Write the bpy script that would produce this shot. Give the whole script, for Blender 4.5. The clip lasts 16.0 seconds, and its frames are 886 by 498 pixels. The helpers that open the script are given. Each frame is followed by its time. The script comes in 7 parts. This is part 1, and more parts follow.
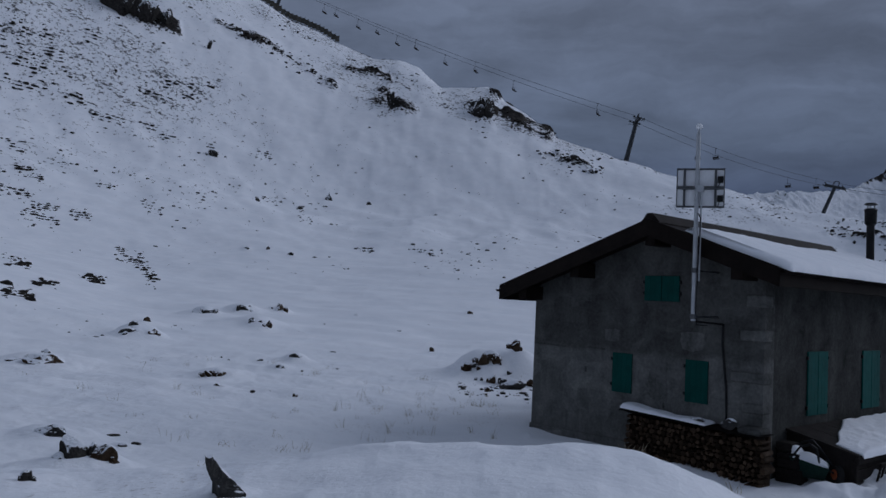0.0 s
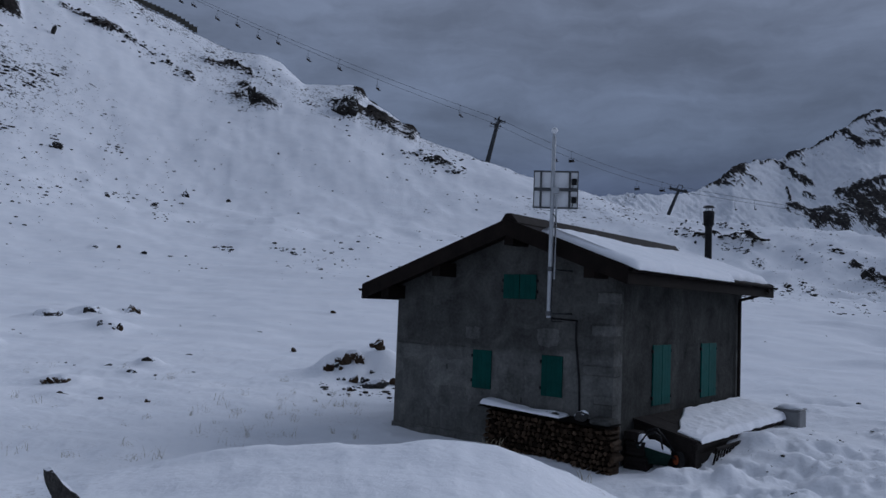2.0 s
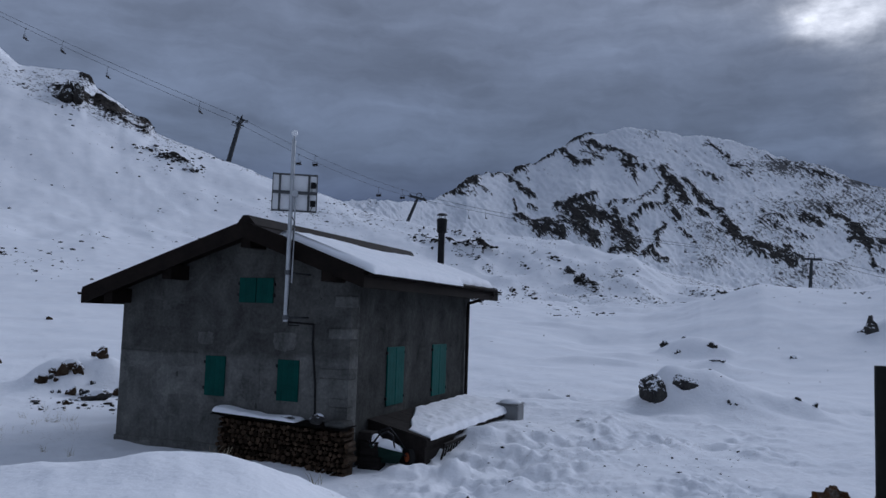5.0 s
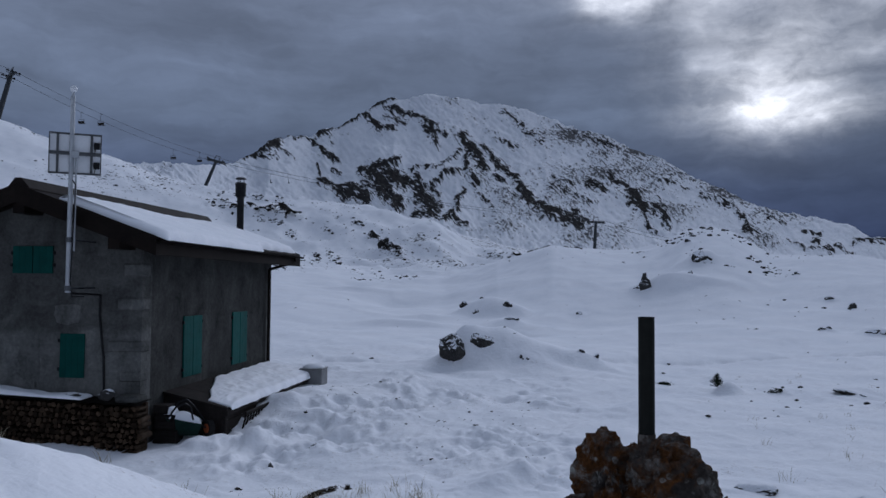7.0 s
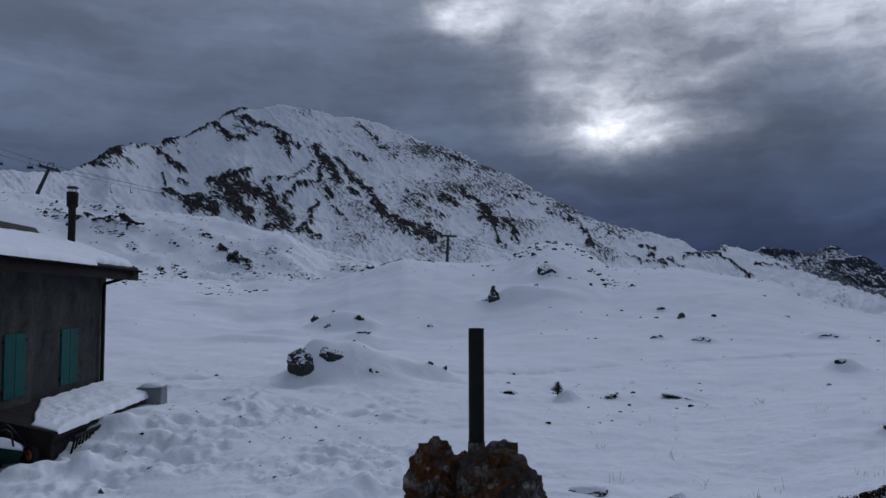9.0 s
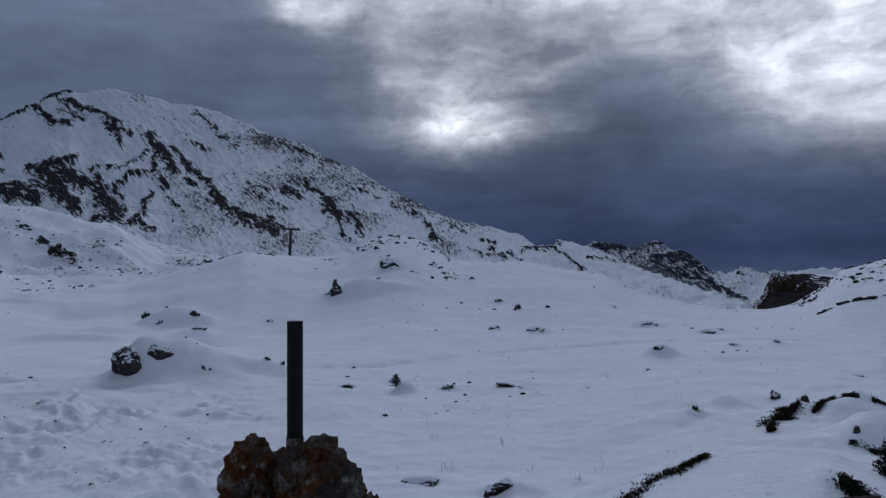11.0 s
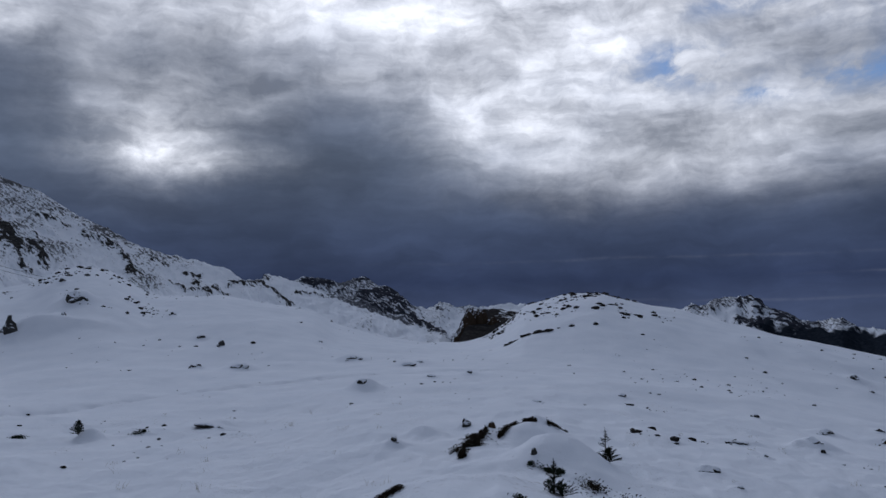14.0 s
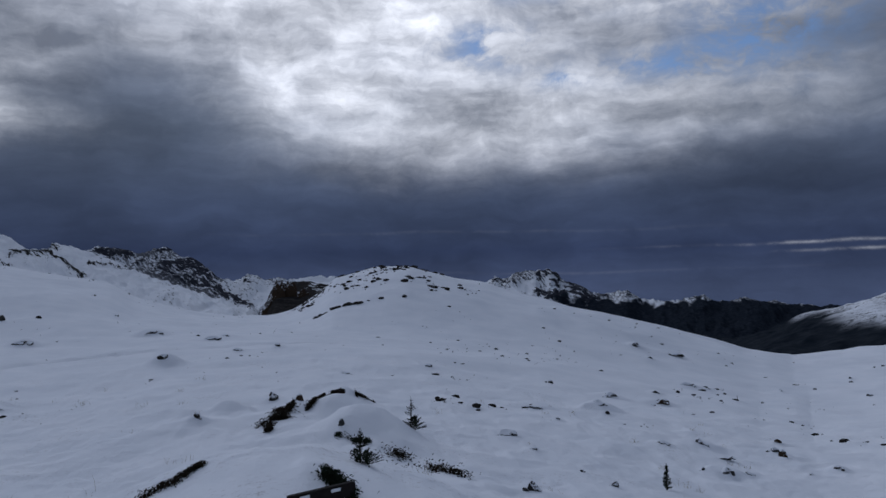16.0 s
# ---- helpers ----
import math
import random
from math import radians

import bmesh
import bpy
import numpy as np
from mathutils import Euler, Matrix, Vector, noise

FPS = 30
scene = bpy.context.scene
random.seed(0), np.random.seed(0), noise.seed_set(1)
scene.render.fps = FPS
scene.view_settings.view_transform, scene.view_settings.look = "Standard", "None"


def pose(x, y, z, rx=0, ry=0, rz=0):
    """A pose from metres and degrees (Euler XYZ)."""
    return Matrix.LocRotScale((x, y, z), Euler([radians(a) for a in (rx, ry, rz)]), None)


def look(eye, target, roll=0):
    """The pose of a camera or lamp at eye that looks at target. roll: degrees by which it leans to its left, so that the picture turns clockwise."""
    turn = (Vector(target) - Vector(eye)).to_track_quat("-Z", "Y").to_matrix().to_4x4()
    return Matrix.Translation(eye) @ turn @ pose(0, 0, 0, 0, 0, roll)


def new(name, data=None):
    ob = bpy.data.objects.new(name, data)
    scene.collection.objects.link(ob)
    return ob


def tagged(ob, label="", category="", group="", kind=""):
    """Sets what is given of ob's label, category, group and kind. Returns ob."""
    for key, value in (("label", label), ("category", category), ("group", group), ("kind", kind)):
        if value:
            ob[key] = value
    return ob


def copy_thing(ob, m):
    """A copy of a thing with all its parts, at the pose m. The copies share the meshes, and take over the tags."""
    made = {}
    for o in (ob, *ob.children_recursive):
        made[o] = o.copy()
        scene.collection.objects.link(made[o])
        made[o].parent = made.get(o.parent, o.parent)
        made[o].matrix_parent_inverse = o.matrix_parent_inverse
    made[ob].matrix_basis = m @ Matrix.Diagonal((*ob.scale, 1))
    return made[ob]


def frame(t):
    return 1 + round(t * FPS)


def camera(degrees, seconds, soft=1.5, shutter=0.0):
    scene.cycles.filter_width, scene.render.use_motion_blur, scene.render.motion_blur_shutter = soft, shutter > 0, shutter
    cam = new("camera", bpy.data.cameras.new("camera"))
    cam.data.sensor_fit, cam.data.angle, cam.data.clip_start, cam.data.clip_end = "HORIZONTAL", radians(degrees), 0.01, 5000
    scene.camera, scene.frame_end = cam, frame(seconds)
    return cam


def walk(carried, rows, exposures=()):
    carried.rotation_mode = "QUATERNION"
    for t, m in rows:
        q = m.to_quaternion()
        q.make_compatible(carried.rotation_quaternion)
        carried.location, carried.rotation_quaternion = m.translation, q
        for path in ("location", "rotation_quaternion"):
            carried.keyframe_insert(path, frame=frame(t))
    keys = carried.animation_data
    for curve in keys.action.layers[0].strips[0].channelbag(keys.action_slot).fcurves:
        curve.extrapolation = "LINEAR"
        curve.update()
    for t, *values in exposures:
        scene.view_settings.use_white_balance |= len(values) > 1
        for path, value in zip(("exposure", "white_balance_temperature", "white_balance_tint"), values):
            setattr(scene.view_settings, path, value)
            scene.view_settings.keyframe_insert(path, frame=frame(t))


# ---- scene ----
# ---- camera: a hand-held pan from one standing place ----
EYE = 3.3
cam = camera(57.45, 16.0)
PATH = [
    (0.0, pose(-0.031, 0.365, EYE-0.008, 93.49, -2.81, 0.54)),
    (0.5, pose(-0.003, 0.358, EYE-0.009, 93.41, -2.76, -1.44)),
    (1.0, pose(0.022, 0.342, EYE-0.016, 93.61, -2.56, -3.40)),
    (1.5, pose(0.025, 0.346, EYE-0.011, 93.36, -2.30, -5.42)),
    (2.0, pose(0.005, 0.360, EYE-0.002, 93.84, -2.28, -9.07)),
    (2.5, pose(-0.010, 0.373, EYE-0.009, 93.99, -2.41, -12.14)),
    (3.0, pose(-0.006, 0.365, EYE-0.009, 93.95, -2.60, -14.56)),
    (3.5, pose(0.002, 0.352, EYE-0.008, 93.98, -2.65, -16.35)),
    (4.0, pose(0.031, 0.332, EYE-0.004, 94.45, -2.33, -19.22)),
    (4.5, pose(0.071, 0.313, EYE-0.006, 94.90, -1.98, -23.10)),
    (5.0, pose(0.089, 0.307, EYE-0.004, 94.77, -1.85, -27.19)),
    (5.2, pose(0.096, 0.304, EYE-0.002, 94.53, -1.91, -28.77)),
    (7.3, pose(0.125, 0.222, EYE-0.015, 92.52, -0.47, -42.23)),
    (7.5, pose(0.129, 0.209, EYE-0.014, 92.60, -0.60, -43.01)),
    (8.0, pose(0.149, 0.154, EYE-0.012, 93.11, -0.45, -45.83)),
    (8.5, pose(0.163, 0.119, EYE-0.012, 93.45, -0.20, -48.74)),
    (11.0, pose(0.366, -0.027, EYE-0.033, 93.03, 0.55, -62.20)),
    (11.5, pose(0.393, 0.000, EYE-0.021, 93.30, 0.56, -66.32)),
    (12.0, pose(0.425, 0.008, EYE-0.017, 94.26, 0.81, -69.56)),
    (12.5, pose(0.464, -0.020, EYE-0.017, 94.77, 0.95, -72.41)),
    (13.0, pose(0.485, -0.051, EYE-0.019, 95.12, 0.81, -75.96)),
    (13.5, pose(0.491, -0.065, EYE-0.022, 95.28, 0.84, -79.08)),
    (14.0, pose(0.478, -0.086, EYE-0.025, 95.23, 0.98, -82.63)),
    (14.5, pose(0.458, -0.099, EYE-0.025, 95.02, 1.19, -86.03)),
    (15.0, pose(0.442, -0.106, EYE-0.029, 94.30, 1.17, -89.74)),
    (15.5, pose(0.431, -0.105, EYE-0.031, 93.62, 1.00, -92.88)),
    (16.0, pose(0.427, -0.097, EYE-0.028, 93.06, 1.04, -96.00)),
]
walk(cam, PATH, [(0, -.26, 5620, 13), (1, -.12, 5620, 13), (2, 0, 5620, 13), (3.5, .12, 5620, 13), (5, .24, 5620, 13), (7.5, .1, 5620, 13), (11, -.17, 5620, 13), (13, -.19, 5620, 13), (16, -.28, 5600, 13)])


# ---- node helper ----
class Nodes:
    def __init__(self, tree):
        self.tree = tree
        tree.nodes.clear()

    def node(self, kind, ins=(), **attrs):
        n = self.tree.nodes.new(kind)
        for k, v in attrs.items():
            setattr(n, k, v)
        for k, v in (ins.items() if isinstance(ins, dict) else enumerate(ins)):
            if v is None:
                continue
            if isinstance(v, bpy.types.NodeSocket):
                self.tree.links.new(v, n.inputs[k])
            else:
                n.inputs[k].default_value = v
        return n

    def math(self, op, *ins, clamp=False):
        return self.node("ShaderNodeMath", ins, operation=op, use_clamp=clamp).outputs[0]

    def vec(self, op, *ins):
        n = self.node("ShaderNodeVectorMath", ins, operation=op)
        return n.outputs["Value" if op in ("DOT_PRODUCT", "LENGTH") else "Vector"]

    def ramp(self, fac, *stops, ease="LINEAR"):
        n = self.node("ShaderNodeValToRGB", {0: fac})
        n.color_ramp.interpolation = ease
        e = n.color_ramp.elements
        while len(e) < len(stops):
            e.new(0.5)
        for k, (p, c) in enumerate(stops):
            e[k].position = p
            e[k].color = (c, c, c, 1) if isinstance(c, (int, float)) else (*c, 1)
        return n.outputs[0]

    def noise(self, vector, scale, detail=4.0, rough=0.55, distort=0.0):
        return self.node("ShaderNodeTexNoise", {"Vector": vector, "Scale": scale, "Detail": detail, "Roughness": rough, "Distortion": distort}).outputs[0]

    def mix(self, fac, a, b):
        n = self.node("ShaderNodeMix", data_type="RGBA")
        for s, v in ((n.inputs[0], fac), (n.inputs[6], a), (n.inputs[7], b)):
            if isinstance(v, bpy.types.NodeSocket):
                self.tree.links.new(v, s)
            else:
                s.default_value = (*v, 1) if isinstance(v, tuple) and len(v) == 3 else v
        return n.outputs[2]


def way_of(az, el):
    a, e = radians(az), radians(el)
    return Vector((math.sin(a) * math.cos(e), math.cos(a) * math.cos(e), math.sin(e)))


# ---- light: a heavy broken overcast, the sun low behind it ----
SUN_AZ, SUN_EL = 66, 29


# thin places in the cloud that the sun lights up: bearing, rise, half width, half height (degrees), strength
THIN_NEAR_SUN = [(63.5, 12.4, 3.0, 1.3, .80), (62.6, 13.6, 4.6, 3.2, .36), (67.0, 11.3, 4.0, 1.1, .30), (66.0, 16.0, 6.0, 2.6, .22), (53.6, 19.9, 2.2, 1.4, .50), (58.6, 18.6, 3.0, 2.4, .16), (64.0, 21.6, 11.0, 2.6, .42),
                 (77.0, 17.6, 6.0, 2.2, .26), (78.0, 21.8, 11.0, 2.4, .46)]
THIN_RIGHT = [(88.8, 13.0, 4.8, 1.7, .50), (85.5, 16.0, 5.5, 3.2, .46), (95.0, 17.0, 9.0, 3.8, .56), (92.0, 21.8, 12.0, 3.4, .50), (98.5, 10.6, 10.0, 2.1, .46), (106.0, 13.2, 9.0, 2.6, .42), (112.0, 19.2, 9.0, 3.0, .40),
              (118.5, 12.6, 8.0, 2.2, .20), (92.0, 32.0, 34.0, 9.0, .42)]
THICK_BANKS = [(73.5, 12.0, 4.6, 3.4, .16), (70.0, 7.0, 14.0, 2.2, .10), (93.0, 5.0, 16.0, 1.3, .10), (117.0, 7.4, 9.0, 2.0, .30), (88.0, 9.2, 6.0, 1.0, .12), (45.0, 14.0, 8.0, 5.0, .10)]
BLUE_GAPS = [(99.2, 17.0, 3.4, 1.2, .95), (105.0, 14.7, 1.8, .8, .8), (111.8, 15.2, 4.4, 1.1, .95), (119.0, 16.8, 4.6, 2.4, 1.0), (103.0, 21.0, 3.0, 1.0, .6), (114.0, 21.0, 6.0, 1.6, .8)]


def build_world():
    world = bpy.data.worlds.new("overcast")
    scene.world = world
    world.use_nodes = True
    n = Nodes(world.node_tree)
    d = n.node("ShaderNodeTexCoord").outputs["Generated"]
    x, y, zz = (n.node("ShaderNodeSeparateXYZ", [d]).outputs[k] for k in range(3))
    z = n.math("MAXIMUM", zz, 0.0)
    bearing = n.math("MULTIPLY", n.math("ARCTAN2", x, y), 180 / math.pi)
    rise = n.math("MULTIPLY", n.math("ARCSINE", zz), 180 / math.pi)
    # edges of the clouds curl
    curl = n.node("ShaderNodeTexNoise", {"Vector": d, "Scale": 9.0, "Detail": 4.0, "Roughness": .55}).outputs["Color"]
    bent = n.vec("ADD", d, n.vec("MULTIPLY", n.vec("SUBTRACT", curl, (.5, .5, .5)), (.10, .10, .05)))

    def flat_noise(v, squash, scale, detail, rough, tilt=0.0):
        m = n.node("ShaderNodeMapping", {"Vector": v, "Rotation": (radians(tilt), 0, 0), "Scale": (1, 1, squash)}).outputs[0]
        return n.noise(m, scale, detail, rough)
    soft = flat_noise(bent, 2.6, 5.0, 7, .55)
    puff = flat_noise(bent, 1.7, 17.0, 9, .62)
    ripple = flat_noise(bent, 6.5, 6.5, 5, .55, 3)

    # outlines of the thin places waver
    wob = n.node("ShaderNodeTexNoise", {"Vector": n.node("ShaderNodeMapping", {"Vector": d, "Scale": (1, 1, 1.8)}).outputs[0], "Scale": 8.0, "Detail": 6.0, "Roughness": .6})
    wob_a, wob_e = (n.node("ShaderNodeSeparateColor", [wob.outputs["Color"]]).outputs[k] for k in (0, 1))
    at_a = n.math("ADD", bearing, n.math("MULTIPLY", n.math("SUBTRACT", wob_a, .5), 7.0))
    at_e = n.math("ADD", rise, n.math("MULTIPLY", n.math("SUBTRACT", wob_e, .5), 3.4))

    def places(rows):
        total = None
        for az, el, wa, we, amp in rows:
            p = n.math("POWER", n.math("ABSOLUTE", n.math("DIVIDE", n.math("SUBTRACT", at_a, az), wa)), 2.0)
            q = n.math("POWER", n.math("ABSOLUTE", n.math("DIVIDE", n.math("SUBTRACT", at_e, el), we)), 2.0)
            one = n.math("MULTIPLY", n.math("EXPONENT", n.math("MULTIPLY", n.math("ADD", p, q), -1.0)), amp)
            total = one if total is None else n.math("ADD", total, one)
        return total
    base = n.ramp(z, (0.0, (.070, .088, .146)), (.05, (.040, .053, .098)), (.11, (.066, .084, .132)), (.2, (.122, .146, .190)), (.4, (.160, .180, .222)), (.8, (.195, .22, .262)))
    cloud = base
    for fac in (n.ramp(soft, (.36, .86), (.5, 1.0), (.64, 1.18)), n.ramp(ripple, (.36, .92), (.64, 1.09)), n.ramp(puff, (.34, .96), (.66, 1.04))):
        cloud = n.mix(1.0, cloud, fac)
        cloud.node.blend_type = "MULTIPLY"
    banks = n.math("SUBTRACT", 1.0, places(THICK_BANKS))
    cloud = n.vec("SCALE", cloud)
    n.tree.links.new(banks, cloud.node.inputs["Scale"])
    # the sun's light comes through where the cloud is thin
    depth = n.math("ADD", n.math("MULTIPLY", soft, .30), n.math("ADD", n.math("MULTIPLY", puff, .38), n.math("MULTIPLY", ripple, .32)))
    thin = n.ramp(depth, (.39, .42), (.5, .92), (.61, 1.55))
    through_sun = n.math("MULTIPLY", n.math("ADD", places(THIN_NEAR_SUN), places(THIN_RIGHT)), thin)
    low = n.ramp(z, (.07, 0.0), (.15, 1.0))
    through_sun = n.math("MULTIPLY", through_sun, low)
    # bright slits under the cloud over the far valley
    lift = n.math("ADD", rise, n.math("MULTIPLY", n.math("SUBTRACT", soft, .5), .9))
    slits = 0.0
    for el, az, wide, amp in ((2.85, 121.0, 7.0, .22), (2.25, 125.0, 5.0, .22), (1.2, 104.0, 14.0, .02), (4.2, 100.0, 16.0, .02)):
        one = n.math("EXPONENT", n.math("MULTIPLY", n.math("POWER", n.math("ABSOLUTE", n.math("DIVIDE", n.math("SUBTRACT", lift, el), .10)), 2.0), -1.0))
        side = n.math("EXPONENT", n.math("MULTIPLY", n.math("POWER", n.math("ABSOLUTE", n.math("DIVIDE", n.math("SUBTRACT", bearing, az), wide)), 2.0), -1.0))
        slits = n.math("ADD", slits, n.math("MULTIPLY", n.math("MULTIPLY", one, side), amp))
    slits = n.math("MULTIPLY", slits, n.ramp(puff, (.40, .1), (.62, 1.2)))
    light = n.vec("SCALE", (1.05, .985, .88))
    n.tree.links.new(n.math("ADD", through_sun, slits), light.node.inputs["Scale"])
    total = n.vec("ADD", cloud, light)
    sky = n.node("ShaderNodeTexSky", sky_type="NISHITA", sun_disc=False, sun_elevation=radians(SUN_EL), sun_rotation=radians(SUN_AZ), altitude=2200)
    gaps = n.math("MULTIPLY", n.ramp(n.math("ADD", n.math("MULTIPLY", soft, .35), n.math("MULTIPLY", puff, .65)), (.43, 1.0), (.55, 0.0)), places(BLUE_GAPS), clamp=True)
    b1 = n.node("ShaderNodeBackground", [sky.outputs[0], .09])
    b2 = n.node("ShaderNodeBackground", [total, .97])
    mixed = n.node("ShaderNodeMixShader", [gaps, b2.outputs[0], b1.outputs[0]])
    n.node("ShaderNodeOutputWorld", [mixed.outputs[0]])


build_world()
sun = new("sun", bpy.data.lights.new("sun", "SUN"))
sun.data.energy, sun.data.angle, sun.data.color = 1.02, radians(40), (.97, .975, 1)
sun.matrix_world = look(way_of(SUN_AZ, SUN_EL) * 50, (0, 0, 0))
scene.view_settings.exposure = 0.0


# ---- materials ----
def material(name):
    m = bpy.data.materials.new(name)
    m.use_nodes = True
    return m, Nodes(m.node_tree)


def finish(n, colour, rough=.8, bump=None, strength=.3, distance=.02, metal=0.0, spec=.4):
    ins = {"Base Color": colour if isinstance(colour, bpy.types.NodeSocket) else (*colour, 1), "Roughness": rough, "Metallic": metal, "Specular IOR Level": spec}
    b = n.node("ShaderNodeBsdfPrincipled", ins)
    if bump is not None:
        n.tree.links.new(n.node("ShaderNodeBump", {"Strength": strength, "Distance": distance, "Height": bump}).outputs[0], b.inputs["Normal"])
    n.node("ShaderNodeOutputMaterial", [b.outputs[0]])


def place_of(n):
    return n.node("ShaderNodeNewGeometry").outputs["Position"]


def snow_ground():
    m, n = material("snow_ground")
    p = place_of(n)
    rock = n.node("ShaderNodeAttribute", attribute_name="rock").outputs["Fac"]
    wood = n.node("ShaderNodeAttribute", attribute_name="wood").outputs["Fac"]
    fine = n.noise(p, 1.3, 8, .65)
    finer = n.noise(p, .22, 8, .7)
    # beds of rock dip to the right across the far mountain
    across = n.vec("DOT_PRODUCT", p, (.385, -.32, .87))
    along = n.vec("DOT_PRODUCT", p, (.67, -.56, -.5))
    beds = n.noise(n.node("ShaderNodeCombineXYZ", [n.math("MULTIPLY", across, .27), n.math("MULTIPLY", along, .05), 0.0]).outputs[0], 1.0, 7, .68, .6)
    far = n.ramp(n.math("DIVIDE", n.vec("LENGTH", p), 1000.0), (.40, 0.0), (.46, 1.0))
    rough_far = n.math("MULTIPLY", n.math("SUBTRACT", n.math("ADD", beds, n.math("MULTIPLY", n.noise(p, .13, 8, .75), .8)), .9), 6.0)
    rough_near = n.math("ADD", n.math("MULTIPLY", n.math("SUBTRACT", fine, .5), 3.0), n.math("MULTIPLY", n.math("SUBTRACT", finer, .5), 2.2))
    rough = n.math("ADD", n.math("MULTIPLY", far, rough_far), n.math("MULTIPLY", n.math("SUBTRACT", 1.0, far), rough_near))
    bare = n.ramp(n.math("ADD", rock, rough), (.42, 0.0), (.56, 1.0))
    # stones, tufts and ledges too small to count
    speck = n.node("ShaderNodeAttribute", attribute_name="speck").outputs["Fac"]
    dots_near = n.math("ADD", n.math("MULTIPLY", n.noise(p, 1.2, 6, .75), .7), n.math("MULTIPLY", n.noise(p, .3, 4, .7), .3))
    dots_far = n.math("SUBTRACT", n.math("ADD", n.math("MULTIPLY", beds, .65), n.math("MULTIPLY", n.noise(p, .26, 7, .8), .8)), .215)
    dots = n.math("ADD", n.math("MULTIPLY", far, dots_far), n.math("MULTIPLY", n.math("SUBTRACT", 1.0, far), n.math("SUBTRACT", dots_near, .012)))
    dotted = n.ramp(n.math("ADD", dots, n.math("MULTIPLY", n.math("SUBTRACT", speck, 1.0), .12)), (.55, 0.0), (.585, .9))
    bare = n.math("MAXIMUM", bare, dotted)
    # thin snow over scree, mottled
    scree = n.math("MULTIPLY", n.ramp(n.noise(p, .012, 4, .6), (.46, 0.0), (.60, 1.0)), n.ramp(n.math("ADD", n.noise(p, .16, 8, .78), n.math("MULTIPLY", beds, .35)), (.62, 0.0), (.80, .62)))
    scree = n.math("MULTIPLY", scree, far)
    snow = n.ramp(n.noise(p, .5, 5), (.3, (.78, .80, .84)), (.7, (.86, .87, .90)))
    stone = n.ramp(n.math("ADD", n.math("MULTIPLY", n.noise(p, .9, 8, .7), .45), n.math("ADD", n.math("MULTIPLY", finer, .2), n.math("MULTIPLY", beds, .35))), (.36, (.014, .013, .014)), (.5, (.032, .030, .029)), (.62, (.09, .08, .072)))
    # haze of the air put into the colour: rock turns blue-grey far off
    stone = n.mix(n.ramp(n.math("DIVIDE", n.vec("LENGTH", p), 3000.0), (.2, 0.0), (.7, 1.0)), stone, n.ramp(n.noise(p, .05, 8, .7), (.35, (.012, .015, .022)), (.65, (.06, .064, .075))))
    # straw and soil showing faintly through the thin near snow
    close = n.ramp(n.math("DIVIDE", n.vec("LENGTH", p), 100.0), (.30, 1.0), (.75, 0.0))
    stubble = n.math("MULTIPLY", n.ramp(n.noise(p, .35, 4, .6), (.50, 0.0), (.66, 1.0)), n.ramp(n.noise(p, 12.0, 5, .75), (.56, 0.0), (.64, .5)))
    snow = n.mix(n.math("MULTIPLY", stubble, close), snow, (.30, .27, .24))
    trees = n.ramp(n.noise(p, .06, 8, .7), (.35, (.010, .014, .020)), (.65, (.032, .037, .044)))
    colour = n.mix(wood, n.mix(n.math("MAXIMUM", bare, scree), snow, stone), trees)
    grain = n.math("ADD", n.noise(p, 6, 6, .6), n.math("MULTIPLY", n.noise(p, 42, 3, .6), .1))
    grain = n.math("ADD", grain, n.math("MULTIPLY", n.noise(n.node("ShaderNodeMapping", {"Vector": p, "Rotation": (0, 0, .5), "Scale": (.9, 1.15, 1)}).outputs[0], 1.1, 4, .55), 1.3))
    grain = n.math("ADD", grain, n.math("MULTIPLY", bare, n.math("MULTIPLY", fine, 6.0)))
    finish(n, colour, .8, grain, .42, .07, spec=0.0)
    return m


SNOW_GROUND = snow_ground()


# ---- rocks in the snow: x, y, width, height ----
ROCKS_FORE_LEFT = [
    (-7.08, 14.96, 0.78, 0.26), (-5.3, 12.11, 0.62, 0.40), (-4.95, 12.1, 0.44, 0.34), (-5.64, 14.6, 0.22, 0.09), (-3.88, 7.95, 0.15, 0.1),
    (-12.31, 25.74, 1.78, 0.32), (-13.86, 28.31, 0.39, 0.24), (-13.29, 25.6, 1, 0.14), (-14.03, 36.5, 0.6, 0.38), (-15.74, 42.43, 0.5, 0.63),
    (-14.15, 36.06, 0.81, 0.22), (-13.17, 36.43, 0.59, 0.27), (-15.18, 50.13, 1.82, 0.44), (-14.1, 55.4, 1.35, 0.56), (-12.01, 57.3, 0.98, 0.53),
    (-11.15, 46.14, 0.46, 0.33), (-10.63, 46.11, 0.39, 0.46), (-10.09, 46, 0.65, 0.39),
]
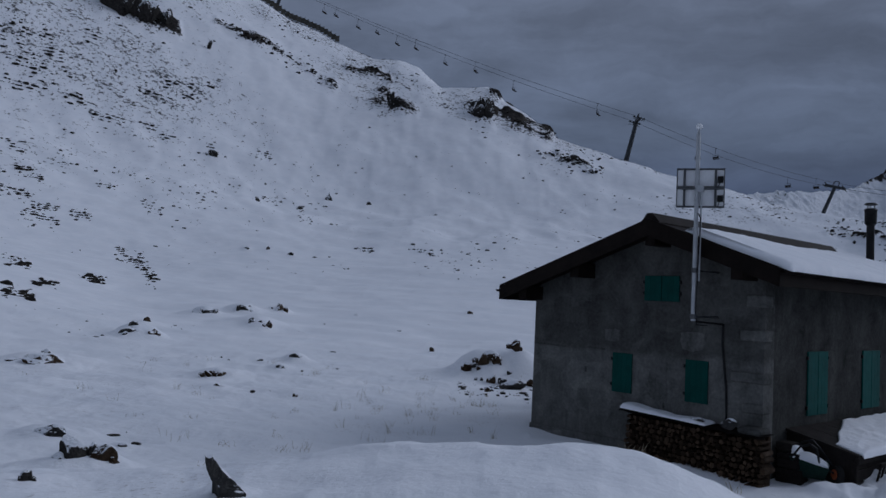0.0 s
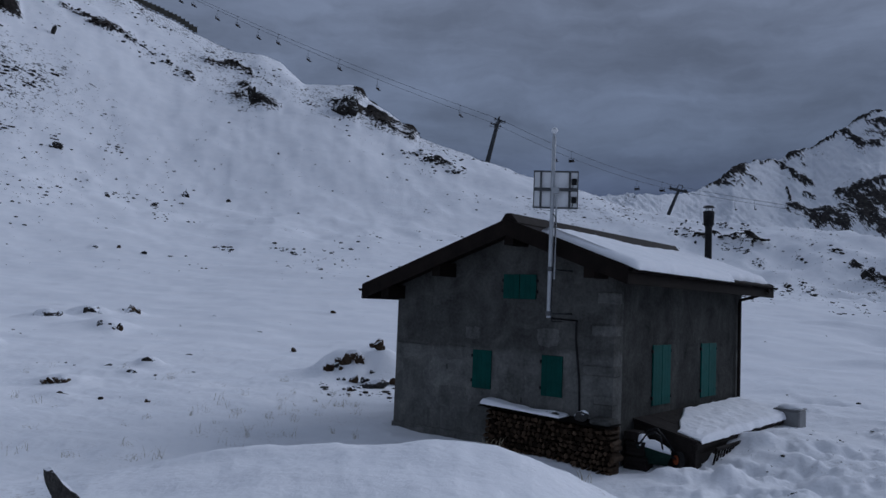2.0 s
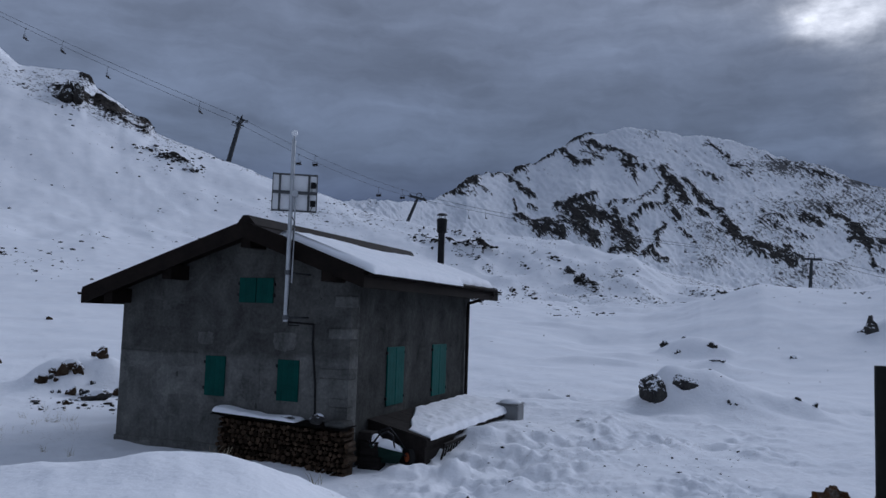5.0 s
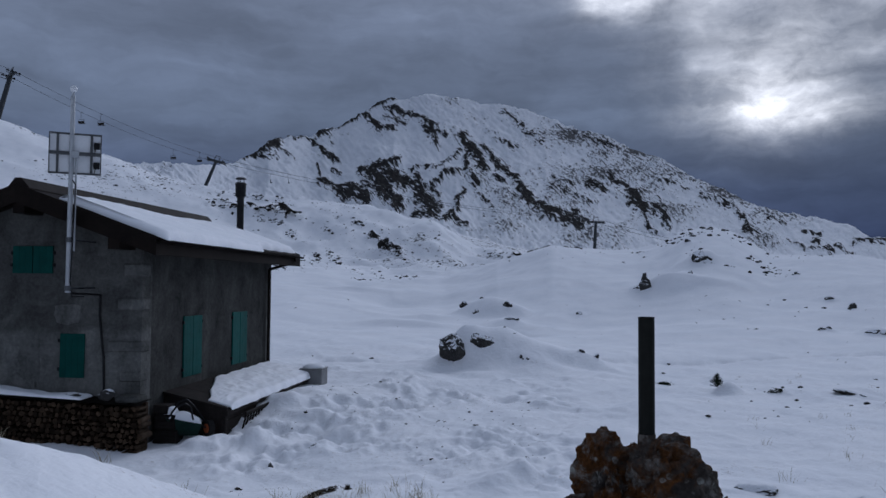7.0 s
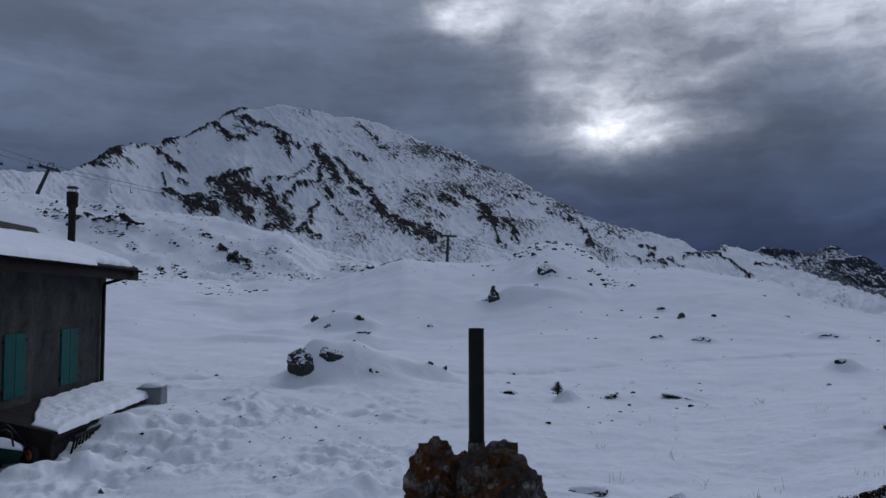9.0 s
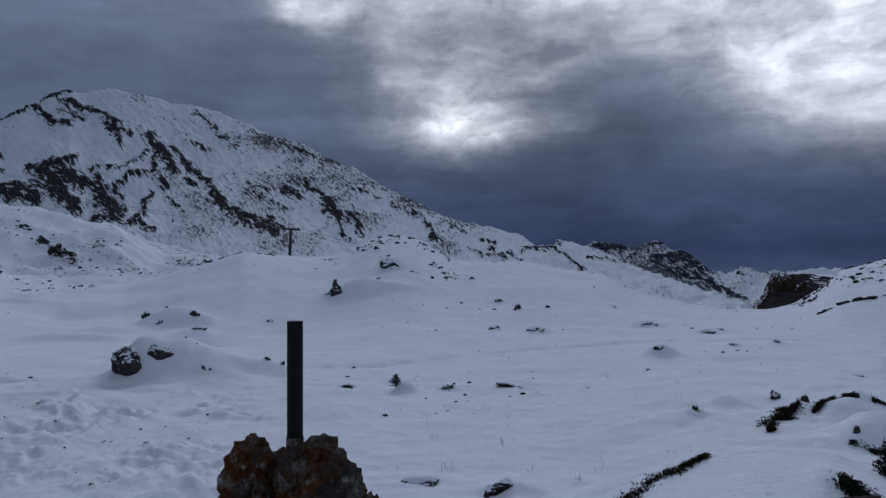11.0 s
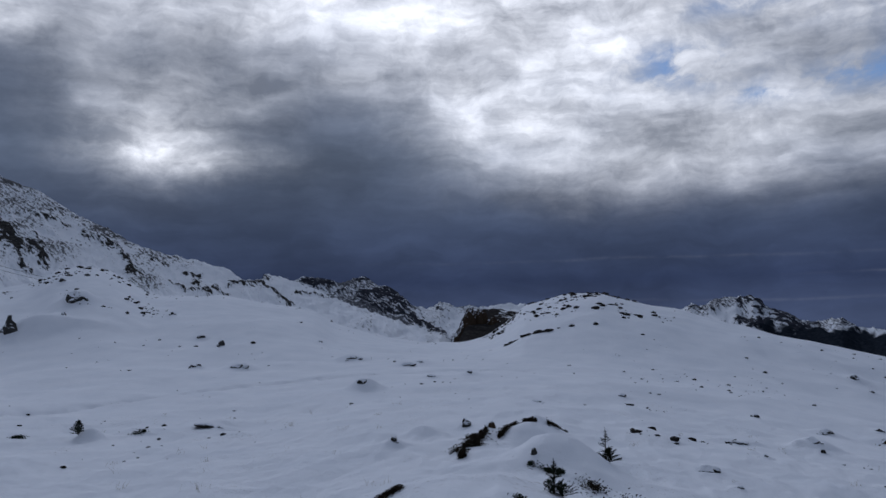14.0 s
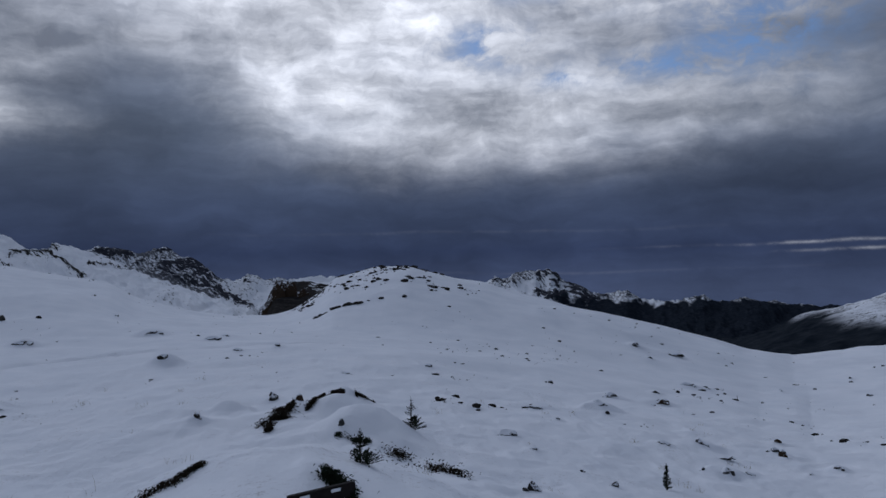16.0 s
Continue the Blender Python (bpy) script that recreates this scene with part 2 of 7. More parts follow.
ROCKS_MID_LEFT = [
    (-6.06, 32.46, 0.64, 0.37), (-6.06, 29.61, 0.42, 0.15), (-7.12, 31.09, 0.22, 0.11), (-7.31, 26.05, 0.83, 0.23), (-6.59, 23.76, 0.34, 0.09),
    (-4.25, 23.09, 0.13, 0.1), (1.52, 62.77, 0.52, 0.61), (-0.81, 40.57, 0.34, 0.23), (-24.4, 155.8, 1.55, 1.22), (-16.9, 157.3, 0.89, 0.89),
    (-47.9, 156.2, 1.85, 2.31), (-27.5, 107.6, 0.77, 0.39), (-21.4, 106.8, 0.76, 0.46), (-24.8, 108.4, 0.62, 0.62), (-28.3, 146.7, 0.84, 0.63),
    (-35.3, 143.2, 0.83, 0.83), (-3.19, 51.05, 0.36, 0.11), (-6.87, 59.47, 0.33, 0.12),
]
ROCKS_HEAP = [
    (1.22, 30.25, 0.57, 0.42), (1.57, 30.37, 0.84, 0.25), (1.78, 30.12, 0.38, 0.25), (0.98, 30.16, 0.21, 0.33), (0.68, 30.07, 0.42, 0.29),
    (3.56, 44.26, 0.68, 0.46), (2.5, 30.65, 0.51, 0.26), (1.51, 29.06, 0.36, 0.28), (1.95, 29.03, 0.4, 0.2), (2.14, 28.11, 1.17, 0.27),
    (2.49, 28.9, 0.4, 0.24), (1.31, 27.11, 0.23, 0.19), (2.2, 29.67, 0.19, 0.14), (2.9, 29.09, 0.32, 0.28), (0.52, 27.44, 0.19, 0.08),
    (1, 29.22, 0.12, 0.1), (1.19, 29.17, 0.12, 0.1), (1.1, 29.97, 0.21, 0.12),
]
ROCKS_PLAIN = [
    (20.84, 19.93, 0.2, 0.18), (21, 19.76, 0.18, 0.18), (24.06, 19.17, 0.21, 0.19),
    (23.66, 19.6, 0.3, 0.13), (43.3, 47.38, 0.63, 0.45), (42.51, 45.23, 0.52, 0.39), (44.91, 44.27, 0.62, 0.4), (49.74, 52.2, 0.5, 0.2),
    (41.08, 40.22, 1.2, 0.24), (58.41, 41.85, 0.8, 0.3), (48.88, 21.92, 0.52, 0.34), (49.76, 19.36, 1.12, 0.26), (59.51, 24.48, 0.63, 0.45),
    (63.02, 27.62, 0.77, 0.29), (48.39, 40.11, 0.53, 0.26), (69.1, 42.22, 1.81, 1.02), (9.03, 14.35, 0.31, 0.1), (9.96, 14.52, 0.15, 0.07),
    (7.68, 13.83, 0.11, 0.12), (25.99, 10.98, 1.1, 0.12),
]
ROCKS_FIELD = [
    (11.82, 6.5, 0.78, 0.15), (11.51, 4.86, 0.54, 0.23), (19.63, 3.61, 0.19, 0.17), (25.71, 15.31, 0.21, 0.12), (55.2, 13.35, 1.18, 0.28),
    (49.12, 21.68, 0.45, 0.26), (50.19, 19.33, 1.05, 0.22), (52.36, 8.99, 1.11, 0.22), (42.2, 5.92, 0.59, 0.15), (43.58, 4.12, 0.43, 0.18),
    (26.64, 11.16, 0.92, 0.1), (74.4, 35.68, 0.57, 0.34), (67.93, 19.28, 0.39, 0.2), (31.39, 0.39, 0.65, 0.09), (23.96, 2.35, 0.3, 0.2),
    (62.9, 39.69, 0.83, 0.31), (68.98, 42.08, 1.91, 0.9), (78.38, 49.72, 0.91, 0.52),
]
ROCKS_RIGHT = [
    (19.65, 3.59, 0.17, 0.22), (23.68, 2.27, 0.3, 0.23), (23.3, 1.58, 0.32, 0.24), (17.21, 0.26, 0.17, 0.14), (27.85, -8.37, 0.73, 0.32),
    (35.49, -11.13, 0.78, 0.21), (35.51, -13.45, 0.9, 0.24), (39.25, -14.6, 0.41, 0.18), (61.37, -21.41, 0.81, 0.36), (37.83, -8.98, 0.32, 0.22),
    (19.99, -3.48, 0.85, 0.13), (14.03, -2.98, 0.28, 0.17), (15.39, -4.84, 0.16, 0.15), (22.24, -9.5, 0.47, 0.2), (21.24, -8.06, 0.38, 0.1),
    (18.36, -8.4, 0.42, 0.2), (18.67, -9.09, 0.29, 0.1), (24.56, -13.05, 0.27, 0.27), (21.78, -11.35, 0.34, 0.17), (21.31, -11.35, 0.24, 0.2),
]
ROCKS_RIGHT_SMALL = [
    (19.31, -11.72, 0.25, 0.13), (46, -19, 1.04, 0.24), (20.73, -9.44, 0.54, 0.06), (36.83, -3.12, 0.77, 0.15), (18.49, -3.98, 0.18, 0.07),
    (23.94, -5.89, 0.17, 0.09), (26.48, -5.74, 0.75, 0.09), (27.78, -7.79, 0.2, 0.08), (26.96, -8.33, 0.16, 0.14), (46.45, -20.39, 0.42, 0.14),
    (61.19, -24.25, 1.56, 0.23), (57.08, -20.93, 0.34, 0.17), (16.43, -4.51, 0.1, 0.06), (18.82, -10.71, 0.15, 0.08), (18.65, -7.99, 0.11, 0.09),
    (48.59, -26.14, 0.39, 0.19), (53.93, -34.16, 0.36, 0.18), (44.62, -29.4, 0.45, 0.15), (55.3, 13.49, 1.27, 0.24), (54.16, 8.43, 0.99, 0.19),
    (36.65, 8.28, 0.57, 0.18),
]

# ---- the lie of the land ----
# Each belt of land: compass bearing from the standing place, distance or height, belt by belt outwards.
def vnoise(x, y, seed=0):
    """Smooth lattice noise, -1 to 1, for arrays."""
    xi, yi = np.floor(x).astype(np.int64), np.floor(y).astype(np.int64)
    fx, fy = x - xi, y - yi
    fx, fy = fx * fx * fx * (fx * (6 * fx - 15) + 10), fy * fy * fy * (fy * (6 * fy - 15) + 10)

    def h(a, b):
        n = (a * 374761393 + b * 668265263 + seed * 144665) & 0x7FFFFFFF
        n = ((n ^ (n >> 13)) * 1274126177) & 0x7FFFFFFF
        return ((n ^ (n >> 16)) & 0xFFFF) / 32767.5 - 1
    top = h(xi, yi) * (1 - fx) + h(xi + 1, yi) * fx
    low = h(xi, yi + 1) * (1 - fx) + h(xi + 1, yi + 1) * fx
    return top * (1 - fy) + low * fy


def fbm(x, y, octaves=4, seed=0, gain=0.5):
    total, amp, k = 0, 1, 1
    for o in range(octaves):
        c, s = math.cos(o * 0.9), math.sin(o * 0.9)
        total = total + amp * vnoise((x * c - y * s) * k, (x * s + y * c) * k, seed + o)
        amp, k = amp * gain, k * 2.03
    return total


def ridged(x, y, octaves=4, seed=0):
    total, amp, k = 0, 1, 1
    for o in range(octaves):
        total = total + amp * (1 - 2 * np.abs(vnoise(x * k, y * k, seed + o)))
        amp, k = amp * 0.5, k * 2.1
    return total


def belt(*pairs):
    return np.array(pairs[0::2], float), np.array(pairs[1::2], float)


def smooth(a, b, x):
    k = np.clip((x - a) / (b - a), 0, 1)
    return k * k * (3 - 2 * k)


# near ground: heights in metres at fixed distances
NEAR = [
    (1.2, belt(-180, 1.65, 180, 1.65)),
    (5.0, belt(-180, 1.7, -45, 1.7, -20, 1.62, -5, 1.66, 10, 1.66, 20, 1.42, 32, 1.35, 45, 1.6, 60, 1.55, 70, 1.25, 80, 1.55, 92, 1.6, 100, 1.35, 120, 1.15, 180, 1.7)),
    (9.0, belt(-180, 1.6, -45, 1.5, -30, 1.35, -20, 1.35, -9, 1.60, 0, 1.75, 10, 1.87, 15, 1.75, 20, 1.40, 25, 0.92, 32, 0.65, 42, 0.75, 52, 0.95, 62, 0.7, 70, 0.75, 75, 1.27, 80, 1.55, 87, 1.68, 92, 1.45, 96, 1.2, 104, 0.6, 120, 0.2, 180, 1.6)),
    (15.0, belt(-180, 1.4, -45, 0.9, -30, 0.45, -20, 0.35, 0, 0.12, 10, 0.0, 20, -0.2, 30, -0.12, 40, 0.0, 55, 0.1, 70, 0.0, 80, 0.25, 90, 0.35, 100, -0.1, 110, -0.45, 120, -0.8, 180, 1.4)),
    (28.0, belt(-180, 2, -45, 1.0, -30, 0.6, -20, 0.5, 0, 0.3, 10, 0.15, 20, 0.3, 29, 0.55, 40, 0.35, 50, 0.2, 60, 0.1, 70, 0.0, 80, 0.3, 90, 0.3, 100, -0.4, 110, -1.1, 120, -1.8, 180, 2)),
    (55.0, belt(-180, 5, -45, 6, -35, 4, -28, 2.6, -20, 1.6, -10, 1.3, 0, 1.3, 10, 1.2, 30, 0.8, 40, 0.3, 50, 0.3, 60, 0.7, 70, 0.8, 80, 0.5, 90, 0.3, 100, -0.6, 110, -2.0, 120, -3.6, 180, 5)),
]
# far ground: bearing -> distance and rise in degrees from the eye
FAR = [
    # end of the snowfield, the hump and the knoll
    (belt(-180, 95, -20, 95, 40, 105, 55, 125, 70, 120, 84, 105, 95, 92, 115, 85, 180, 95),
     belt(-180, 6, -45, 5, -30, 2.2, -22, 1.3, -10, 1.4, 0, 1.8, 10, 1.8, 20, 1.6, 30, 1.2, 37, 0.66, 41, 0.72, 45.6, 1.84, 48.5, 2.8, 50.5, 2.54, 52.8, 2.27, 54.4, 2.29, 56, 2.68, 57.3, 3.47, 59, 3.71, 60.6, 3.37, 62, 2.57, 63, 2, 65.3, 2.13, 67.7, 2.1, 71.5, 1.4, 73.8, 0.9, 75.3, -0.04, 79.3, -1.1, 81.7, -1.41, 84, -1.47, 85.6, -1.19, 87.2, -0.18, 88.5, 1.07, 91.2, 1.77, 93.6, 1.93, 95.1, 1.55, 98.8, 0.67, 102, -0.61, 106.8, -1.3, 112, -3, 116.7, -4.4, 119.1, -4.95, 122.4, -3.98, 125, -3.8, 135, -3, 180, 6)),
    # behind it
    (belt(-180, 150, 180, 150),
     belt(-180, 9, -30, 9, -10, 6, 10, 4.6, 20, 3.4, 28, 2.6, 37, 1.6, 42, 1.2, 46, 1.2, 52, .9, 60, .6, 70, -0.6, 75, -2.2, 80, -3.0, 90, -3.5, 100, -3.5, 120, -7, 150, -4, 180, 9)),
    # crest of the hillside that falls away to the valley
    (belt(-180, 330, -15, 300, 5, 250, 28, 210, 45, 185, 180, 200),
     belt(-180, 14, -45, 25, -30, 23.2, -20, 20.6, -14.1, 18.13, -12.9, 17.51, -10.9, 16.83, -8.9, 16.18, -6.4, 15.27, -4.5, 15.64, -3, 15.39, -1.3, 14.15, 0, 14.42, 2, 14.62, 2.9, 13.78, 4.5, 12.89, 6.8, 11.27, 7.6, 11.04, 9.1, 10.64, 11.4, 9.65, 14.6, 8.75, 18.6, 7.8, 21.1, 6.89, 25.6, 6.11, 27.4, 6.05, 28.8, 6.13, 32.6, 5.75, 36.5, 5.15, 38.4, 4.68, 40.4, 4.45, 43.2, 2.46, 45.6, 2.3, 48, 1.4, 55, 0.9, 65, 0.3, 75, -1.5, 85, -3.5, 100, -6, 120, -9, 150, -5, 180, 14)),
    (belt(-180, 420, 180, 360),
     belt(-180, 10, -30, 16, 0, 9.5, 12, 6, 20, 4.4, 28, 3.6, 40, 3.1, 45, 2.1, 50, 1.4, 60, .6, 70, -0.6, 76, -2.4, 85, -3.5, 100, -7, 120, -10, 150, -6, 180, 10)),
    # behind the mountain's foot, the cliff and the far spur
    (belt(-180, 900, 15, 620, 24, 700, 32, 900, 55, 950, 70, 800, 83, 620, 90, 600, 104, 1000, 180, 1200),
     belt(-180, 8, -20, 12, 5, 4, 12, 1, 16, -1, 60, -2, 82.4, -4, 83.4, -0.8, 84.2, 1.05, 86, 1.3, 88.5, 1.4, 90.5, 0.6, 95, -2, 104, -5, 112, -4.6, 116.1, -3.1, 119.2, -1.8, 121.9, -1.1, 124.7, -0.25, 130, 1, 150, 3, 180, 8)),
    (belt(-180, 1500, 180, 1500),
     belt(-180, 4, 0, 4, 40, 6, 60, 2, 75, -1.5, 85, -2.6, 100, -3.5, 112, -4, 125, -3, 180, 4)),
    (belt(-180, 2300, 180, 2300),
     belt(-180, 2, 60, 0, 70, -0.5, 85, -1.4, 100, -1.3, 108, -1.6, 114, -2.6, 120, -3.2, 180, 2)),
    # peaks on the skyline
    (belt(-180, 3300, 180, 3300),
     belt(-180, 3, 60, 2, 70, 2.6, 72.8, 3.1, 74.7, 3.05, 75.6, 2.7, 77, 3.2, 79, 2.6, 80.6, 1.4, 81.9, 1.0, 83, 1.4, 85.3, 1.15, 88.3, 1.35, 92, 0.7, 97, 0.5, 99.5, 1.0, 101, 0.85, 102.6, 1.42, 104.6, 0.7, 106.9, -0.3, 108.8, -0.12, 110, -0.7, 113.6, -0.55, 116.8, -0.75, 119.9, -1.2, 130, -1, 180, 3)),
    (belt(-180, 4700, 180, 4700), belt(-180, -1, 180, -1)),
]
# rock showing through the snow on the near slopes: bearing, rise, bearing, rise, half width (degrees)
BANDS_NEAR = [
    (-24.4, 18.4, -20.2, 16.9, .55), (-17.4, 17.6, -13.9, 16.6, .2), (-13.9, 16.6, -11.4, 15.4, .26), (-11.4, 15.4, -9.0, 14.3, .22), (-8.2, 15.5, -5.2, 15.2, .18),
    (-5.6, 13.7, -4.2, 13.3, .55), (0.6, 13.5, 2.2, 13.3, .5), (2.2, 14.4, 2.8, 14.3, .2), (3.4, 13.0, 6.4, 11.6, .3), (7.0, 10.2, 10.5, 9.3, .28), (5.8, 10.4, 7.0, 10.2, .15),
    (24.5, 5.4, 31.0, 4.6, .09), (35.8, 3.2, 37.8, 2.2, .22),
    (84.0, .2, 85.6, -.6, .75), (84.4, .4, 87.4, .2, .5),
]

# broken ledges near by: bearing, rise, bearing, rise, half width (degrees), thickness of stones
LEDGES_HILL_HIGH = [
    (-30.39, 14.82, -27.19, 14.9, 0.33, 1), (-30.29, 13.55, -27.56, 13.27, 0.36, 1.4), (-30.15, 11.79, -27.68, 11.88, 0.15, 1), (-27.45, 14.05, -25.98, 12.96, 0.29, 0.9),
    (-25.41, 15.73, -24.59, 15.2, 0.15, 1), (-26.29, 11.7, -24.7, 11.18, 0.15, 1.3), (-24.87, 10.68, -22.71, 10.42, 0.15, 1), (-22.24, 12.71, -20.06, 12.18, 0.22, 0.9),
    (-20.78, 13.24, -17.11, 13.36, 0.11, 0.7), (-19.36, 12.64, -18.16, 12.3, 0.15, 0.8), (-21.73, 10.43, -19.81, 9.71, 0.22, 0.9), (-29.43, 8.29, -28.53, 7.74, 0.15, 1),
    (-28.91, 6.81, -27.26, 6.14, 0.15, 1),
]
LEDGES_HILL_LOW = [
    (-29.68, 5.38, -27.7, 4.98, 0.22, 1), (-28.33, 4.03, -26.23, 3.56, 0.22, 1.2), (-27.73, 4.58, -26.29, 4.36, 0.15, 1), (-25.49, 4.28, -24.33, 3.98, 0.15, 0.8),
    (-23.95, 6.26, -22.9, 6.03, 0.11, 0.8), (-21.38, 5.31, -19.98, 4.71, 0.15, 0.8), (-14.76, 11.18, -12.93, 10.19, 0.36, 0.5), (-14.27, 9.46, -13.01, 9.06, 0.15, 0.8),
    (-14.14, 6.21, -12.06, 6.13, 0.15, 0.6), (-11.35, 5.94, -10.04, 4.96, 0.18, 0.7), (-22.73, 2.03, -21.03, 1.2, 0.18, 1.3), (-21.2, 1.64, -20.03, 0.05, 0.29, 1.2),
    (-27.19, -0.36, -26.02, -0.41, 0.11, 1), (-24.55, 0.33, -23.03, -0.07, 0.11, 1), (-28.75, -0.97, -27.26, -1.18, 0.15, 1), (-29.38, 1.21, -27.46, 0.81, 0.22, 0.7),
    (-17.3, 9.56, -16.8, 8.77, 0.15, 1.2), (-6.86, 3.2, -5.65, 2.95, 0.11, 0.8), (-2.88, 3.42, -1.24, 2.9, 0.11, 0.7), (-16.95, 9.9, -9.94, 8.56, 0.73, 0.15),
]
LEDGES_FOOTHILL = [
    (25.23, 5.79, 26.67, 5.29, 0.15, 1), (27.7, 4.61, 28.72, 4.49, 0.15, 1), (28.87, 4.34, 29.69, 4.09, 0.11, 1), (28.42, 5.01, 28.78, 5.18, 0.11, 1),
    (29.03, 5.65, 30.26, 5.35, 0.22, 1), (27.3, 5.96, 28.47, 5.85, 0.15, 1), (30.07, 3.53, 30.6, 3.27, 0.15, 1), (32.55, 3.82, 33.01, 3.56, 0.15, 1),
    (34.65, 4.42, 35.24, 4.12, 0.15, 1), (36.11, 3.11, 37.14, 2.41, 0.22, 1), (37.1, 2.41, 38.33, 1.64, 0.18, 1), (32.66, 2.19, 33.9, 1.5, 0.15, 1),
    (31.83, 2.05, 32.37, 1.75, 0.11, 1), (47.17, 2.68, 48.53, 2.89, 0.11, 1), (43.85, 1.89, 47.25, 2.56, 0.15, 1), (48.77, 2.77, 50.53, 2.3, 0.15, 1),
]
LEDGES_HUMP = [
    (55.82, 2.93, 57.43, 3.23, 0.11, 1), (57.1, 3.37, 58.15, 3.74, 0.11, 1), (59.08, 4.16, 60.52, 3.62, 0.15, 1), (57.72, 2.33, 59.05, 2.03, 0.18, 1),
    (57.96, 1.64, 58.8, 1.49, 0.11, 1), (60.45, 3.32, 61.57, 2.92, 0.11, 1), (61.45, 1.91, 63, 1.3, 0.11, 1), (62.23, 1.2, 64.08, 0.91, 0.15, 1),
    (57.1, 3.55, 60.44, 3.91, 0.22, 0.5),
]
LEDGES_KNOLL = [
    (87.07, 0.72, 88.27, 1.17, 0.15, 0.6), (88.27, 1.33, 91.24, 1.82, 0.18, 0.6), (91.24, 1.66, 93.65, 1.84, 0.11, 0.6),
    (91.22, 1.07, 92.07, 0.86, 0.15, 0.6), (93.23, 0.83, 94.24, 1.05, 0.15, 0.6), (94.98, 0.41, 96.41, 0.15, 0.15, 0.6), (85.96, -0.85, 87.32, -0.24, 0.18, 0.6),
    (87.33, -0, 88.65, 0.69, 0.22, 0.6), (89.25, 0.95, 91.22, 1.27, 0.22, 0.6), (88.84, 0.37, 90.81, 0.65, 0.15, 0.6), (97.31, 0.21, 98.41, -0.27, 0.15, 0.5),
    (94.51, 1.04, 95.07, 0.84, 0.11, 0.6),
]

# snow-covered hummocks: x, y, height, half width
MOUNDS = [
    (46.5, 58.5, -0.9, 4.5), (37.5, 38.0, -0.5, 2.6), (11.3, 18.7, 0.2, 1.1), (12.0, 19.3, 0.18, 0.7), (10.2, 16.9, 0.15, 0.8),
    (20.0, 22.1, .80, .70), (20.7, 21.9, .35, .8), (1.9, 31.4, 0.95, 1.6), (0.9, 30.9, 0.35, 0.9), (9.9, 9.6, .24, .45), (9.2, 9.3, .18, .4), (21.6, .55, .4, .9), (22.1, 3.3, .3, .55), (9.75, 18.55, .3, .55), (10.4, 18.0, .3, .5), (8.35, 15.6, .28, .35), (7.3, 16.0, .2, .3), (2.9, 30.6, 0.5, 0.8), (21.8, 21.7, 1.33, 1.98), (44.8, 46.0, 1.25, 2.06), (40.8, 40.0, 0.56, 1.84),
    (23.1, 13.3, 0.36, 0.45), (19.9, 3.9, 0.2, 0.9), (18.0, -0.3, 0.62, 1.05), (22.6, 0.3, 0.31, 0.48),
    (60.5, 40.6, 1.02, 1.95), (-1.9, 7.3, 0.13, 0.2), (-5.5, 12.8, 0.16, 0.6), (-11.2, 48.0, 0.62, 1.58),
    (-14.0, 36.8, 0.44, 1.05), (37.0, 8.3, 0.42, 0.81),
]


# wind-cut drifts with a steep face: x, y, height, half length, length of the face
DRIFTS = [(46.5, 66.5, .50, 3.6, 1.3), (34.2, 43.0, .42, 3.4, 1.1), (39.0, 46.5, .3, 1.8, 1.0), (62.0, 38.0, .45, 3.2, 1.2), (23.6, 19.4, .25, 1.6, .9)]
FOOTPATH = [(16.5, 25.5), (27.4, 20.7), (32.0, 19.0), (36.0, 17.6), (41.5, 15.4), (44.5, 11.5), (47.5, 6.0), (49, 1)]


def mask_of(bands, az, el, wobble):
    m = np.full(az.shape, -9.0)
    for a1, e1, a2, e2, w in bands:
        dx, dy = a2 - a1, e2 - e1
        k = np.clip(((az - a1) * dx + (el - e1) * dy) / (dx * dx + dy * dy), 0, 1)
        d = np.hypot(az - a1 - k * dx, el - e1 - k * dy)
        m = np.maximum(m, 1.05 - d / (w * 1.5))
    return m + wobble


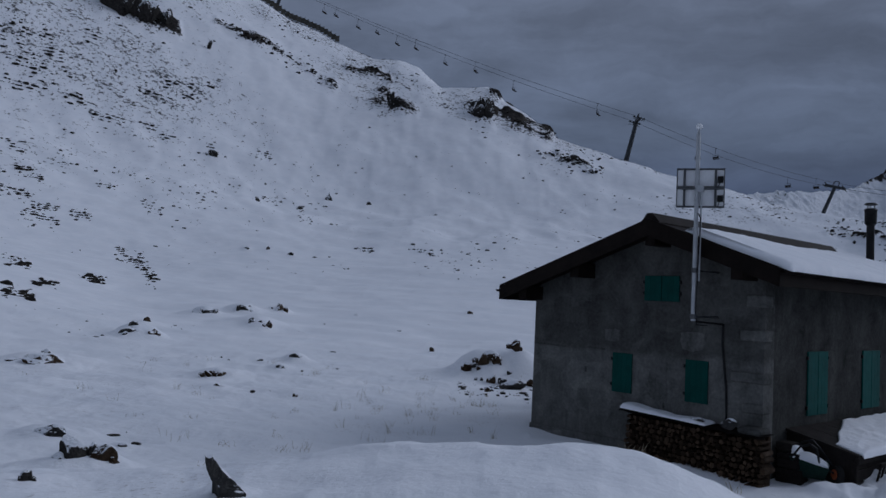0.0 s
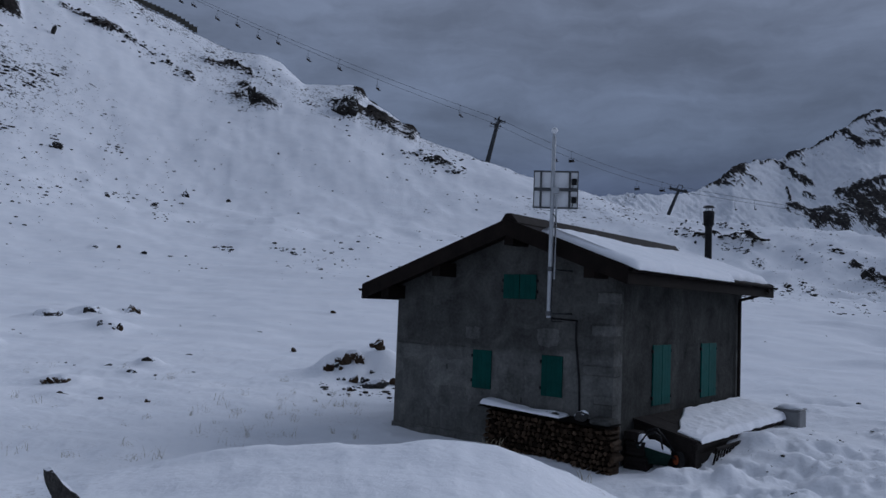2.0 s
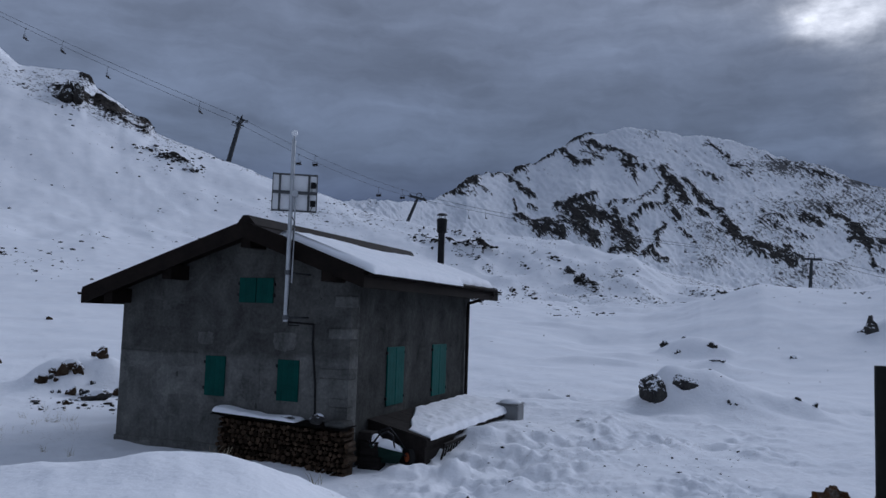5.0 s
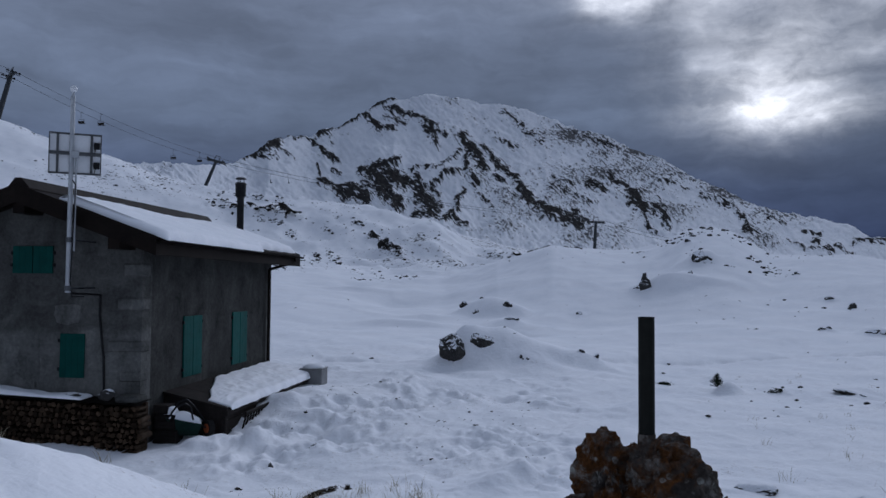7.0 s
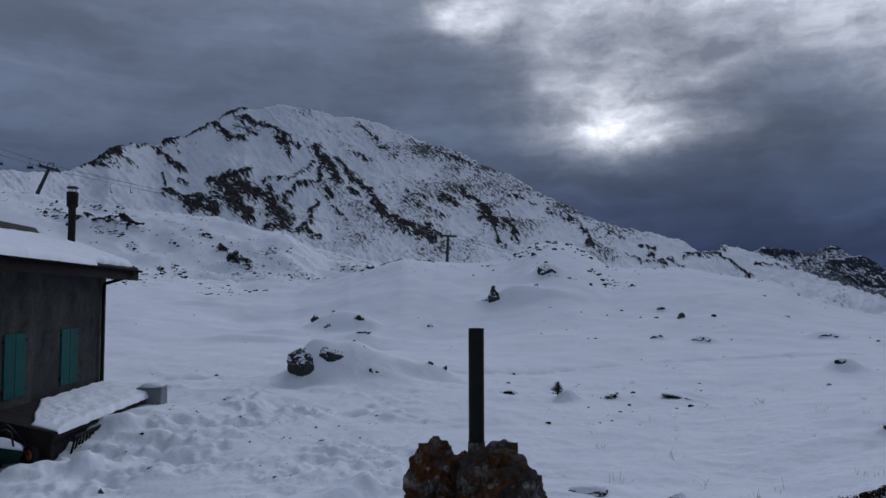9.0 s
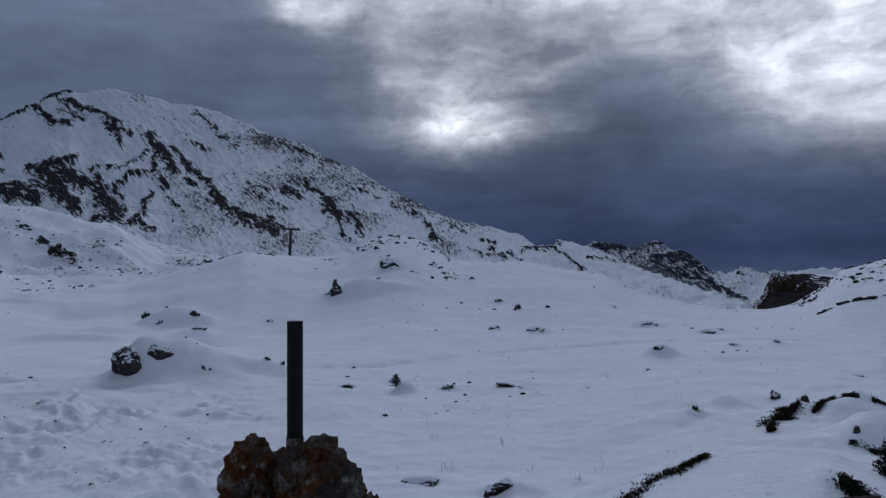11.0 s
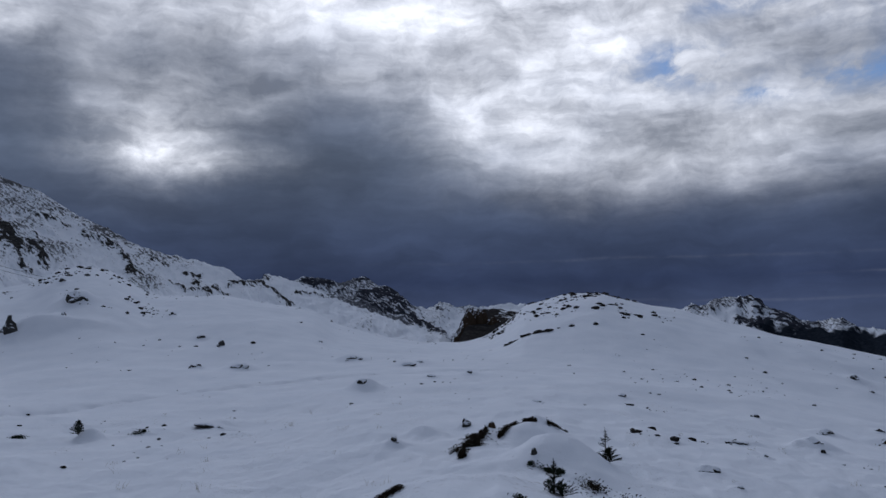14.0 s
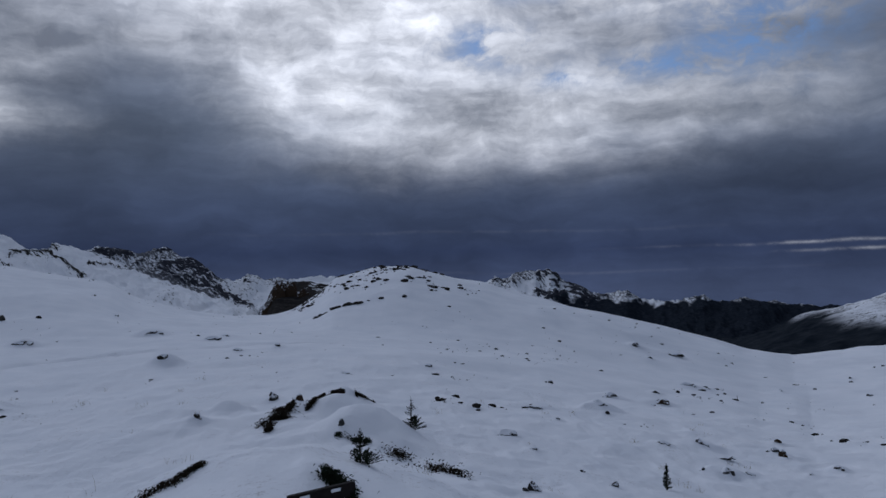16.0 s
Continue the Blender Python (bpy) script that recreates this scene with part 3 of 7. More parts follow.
def land(az, r):
    """Height, rock share and woodland share at bearings az (degrees) and distances r, both arrays of one shape."""
    lr = np.log(r)
    knots_r, knots_z = [], []
    for d, b in NEAR:
        knots_r.append(np.full(az.shape, math.log(d)))
        knots_z.append((np.interp(az - 3, *b) + 2 * np.interp(az, *b) + np.interp(az + 3, *b)) / 4)
    for br, be in FAR:
        d = np.interp(az, *br)
        g = np.where((az > 100) & (az < 135), 3.0 if br[1][0] == 95 else 1.1, .25)
        e = (np.interp(az - g, *be) + 2 * np.interp(az, *be) + np.interp(az + g, *be)) / 4
        if br[1][0] == 330:
            # the hillside below its crest is smoother than the crest line
            broad = sum(np.interp(az + k, *be) for k in (-6, -4, -2, 0, 2, 4, 6)) / 7
            crest_r, crest_dz = d, d * (np.tan(np.radians(e)) - np.tan(np.radians(broad)))
            e = broad
        knots_r.append(np.log(d))
        knots_z.append(EYE + d * np.tan(np.radians(e)))
    K, Z = np.stack(knots_r), np.stack(knots_z)
    h = np.diff(K, axis=0)
    s = np.diff(Z, axis=0) / h
    m = np.zeros_like(Z)
    same = s[1:] * s[:-1] > 0
    m[1:-1] = np.where(same, 2 * s[1:] * s[:-1] / np.where(same, s[1:] + s[:-1], 1), 0)
    z = np.full(az.shape, Z[0])
    for k in range(len(h)):
        t = (lr - K[k]) / h[k]
        on = (t >= 0) & (t <= 1)
        v = (2 * t ** 3 - 3 * t ** 2 + 1) * Z[k] + (t ** 3 - 2 * t ** 2 + t) * h[k] * m[k] + (3 * t ** 2 - 2 * t ** 3) * Z[k + 1] + (t ** 3 - t ** 2) * h[k] * m[k + 1]
        z = np.where(on, v, z)
    z = np.where(lr > K[-1], Z[-1], z)
    z = z + crest_dz * smooth(.72, .98, r / crest_r) * smooth(1.35, 1.05, r / crest_r)
    a = np.radians(az)
    x, y = r * np.sin(a), r * np.cos(a)
    # drifts and hummocks near by, bumps on the hill, crags on the mountains
    near = smooth(60, 25, r)
    z = z + near * (.075 * fbm(x / 2.3, y / 1.6, 4, 3) + .02 * ridged(x / .8 + 4, y / .6, 3, 9))
    field = smooth(22, 45, r) * smooth(160, 100, r)
    z = z + field * (.26 * fbm(x / 12, y / 9, 3, 11) + .06 * ridged(x / 5, y / 3.6, 2, 12))
    tread = smooth(22, 27, az) * smooth(54, 46, az) * smooth(11, 14, r) * smooth(30, 24, r)
    tread = tread * smooth(-.25, .5, fbm(x / 2.1, y / 2.1, 3, 17))
    z = z + tread * (.10 * fbm(x / .32, y / .32, 3, 19) + .10 * fbm(x / .8, y / .8, 2, 20))
    hill = smooth(95, 150, r) * smooth(520, 340, r)
    z = z + hill * (.8 * fbm(x / 26, y / 22, 3, 21) + .3 * (ridged(x / 15, y / 13, 2, 24) - .6) + .28 * fbm(x / 5, y / 5, 3, 26))
    z = z + smooth(22, 27, az) * smooth(50, 46, az) * smooth(105, 118, r) * smooth(215, 190, r) * (.75 * (ridged(x / 11, y / 11, 3, 28) - .8))
    mount = smooth(380, 620, r)
    big = 5.5 * (ridged(x / 95 + 3, y / 95, 4, 31) - 2.45) * smooth(380, 600, r)
    z = z + big * np.where(r > 1300, 1.6, .6)
    z = z + mount * (1.6 * fbm(x / 34, y / 34, 3, 41) + 1.5 * (ridged(x / 40, y / 40, 3, 43) - .7))
    z = z + smooth(1700, 2300, r) * 15 * (ridged(x / 240 + 1, y / 240, 5, 46) - .4)
    # a trodden path across the snowfield
    q = np.nonzero((r > 20) & (r < 60) & (az > 25))
    if len(q[0]):
        xq, yq, deep = x[q], y[q], 0
        for (xa, ya), (xb, yb) in zip(FOOTPATH, FOOTPATH[1:]):
            k = np.clip(((xq - xa) * (xb - xa) + (yq - ya) * (yb - ya)) / ((xb - xa) ** 2 + (yb - ya) ** 2), 0, 1)
            deep = np.maximum(deep, np.exp(-((np.hypot(xq - xa - k * (xb - xa), yq - ya - k * (yb - ya)) + .25 * fbm(xq / 1.5, yq / 1.5, 2, 18)) / .5) ** 2))
        z[q] -= .2 * deep * (1 + .7 * fbm(xq / .5, yq / .5, 2, 16))
    for bx, by, bh, half, face in DRIFTS:
        q = np.nonzero((np.abs(x - bx) < 3 * half + 3) & (np.abs(y - by) < 3 * half + 3))
        if len(q[0]):
            far_off = math.hypot(bx, by)
            out = ((x[q] - bx) * bx + (y[q] - by) * by) / far_off + .3 * fbm(x[q] / 2.5, y[q] / 2.5, 2, 23)
            side = ((x[q] - bx) * by - (y[q] - by) * bx) / far_off
            z[q] += bh * np.exp(-(side / half) ** 2) * smooth(-face, 0, out) * np.exp(-(np.maximum(out, 0) / (2.2 * face)) ** 2)
    for bx, by, bh, bw in MOUNDS:
        q = np.nonzero((np.abs(x - bx) < 4 * bw) & (np.abs(y - by) < 4 * bw))
        if len(q[0]):
            xq, yq = x[q], y[q]
            z[q] += bh * np.exp(-((xq - bx) ** 2 + (yq - by) ** 2) / (bw * bw) * (1 + .35 * fbm(xq / bw + bx, yq / bw, 2, 15)))
    el = np.degrees(np.arctan2(z - EYE, r))
    w1 = fbm(x / 5, y / 5, 4, 51) * .55 + fbm((x + 2 * z) / 26, (y + 3 * z) / 26, 3, 52) * .5
    rock_hill = (1 + np.maximum(mask_of(BANDS_NEAR, az, el, w1 * 1.1 - .25), -1)) * smooth(70, 95, r) - 1
    rock = np.where(r < 1300, rock_hill, .68 - .2 * smooth(94, 99, az) + fbm(x / 160, y / 160, 5, 81) * .8 - (z - 40) / 300)
    # the ground dips under the foot of the far peaks
    z = z - 90 * smooth(2000, 2500, r) * smooth(64, 66, az)
    # crags stand proud of the snow
    z = z + np.clip(rock, 0, 1) * (hill * 1.6 * (1 + .6 * fbm(x / 4, y / 4, 2, 55)) + mount * 3)
    wood = np.maximum(smooth(-52, -80, z + 14 * fbm(x / 90, y / 90, 4, 91)) * smooth(1500, 1800, r), smooth(-22, -34, z + 6 * fbm(x / 60, y / 60, 3, 92)) * smooth(300, 420, r) * smooth(1500, 1300, r) * smooth(106, 110, az))
    cliff = smooth(83.2, 83.8, az) * smooth(87.2 , 85.4, az + .8 * el) * smooth(420, 440, r) * smooth(700, 640, r) * smooth(1.05, .6, el)
    # how thickly stones and tufts show through
    crest = np.interp(az, *FAR[2][1]) - el
    patch = .5 + .9 * fbm(x / 24, y / 24, 3, 93)
    on_hill = .62 * smooth(-8, -15, az) * smooth(9.5, 13, el) + .35 * smooth(-12, -20, az) * smooth(2.5, 5, el) + .75 * smooth(3.4, 1.0, crest) * smooth(30, 20, az) + .8 * smooth(22, 27, az) * smooth(50, 45, az) + .26
    on_mount = .62 + .35 * smooth(42, 47, az) + .3 * smooth(2.5, .6, np.interp(az, *FAR[4][1]) - el) - .25 * smooth(37, 33, az) - .22 * smooth(64, 69, az)
    speck = np.where(r < 420, np.clip(on_hill, 0, 1) * smooth(80, 115, r) * np.clip(.35 + patch, 0, 1.25), np.clip(on_mount, 0, 1.1) * np.clip(.55 + .6 * patch, .2, 1.2))
    return z, np.clip(rock + 3 * cliff, -1, 3), wood, speck


def ground_z(x, y):
    z, _, _, _ = land(np.array([math.degrees(math.atan2(x, y))]), np.array([max(math.hypot(x, y), 1.25)]))
    return float(z[0])


def ground_many(xy):
    x, y = np.array(xy, float).T
    z, _, _, _ = land(np.degrees(np.arctan2(x, y)), np.maximum(np.hypot(x, y), 1.25))
    return z


def pile_snow(az, r, X, Y, Z):
    """Drift a hummock of snow behind every rock."""
    for rows in (ROCKS_FORE_LEFT, ROCKS_MID_LEFT, ROCKS_PLAIN, ROCKS_FIELD, ROCKS_RIGHT, ROCKS_RIGHT_SMALL):
        for x, y, w, h in rows:
            d = math.hypot(x, y)
            if d > 130:
                continue
            low = h < .6 * w
            x, y = x * (1 + .6 * w / d), y * (1 + .6 * w / d)
            wide = (.8 if low else 1.1) * w + .08
            a, b = np.searchsorted(r, (d - 3 * wide, d + 3 * wide + w))
            c, e = np.searchsorted(az, (math.degrees(math.atan2(x, y)) - math.degrees(3 * wide / d), math.degrees(math.atan2(x, y)) + math.degrees(3 * wide / d)))
            q = (slice(a, b), slice(c, e))
            far = ((X[q] - x) ** 2 + (Y[q] - y) ** 2) / (wide * wide)
            far = far * (1 + .4 * fbm(X[q] / wide, Y[q] / wide, 2, 7))
            Z[q] += (min(.8 * h, .45) if low else .25 * h) * np.exp(-far ** 1.4)


def build_ground():
    az = np.concatenate([np.arange(-180, -36, 1.5), np.arange(-36, 129, .15), np.arange(129, 180, 1.5)])
    r = np.concatenate([np.geomspace(1.2, 9, 60, endpoint=False), np.geomspace(9, 30, 190, endpoint=False), np.geomspace(30, 420, 290, endpoint=False), np.geomspace(420, 1000, 70, endpoint=False), np.geomspace(1000, 2300, 36, endpoint=False), np.geomspace(2300, 4700, 12)])
    A, R = np.meshgrid(az, r)
    Z, rock, wood, speck = land(A, R)
    n, c = A.shape
    X, Y = R * np.sin(np.radians(A)), R * np.cos(np.radians(A))
    pile_snow(az, r, X, Y, Z)
    verts = np.stack([X.ravel(), Y.ravel(), Z.ravel()], 1)
    i, j = np.meshgrid(np.arange(n - 1), np.arange(c), indexing="ij")
    k = (j + 1) % c
    quads = np.stack([i * c + j, i * c + k, (i + 1) * c + k, (i + 1) * c + j], -1).reshape(-1, 4)
    me = bpy.data.meshes.new("ground")
    centre = len(verts)
    verts = np.vstack([verts, [[0, 0, 1.65]]])
    fan = np.stack([np.full(c, centre), (np.arange(c) + 1) % c, np.arange(c)], 1)
    me.vertices.add(len(verts))
    me.vertices.foreach_set("co", verts.ravel())
    loops = np.concatenate([quads.ravel(), fan.ravel()])
    me.loops.add(len(loops))
    me.loops.foreach_set("vertex_index", loops.astype(np.int32))
    starts = np.concatenate([np.arange(len(quads)) * 4, len(quads) * 4 + np.arange(c) * 3])
    me.polygons.add(len(starts))
    me.polygons.foreach_set("loop_start", starts.astype(np.int32))
    me.update(calc_edges=True)
    me.validate()
    for label, values in (("rock", rock), ("wood", wood), ("speck", speck)):
        layer = me.attributes.new(label, "FLOAT", "POINT")
        layer.data.foreach_set("value", np.append(values.ravel(), 0).astype(np.float32))
    me.polygons.foreach_set("use_smooth", np.ones(len(me.polygons), bool))
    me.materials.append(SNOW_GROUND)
    return tagged(new("ground", me), "snow-covered mountain ground with bare rock showing through", "ground", kind="structure")


build_ground()

# ---- the mountain and the far peaks ----
# Rock bared of snow: bearing, rise, bearing, rise, half width (degrees), share of rock
ROCK_SHOULDER = [
    (27.84, 9.13, 29.19, 9.7, 0.33, 1), (28.56, 9.81, 29.3, 9.93, 0.18, 1), (26.95, 8.58, 28.02, 9.14, 0.11, 1), (28.03, 8.84, 29.21, 8.79, 0.18, 0.5),
    (29.12, 9.39, 30.33, 8.77, 0.15, 0.6), (29.85, 10.15, 31.55, 9.98, 0.11, 0.8), (31.67, 9.83, 32.52, 8.99, 0.15, 1), (31.85, 10.3, 32.68, 10.73, 0.18, 1),
    (32.68, 10.73, 33.33, 10.99, 0.11, 1), (32.56, 10.72, 32.89, 9.89, 0.11, 0.6), (32.52, 8.99, 33.37, 8.79, 0.18, 1), (31.93, 8.23, 32.17, 7.77, 0.11, 1),
    (33.08, 8.04, 33.62, 7.83, 0.11, 1), (33.45, 10.84, 34.4, 11.5, 0.07, 0.9), (34.4, 11.5, 36.14, 12.58, 0.11, 0.9),
]
ROCK_SUMMIT = [
    (36.14, 12.58, 37.32, 13.01, 0.15, 0.9), (35.18, 11.81, 36.17, 11.27, 0.18, 1), (35.57, 11.55, 36.37, 10.97, 0.22, 1), (36.29, 10.96, 37.24, 11.08, 0.15, 1),
    (36.54, 12.44, 37.53, 12.17, 0.11, 0.8), (37.33, 12.28, 38.41, 11.97, 0.18, 1), (36.75, 11.87, 38.14, 11.42, 0.29, 0.55), (38.33, 12.2, 39.45, 11.7, 0.15, 1),
    (39.45, 11.7, 40.26, 11.21, 0.25, 1), (39.46, 11.19, 40.15, 10.42, 0.22, 1), (39.94, 11.01, 40.36, 9.84, 0.18, 1), (40.34, 10.82, 41.07, 10.37, 0.11, 0.8),
    (45.17, 12.2, 46.39, 11.31, 0.36, 0.5), (46.59, 10.92, 47.81, 10.02, 0.25, 0.5), (44.58, 10.39, 45.91, 9.85, 0.29, 0.45),
]
ROCK_CLIFF = [
    (35.05, 8.04, 36.41, 8.36, 0.25, 1.1), (36.41, 8.36, 37.59, 8.71, 0.25, 1.1), (35.84, 7.75, 36.83, 6.8, 0.51, 1.2), (36.81, 7.86, 38.09, 7.34, 0.44, 1.2),
    (36.25, 6.58, 37.63, 5.91, 0.4, 1.15), (35.26, 7.14, 36.25, 6.5, 0.33, 0.7), (38.08, 7.58, 39.28, 6.66, 0.29, 1), (37.04, 5.97, 38.03, 5.72, 0.18, 1),
    (32.18, 7.31, 33.03, 6.8, 0.25, 1), (32.95, 7.03, 34.18, 6.68, 0.22, 1), (33.65, 6.43, 34.5, 6.06, 0.36, 1.1), (34.5, 6.53, 35.52, 5.93, 0.33, 1.1),
    (34.1, 7.11, 35.27, 6.75, 0.18, 0.7), (38.55, 8.22, 39.98, 8.49, 0.18, 0.6),
]
ROCK_CLIFF_FOOT = [
    (38.99, 7.64, 39.44, 6.66, 0.29, 0.9), (39.29, 6.58, 40.21, 5.64, 0.55, 1), (38.91, 5.22, 40.3, 4.97, 0.33, 1.05), (40, 7.07, 40.64, 6.6, 0.18, 0.8),
    (40.39, 7.27, 41.98, 7.98, 0.25, 0.75), (40.18, 8.18, 42.05, 9.48, 0.25, 0.6), (42.87, 7.59, 43.28, 7.12, 0.18, 0.9), (42.44, 6.91, 42.2, 6.39, 0.18, 1),
    (42, 6.39, 41.82, 5.31, 0.22, 1), (41.62, 5.19, 40.94, 4.62, 0.25, 1.05), (41.62, 4.71, 42.43, 4.24, 0.22, 1), (43.29, 6.4, 44.5, 5.7, 0.25, 0.5),
    (45.86, 6.35, 46.31, 5.88, 0.29, 0.55), (37.94, 11.92, 38.81, 12.3, 0.11, 0.7),
]
ROCK_RIB = [
    (42.24, 10.35, 43.01, 9.26, 0.36, 1.1), (42.45, 9.17, 42.63, 7.83, 0.18, 0.9), (42.85, 9.69, 43.79, 8.08, 0.33, 1.1), (43.57, 9.82, 44.39, 9.12, 0.22, 1),
    (44.39, 9, 45.44, 8.34, 0.25, 1.05), (45.2, 8.54, 46.09, 7.67, 0.22, 1), (44.68, 7.74, 45.13, 7.34, 0.22, 0.9), (46.01, 7.55, 46.42, 6.75, 0.22, 1.05),
    (46.3, 6.95, 47.03, 6.28, 0.25, 1.1), (46.63, 6.28, 47.51, 5.56, 0.33, 1.1), (47.43, 5.72, 48.32, 5.05, 0.33, 1.1), (48.44, 5.09, 50.04, 4.53, 0.4, 0.95),
    (49.24, 4.57, 50.64, 3.97, 0.29, 1), (50.16, 4.97, 51.04, 4.29, 0.29, 0.9), (51.04, 4.37, 51.52, 3.1, 0.11, 0.6), (47.96, 5.01, 48.68, 4.61, 0.18, 0.9),
]
ROCK_RIGHT_FACE = [
    (48.63, 7.56, 50.12, 6.92, 0.25, 0.55), (48.63, 6.76, 51.24, 5.89, 0.36, 0.5), (51.03, 7.16, 52.11, 6.76, 0.25, 0.9), (52.43, 7.47, 53.85, 6.83, 0.25, 0.85),
    (53.93, 6.27, 54.99, 5.16, 0.36, 1.05), (55.5, 5.43, 56.36, 4.56, 0.33, 0.9), (54.99, 4.57, 55.58, 3.89, 0.18, 0.6), (55.74, 6.02, 56.2, 5.23, 0.15, 0.6),
    (51.83, 10, 53.06, 9.47, 0.22, 0.9), (50.74, 10.48, 51.47, 10.12, 0.15, 0.8), (58.6, 6.22, 60.76, 5.33, 0.29, 0.45), (60.94, 5.17, 61.61, 3.92, 0.22, 0.55),
    (61.31, 3.93, 62.27, 3.53, 0.22, 0.9), (48.81, 11.19, 50.42, 10.64, 0.15, 0.55), (55.97, 7.31, 57.72, 6.7, 0.25, 0.4),
]
ROCK_RIGHT_END = [
    (64.89, 3.69, 66.1, 3.45, 0.15, 0.61), (65.6, 3.12, 66.58, 2.47, 0.22, 0.65), (67.84, 3.09, 69.81, 2.91, 0.18, 0.72), (69.74, 3.03, 70.8, 2.46, 0.18, 0.72),
    (70.73, 2.47, 72.15, 1.73, 0.18, 0.68), (70.15, 3.64, 70.41, 3.2, 0.15, 0.72), (66.72, 2.73, 67.83, 2.27, 0.15, 0.43), (72.42, 2.48, 74.55, 1.93, 0.22, 0.36),
    (62.79, 4.68, 63.89, 4.2, 0.22, 0.36), (63.88, 3.13, 65.67, 2.74, 0.18, 0.32),
]
ROCK_PEAKS = [
    (76.8, 1.95, 78.79, 2.12, 0.44, 1), (78.79, 2.12, 79.89, 1.34, 0.51, 1), (79.52, 0.96, 81, 0.17, 0.33, 1), (81, 0.25, 82.68, -0.64, 0.18, 0.9),
    (72.79, 3.04, 75.03, 2.78, 0.22, 0.9), (75.21, 2.07, 76.62, 2.66, 0.11, 0.7), (76.62, 3.04, 77.41, 3.08, 0.15, 0.8), (77.34, 1.37, 78.97, 0.9, 0.29, 0.9),
    (82.13, 1.12, 82.5, 0.73, 0.15, 0.5), (102.84, 1.28, 104.21, 0.86, 0.18, 0.9), (102.64, 1.09, 103.1, 0.49, 0.15, 0.8), (103.61, 0.67, 104.66, 0.26, 0.11, 0.7),
    (102.61, 0.02, 104.65, -0.34, 0.25, 1), (105.05, 0.21, 106.5, -0.92, 0.4, 1), (100.84, 0.53, 101.84, 0.75, 0.07, 0.6), (106.89, -0.61, 107.47, -0.46, 0.15, 0.8),
    (108.81, -0.41, 109.75, -0.81, 0.15, 0.6), (99.45, 0.83, 100.45, 0.62, 0.11, 0.6),
]

MOUNTAIN_CREST = belt(10, 5.5, 15, 7.1, 18, 7.7, 20, 7.95, 22.7, 8.1, 25, 8.0, 26.9, 8.5, 27.8, 9.0, 28.6, 9.85, 30, 10.2, 31.5, 10.25, 32.5, 10.8, 33.5, 10.9, 34.4, 11.55, 35.4, 12.05, 36.1, 12.6, 37.3, 13.1, 38.3, 13.0, 39.7, 13.4, 41.1, 13.25, 42.3, 13.1, 43.5, 12.75, 44.8, 12.72, 46.4, 12.42, 48.4, 11.7, 50.4, 10.92, 52.4, 10.36,
                       54.4, 9.32, 55.8, 8.9, 57.3, 8.0, 58.3, 7.3, 60.2, 6.45, 62.1, 5.45, 63.5, 4.95, 65.7, 4.55, 67.8, 3.95, 68.8, 3.2, 69.9, 3.15, 70.25, 3.6, 70.7, 3.62, 72.4, 3.1, 75.3, 1.78, 77.7, .87, 80.9, -.29, 82.8, -1.04, 84.4, -2.2, 86, -3.2)
PEAKS_CREST = belt(64, 1, 70, 2.6, 72.6, 3.15, 73.8, 3.34, 74.8, 3.0, 75.6, 2.89, 76.4, 3.27, 77.2, 3.23, 78.4, 2.7, 79.5, 2.12, 80.4, 1.34, 81.4, 1.05, 82.1, 1.32, 82.5, 1.5, 83.1, 1.3, 85.3, 1.15, 88.3, 1.3, 92, .7, 97, .5, 99, .7, 99.7, 1.03, 100.2, .82, 101.2, 1.24, 102.5, 1.45, 102.9, 1.25, 103.6, 1.43, 104.2, .94, 104.8, .45,
                   105.8, .2, 106.5, -.21, 107.3, -.38, 108.2, -.09, 108.8, -.1, 109.8, -.73, 110.7, -.67, 112.2, -.85, 113.1, -.52, 113.8, -.49, 114.5, -.92, 115.4, -.93, 116.5, -.65, 117.4, -.84, 119.2, -1.16, 121, -1.3, 130, -1.4)


def stroke_field(strokes, az, el, raggedness):
    """How far inside the bared strokes each place lies: 1 along the middle, 0 at the edge."""
    wx = .12 * fbm(az / .55, el / .45, 4, 201) * raggedness
    wy = .11 * fbm(az / .5 + 9, el / .4, 4, 207) * raggedness
    field = np.full(az.shape, -3.0)
    for a1, e1, a2, e2, w, share in strokes:
        lo, hi = min(a1, a2) - 4 * w - .6, max(a1, a2) + 4 * w + .6
        c0, c1 = np.searchsorted(az[0], (lo, hi))
        if c1 <= c0:
            continue
        q = (slice(None), slice(c0, c1))
        x, y = az[q] + wx[q], el[q] + wy[q]
        dx, dy = a2 - a1, e2 - e1
        k = np.clip(((x - a1) * dx + (y - e1) * dy) / (dx * dx + dy * dy), 0, 1)
        d = np.hypot(x - a1 - k * dx, y - e1 - k * dy)
        field[q] = np.maximum(field[q], share - d / (1.25 * w))
    return field


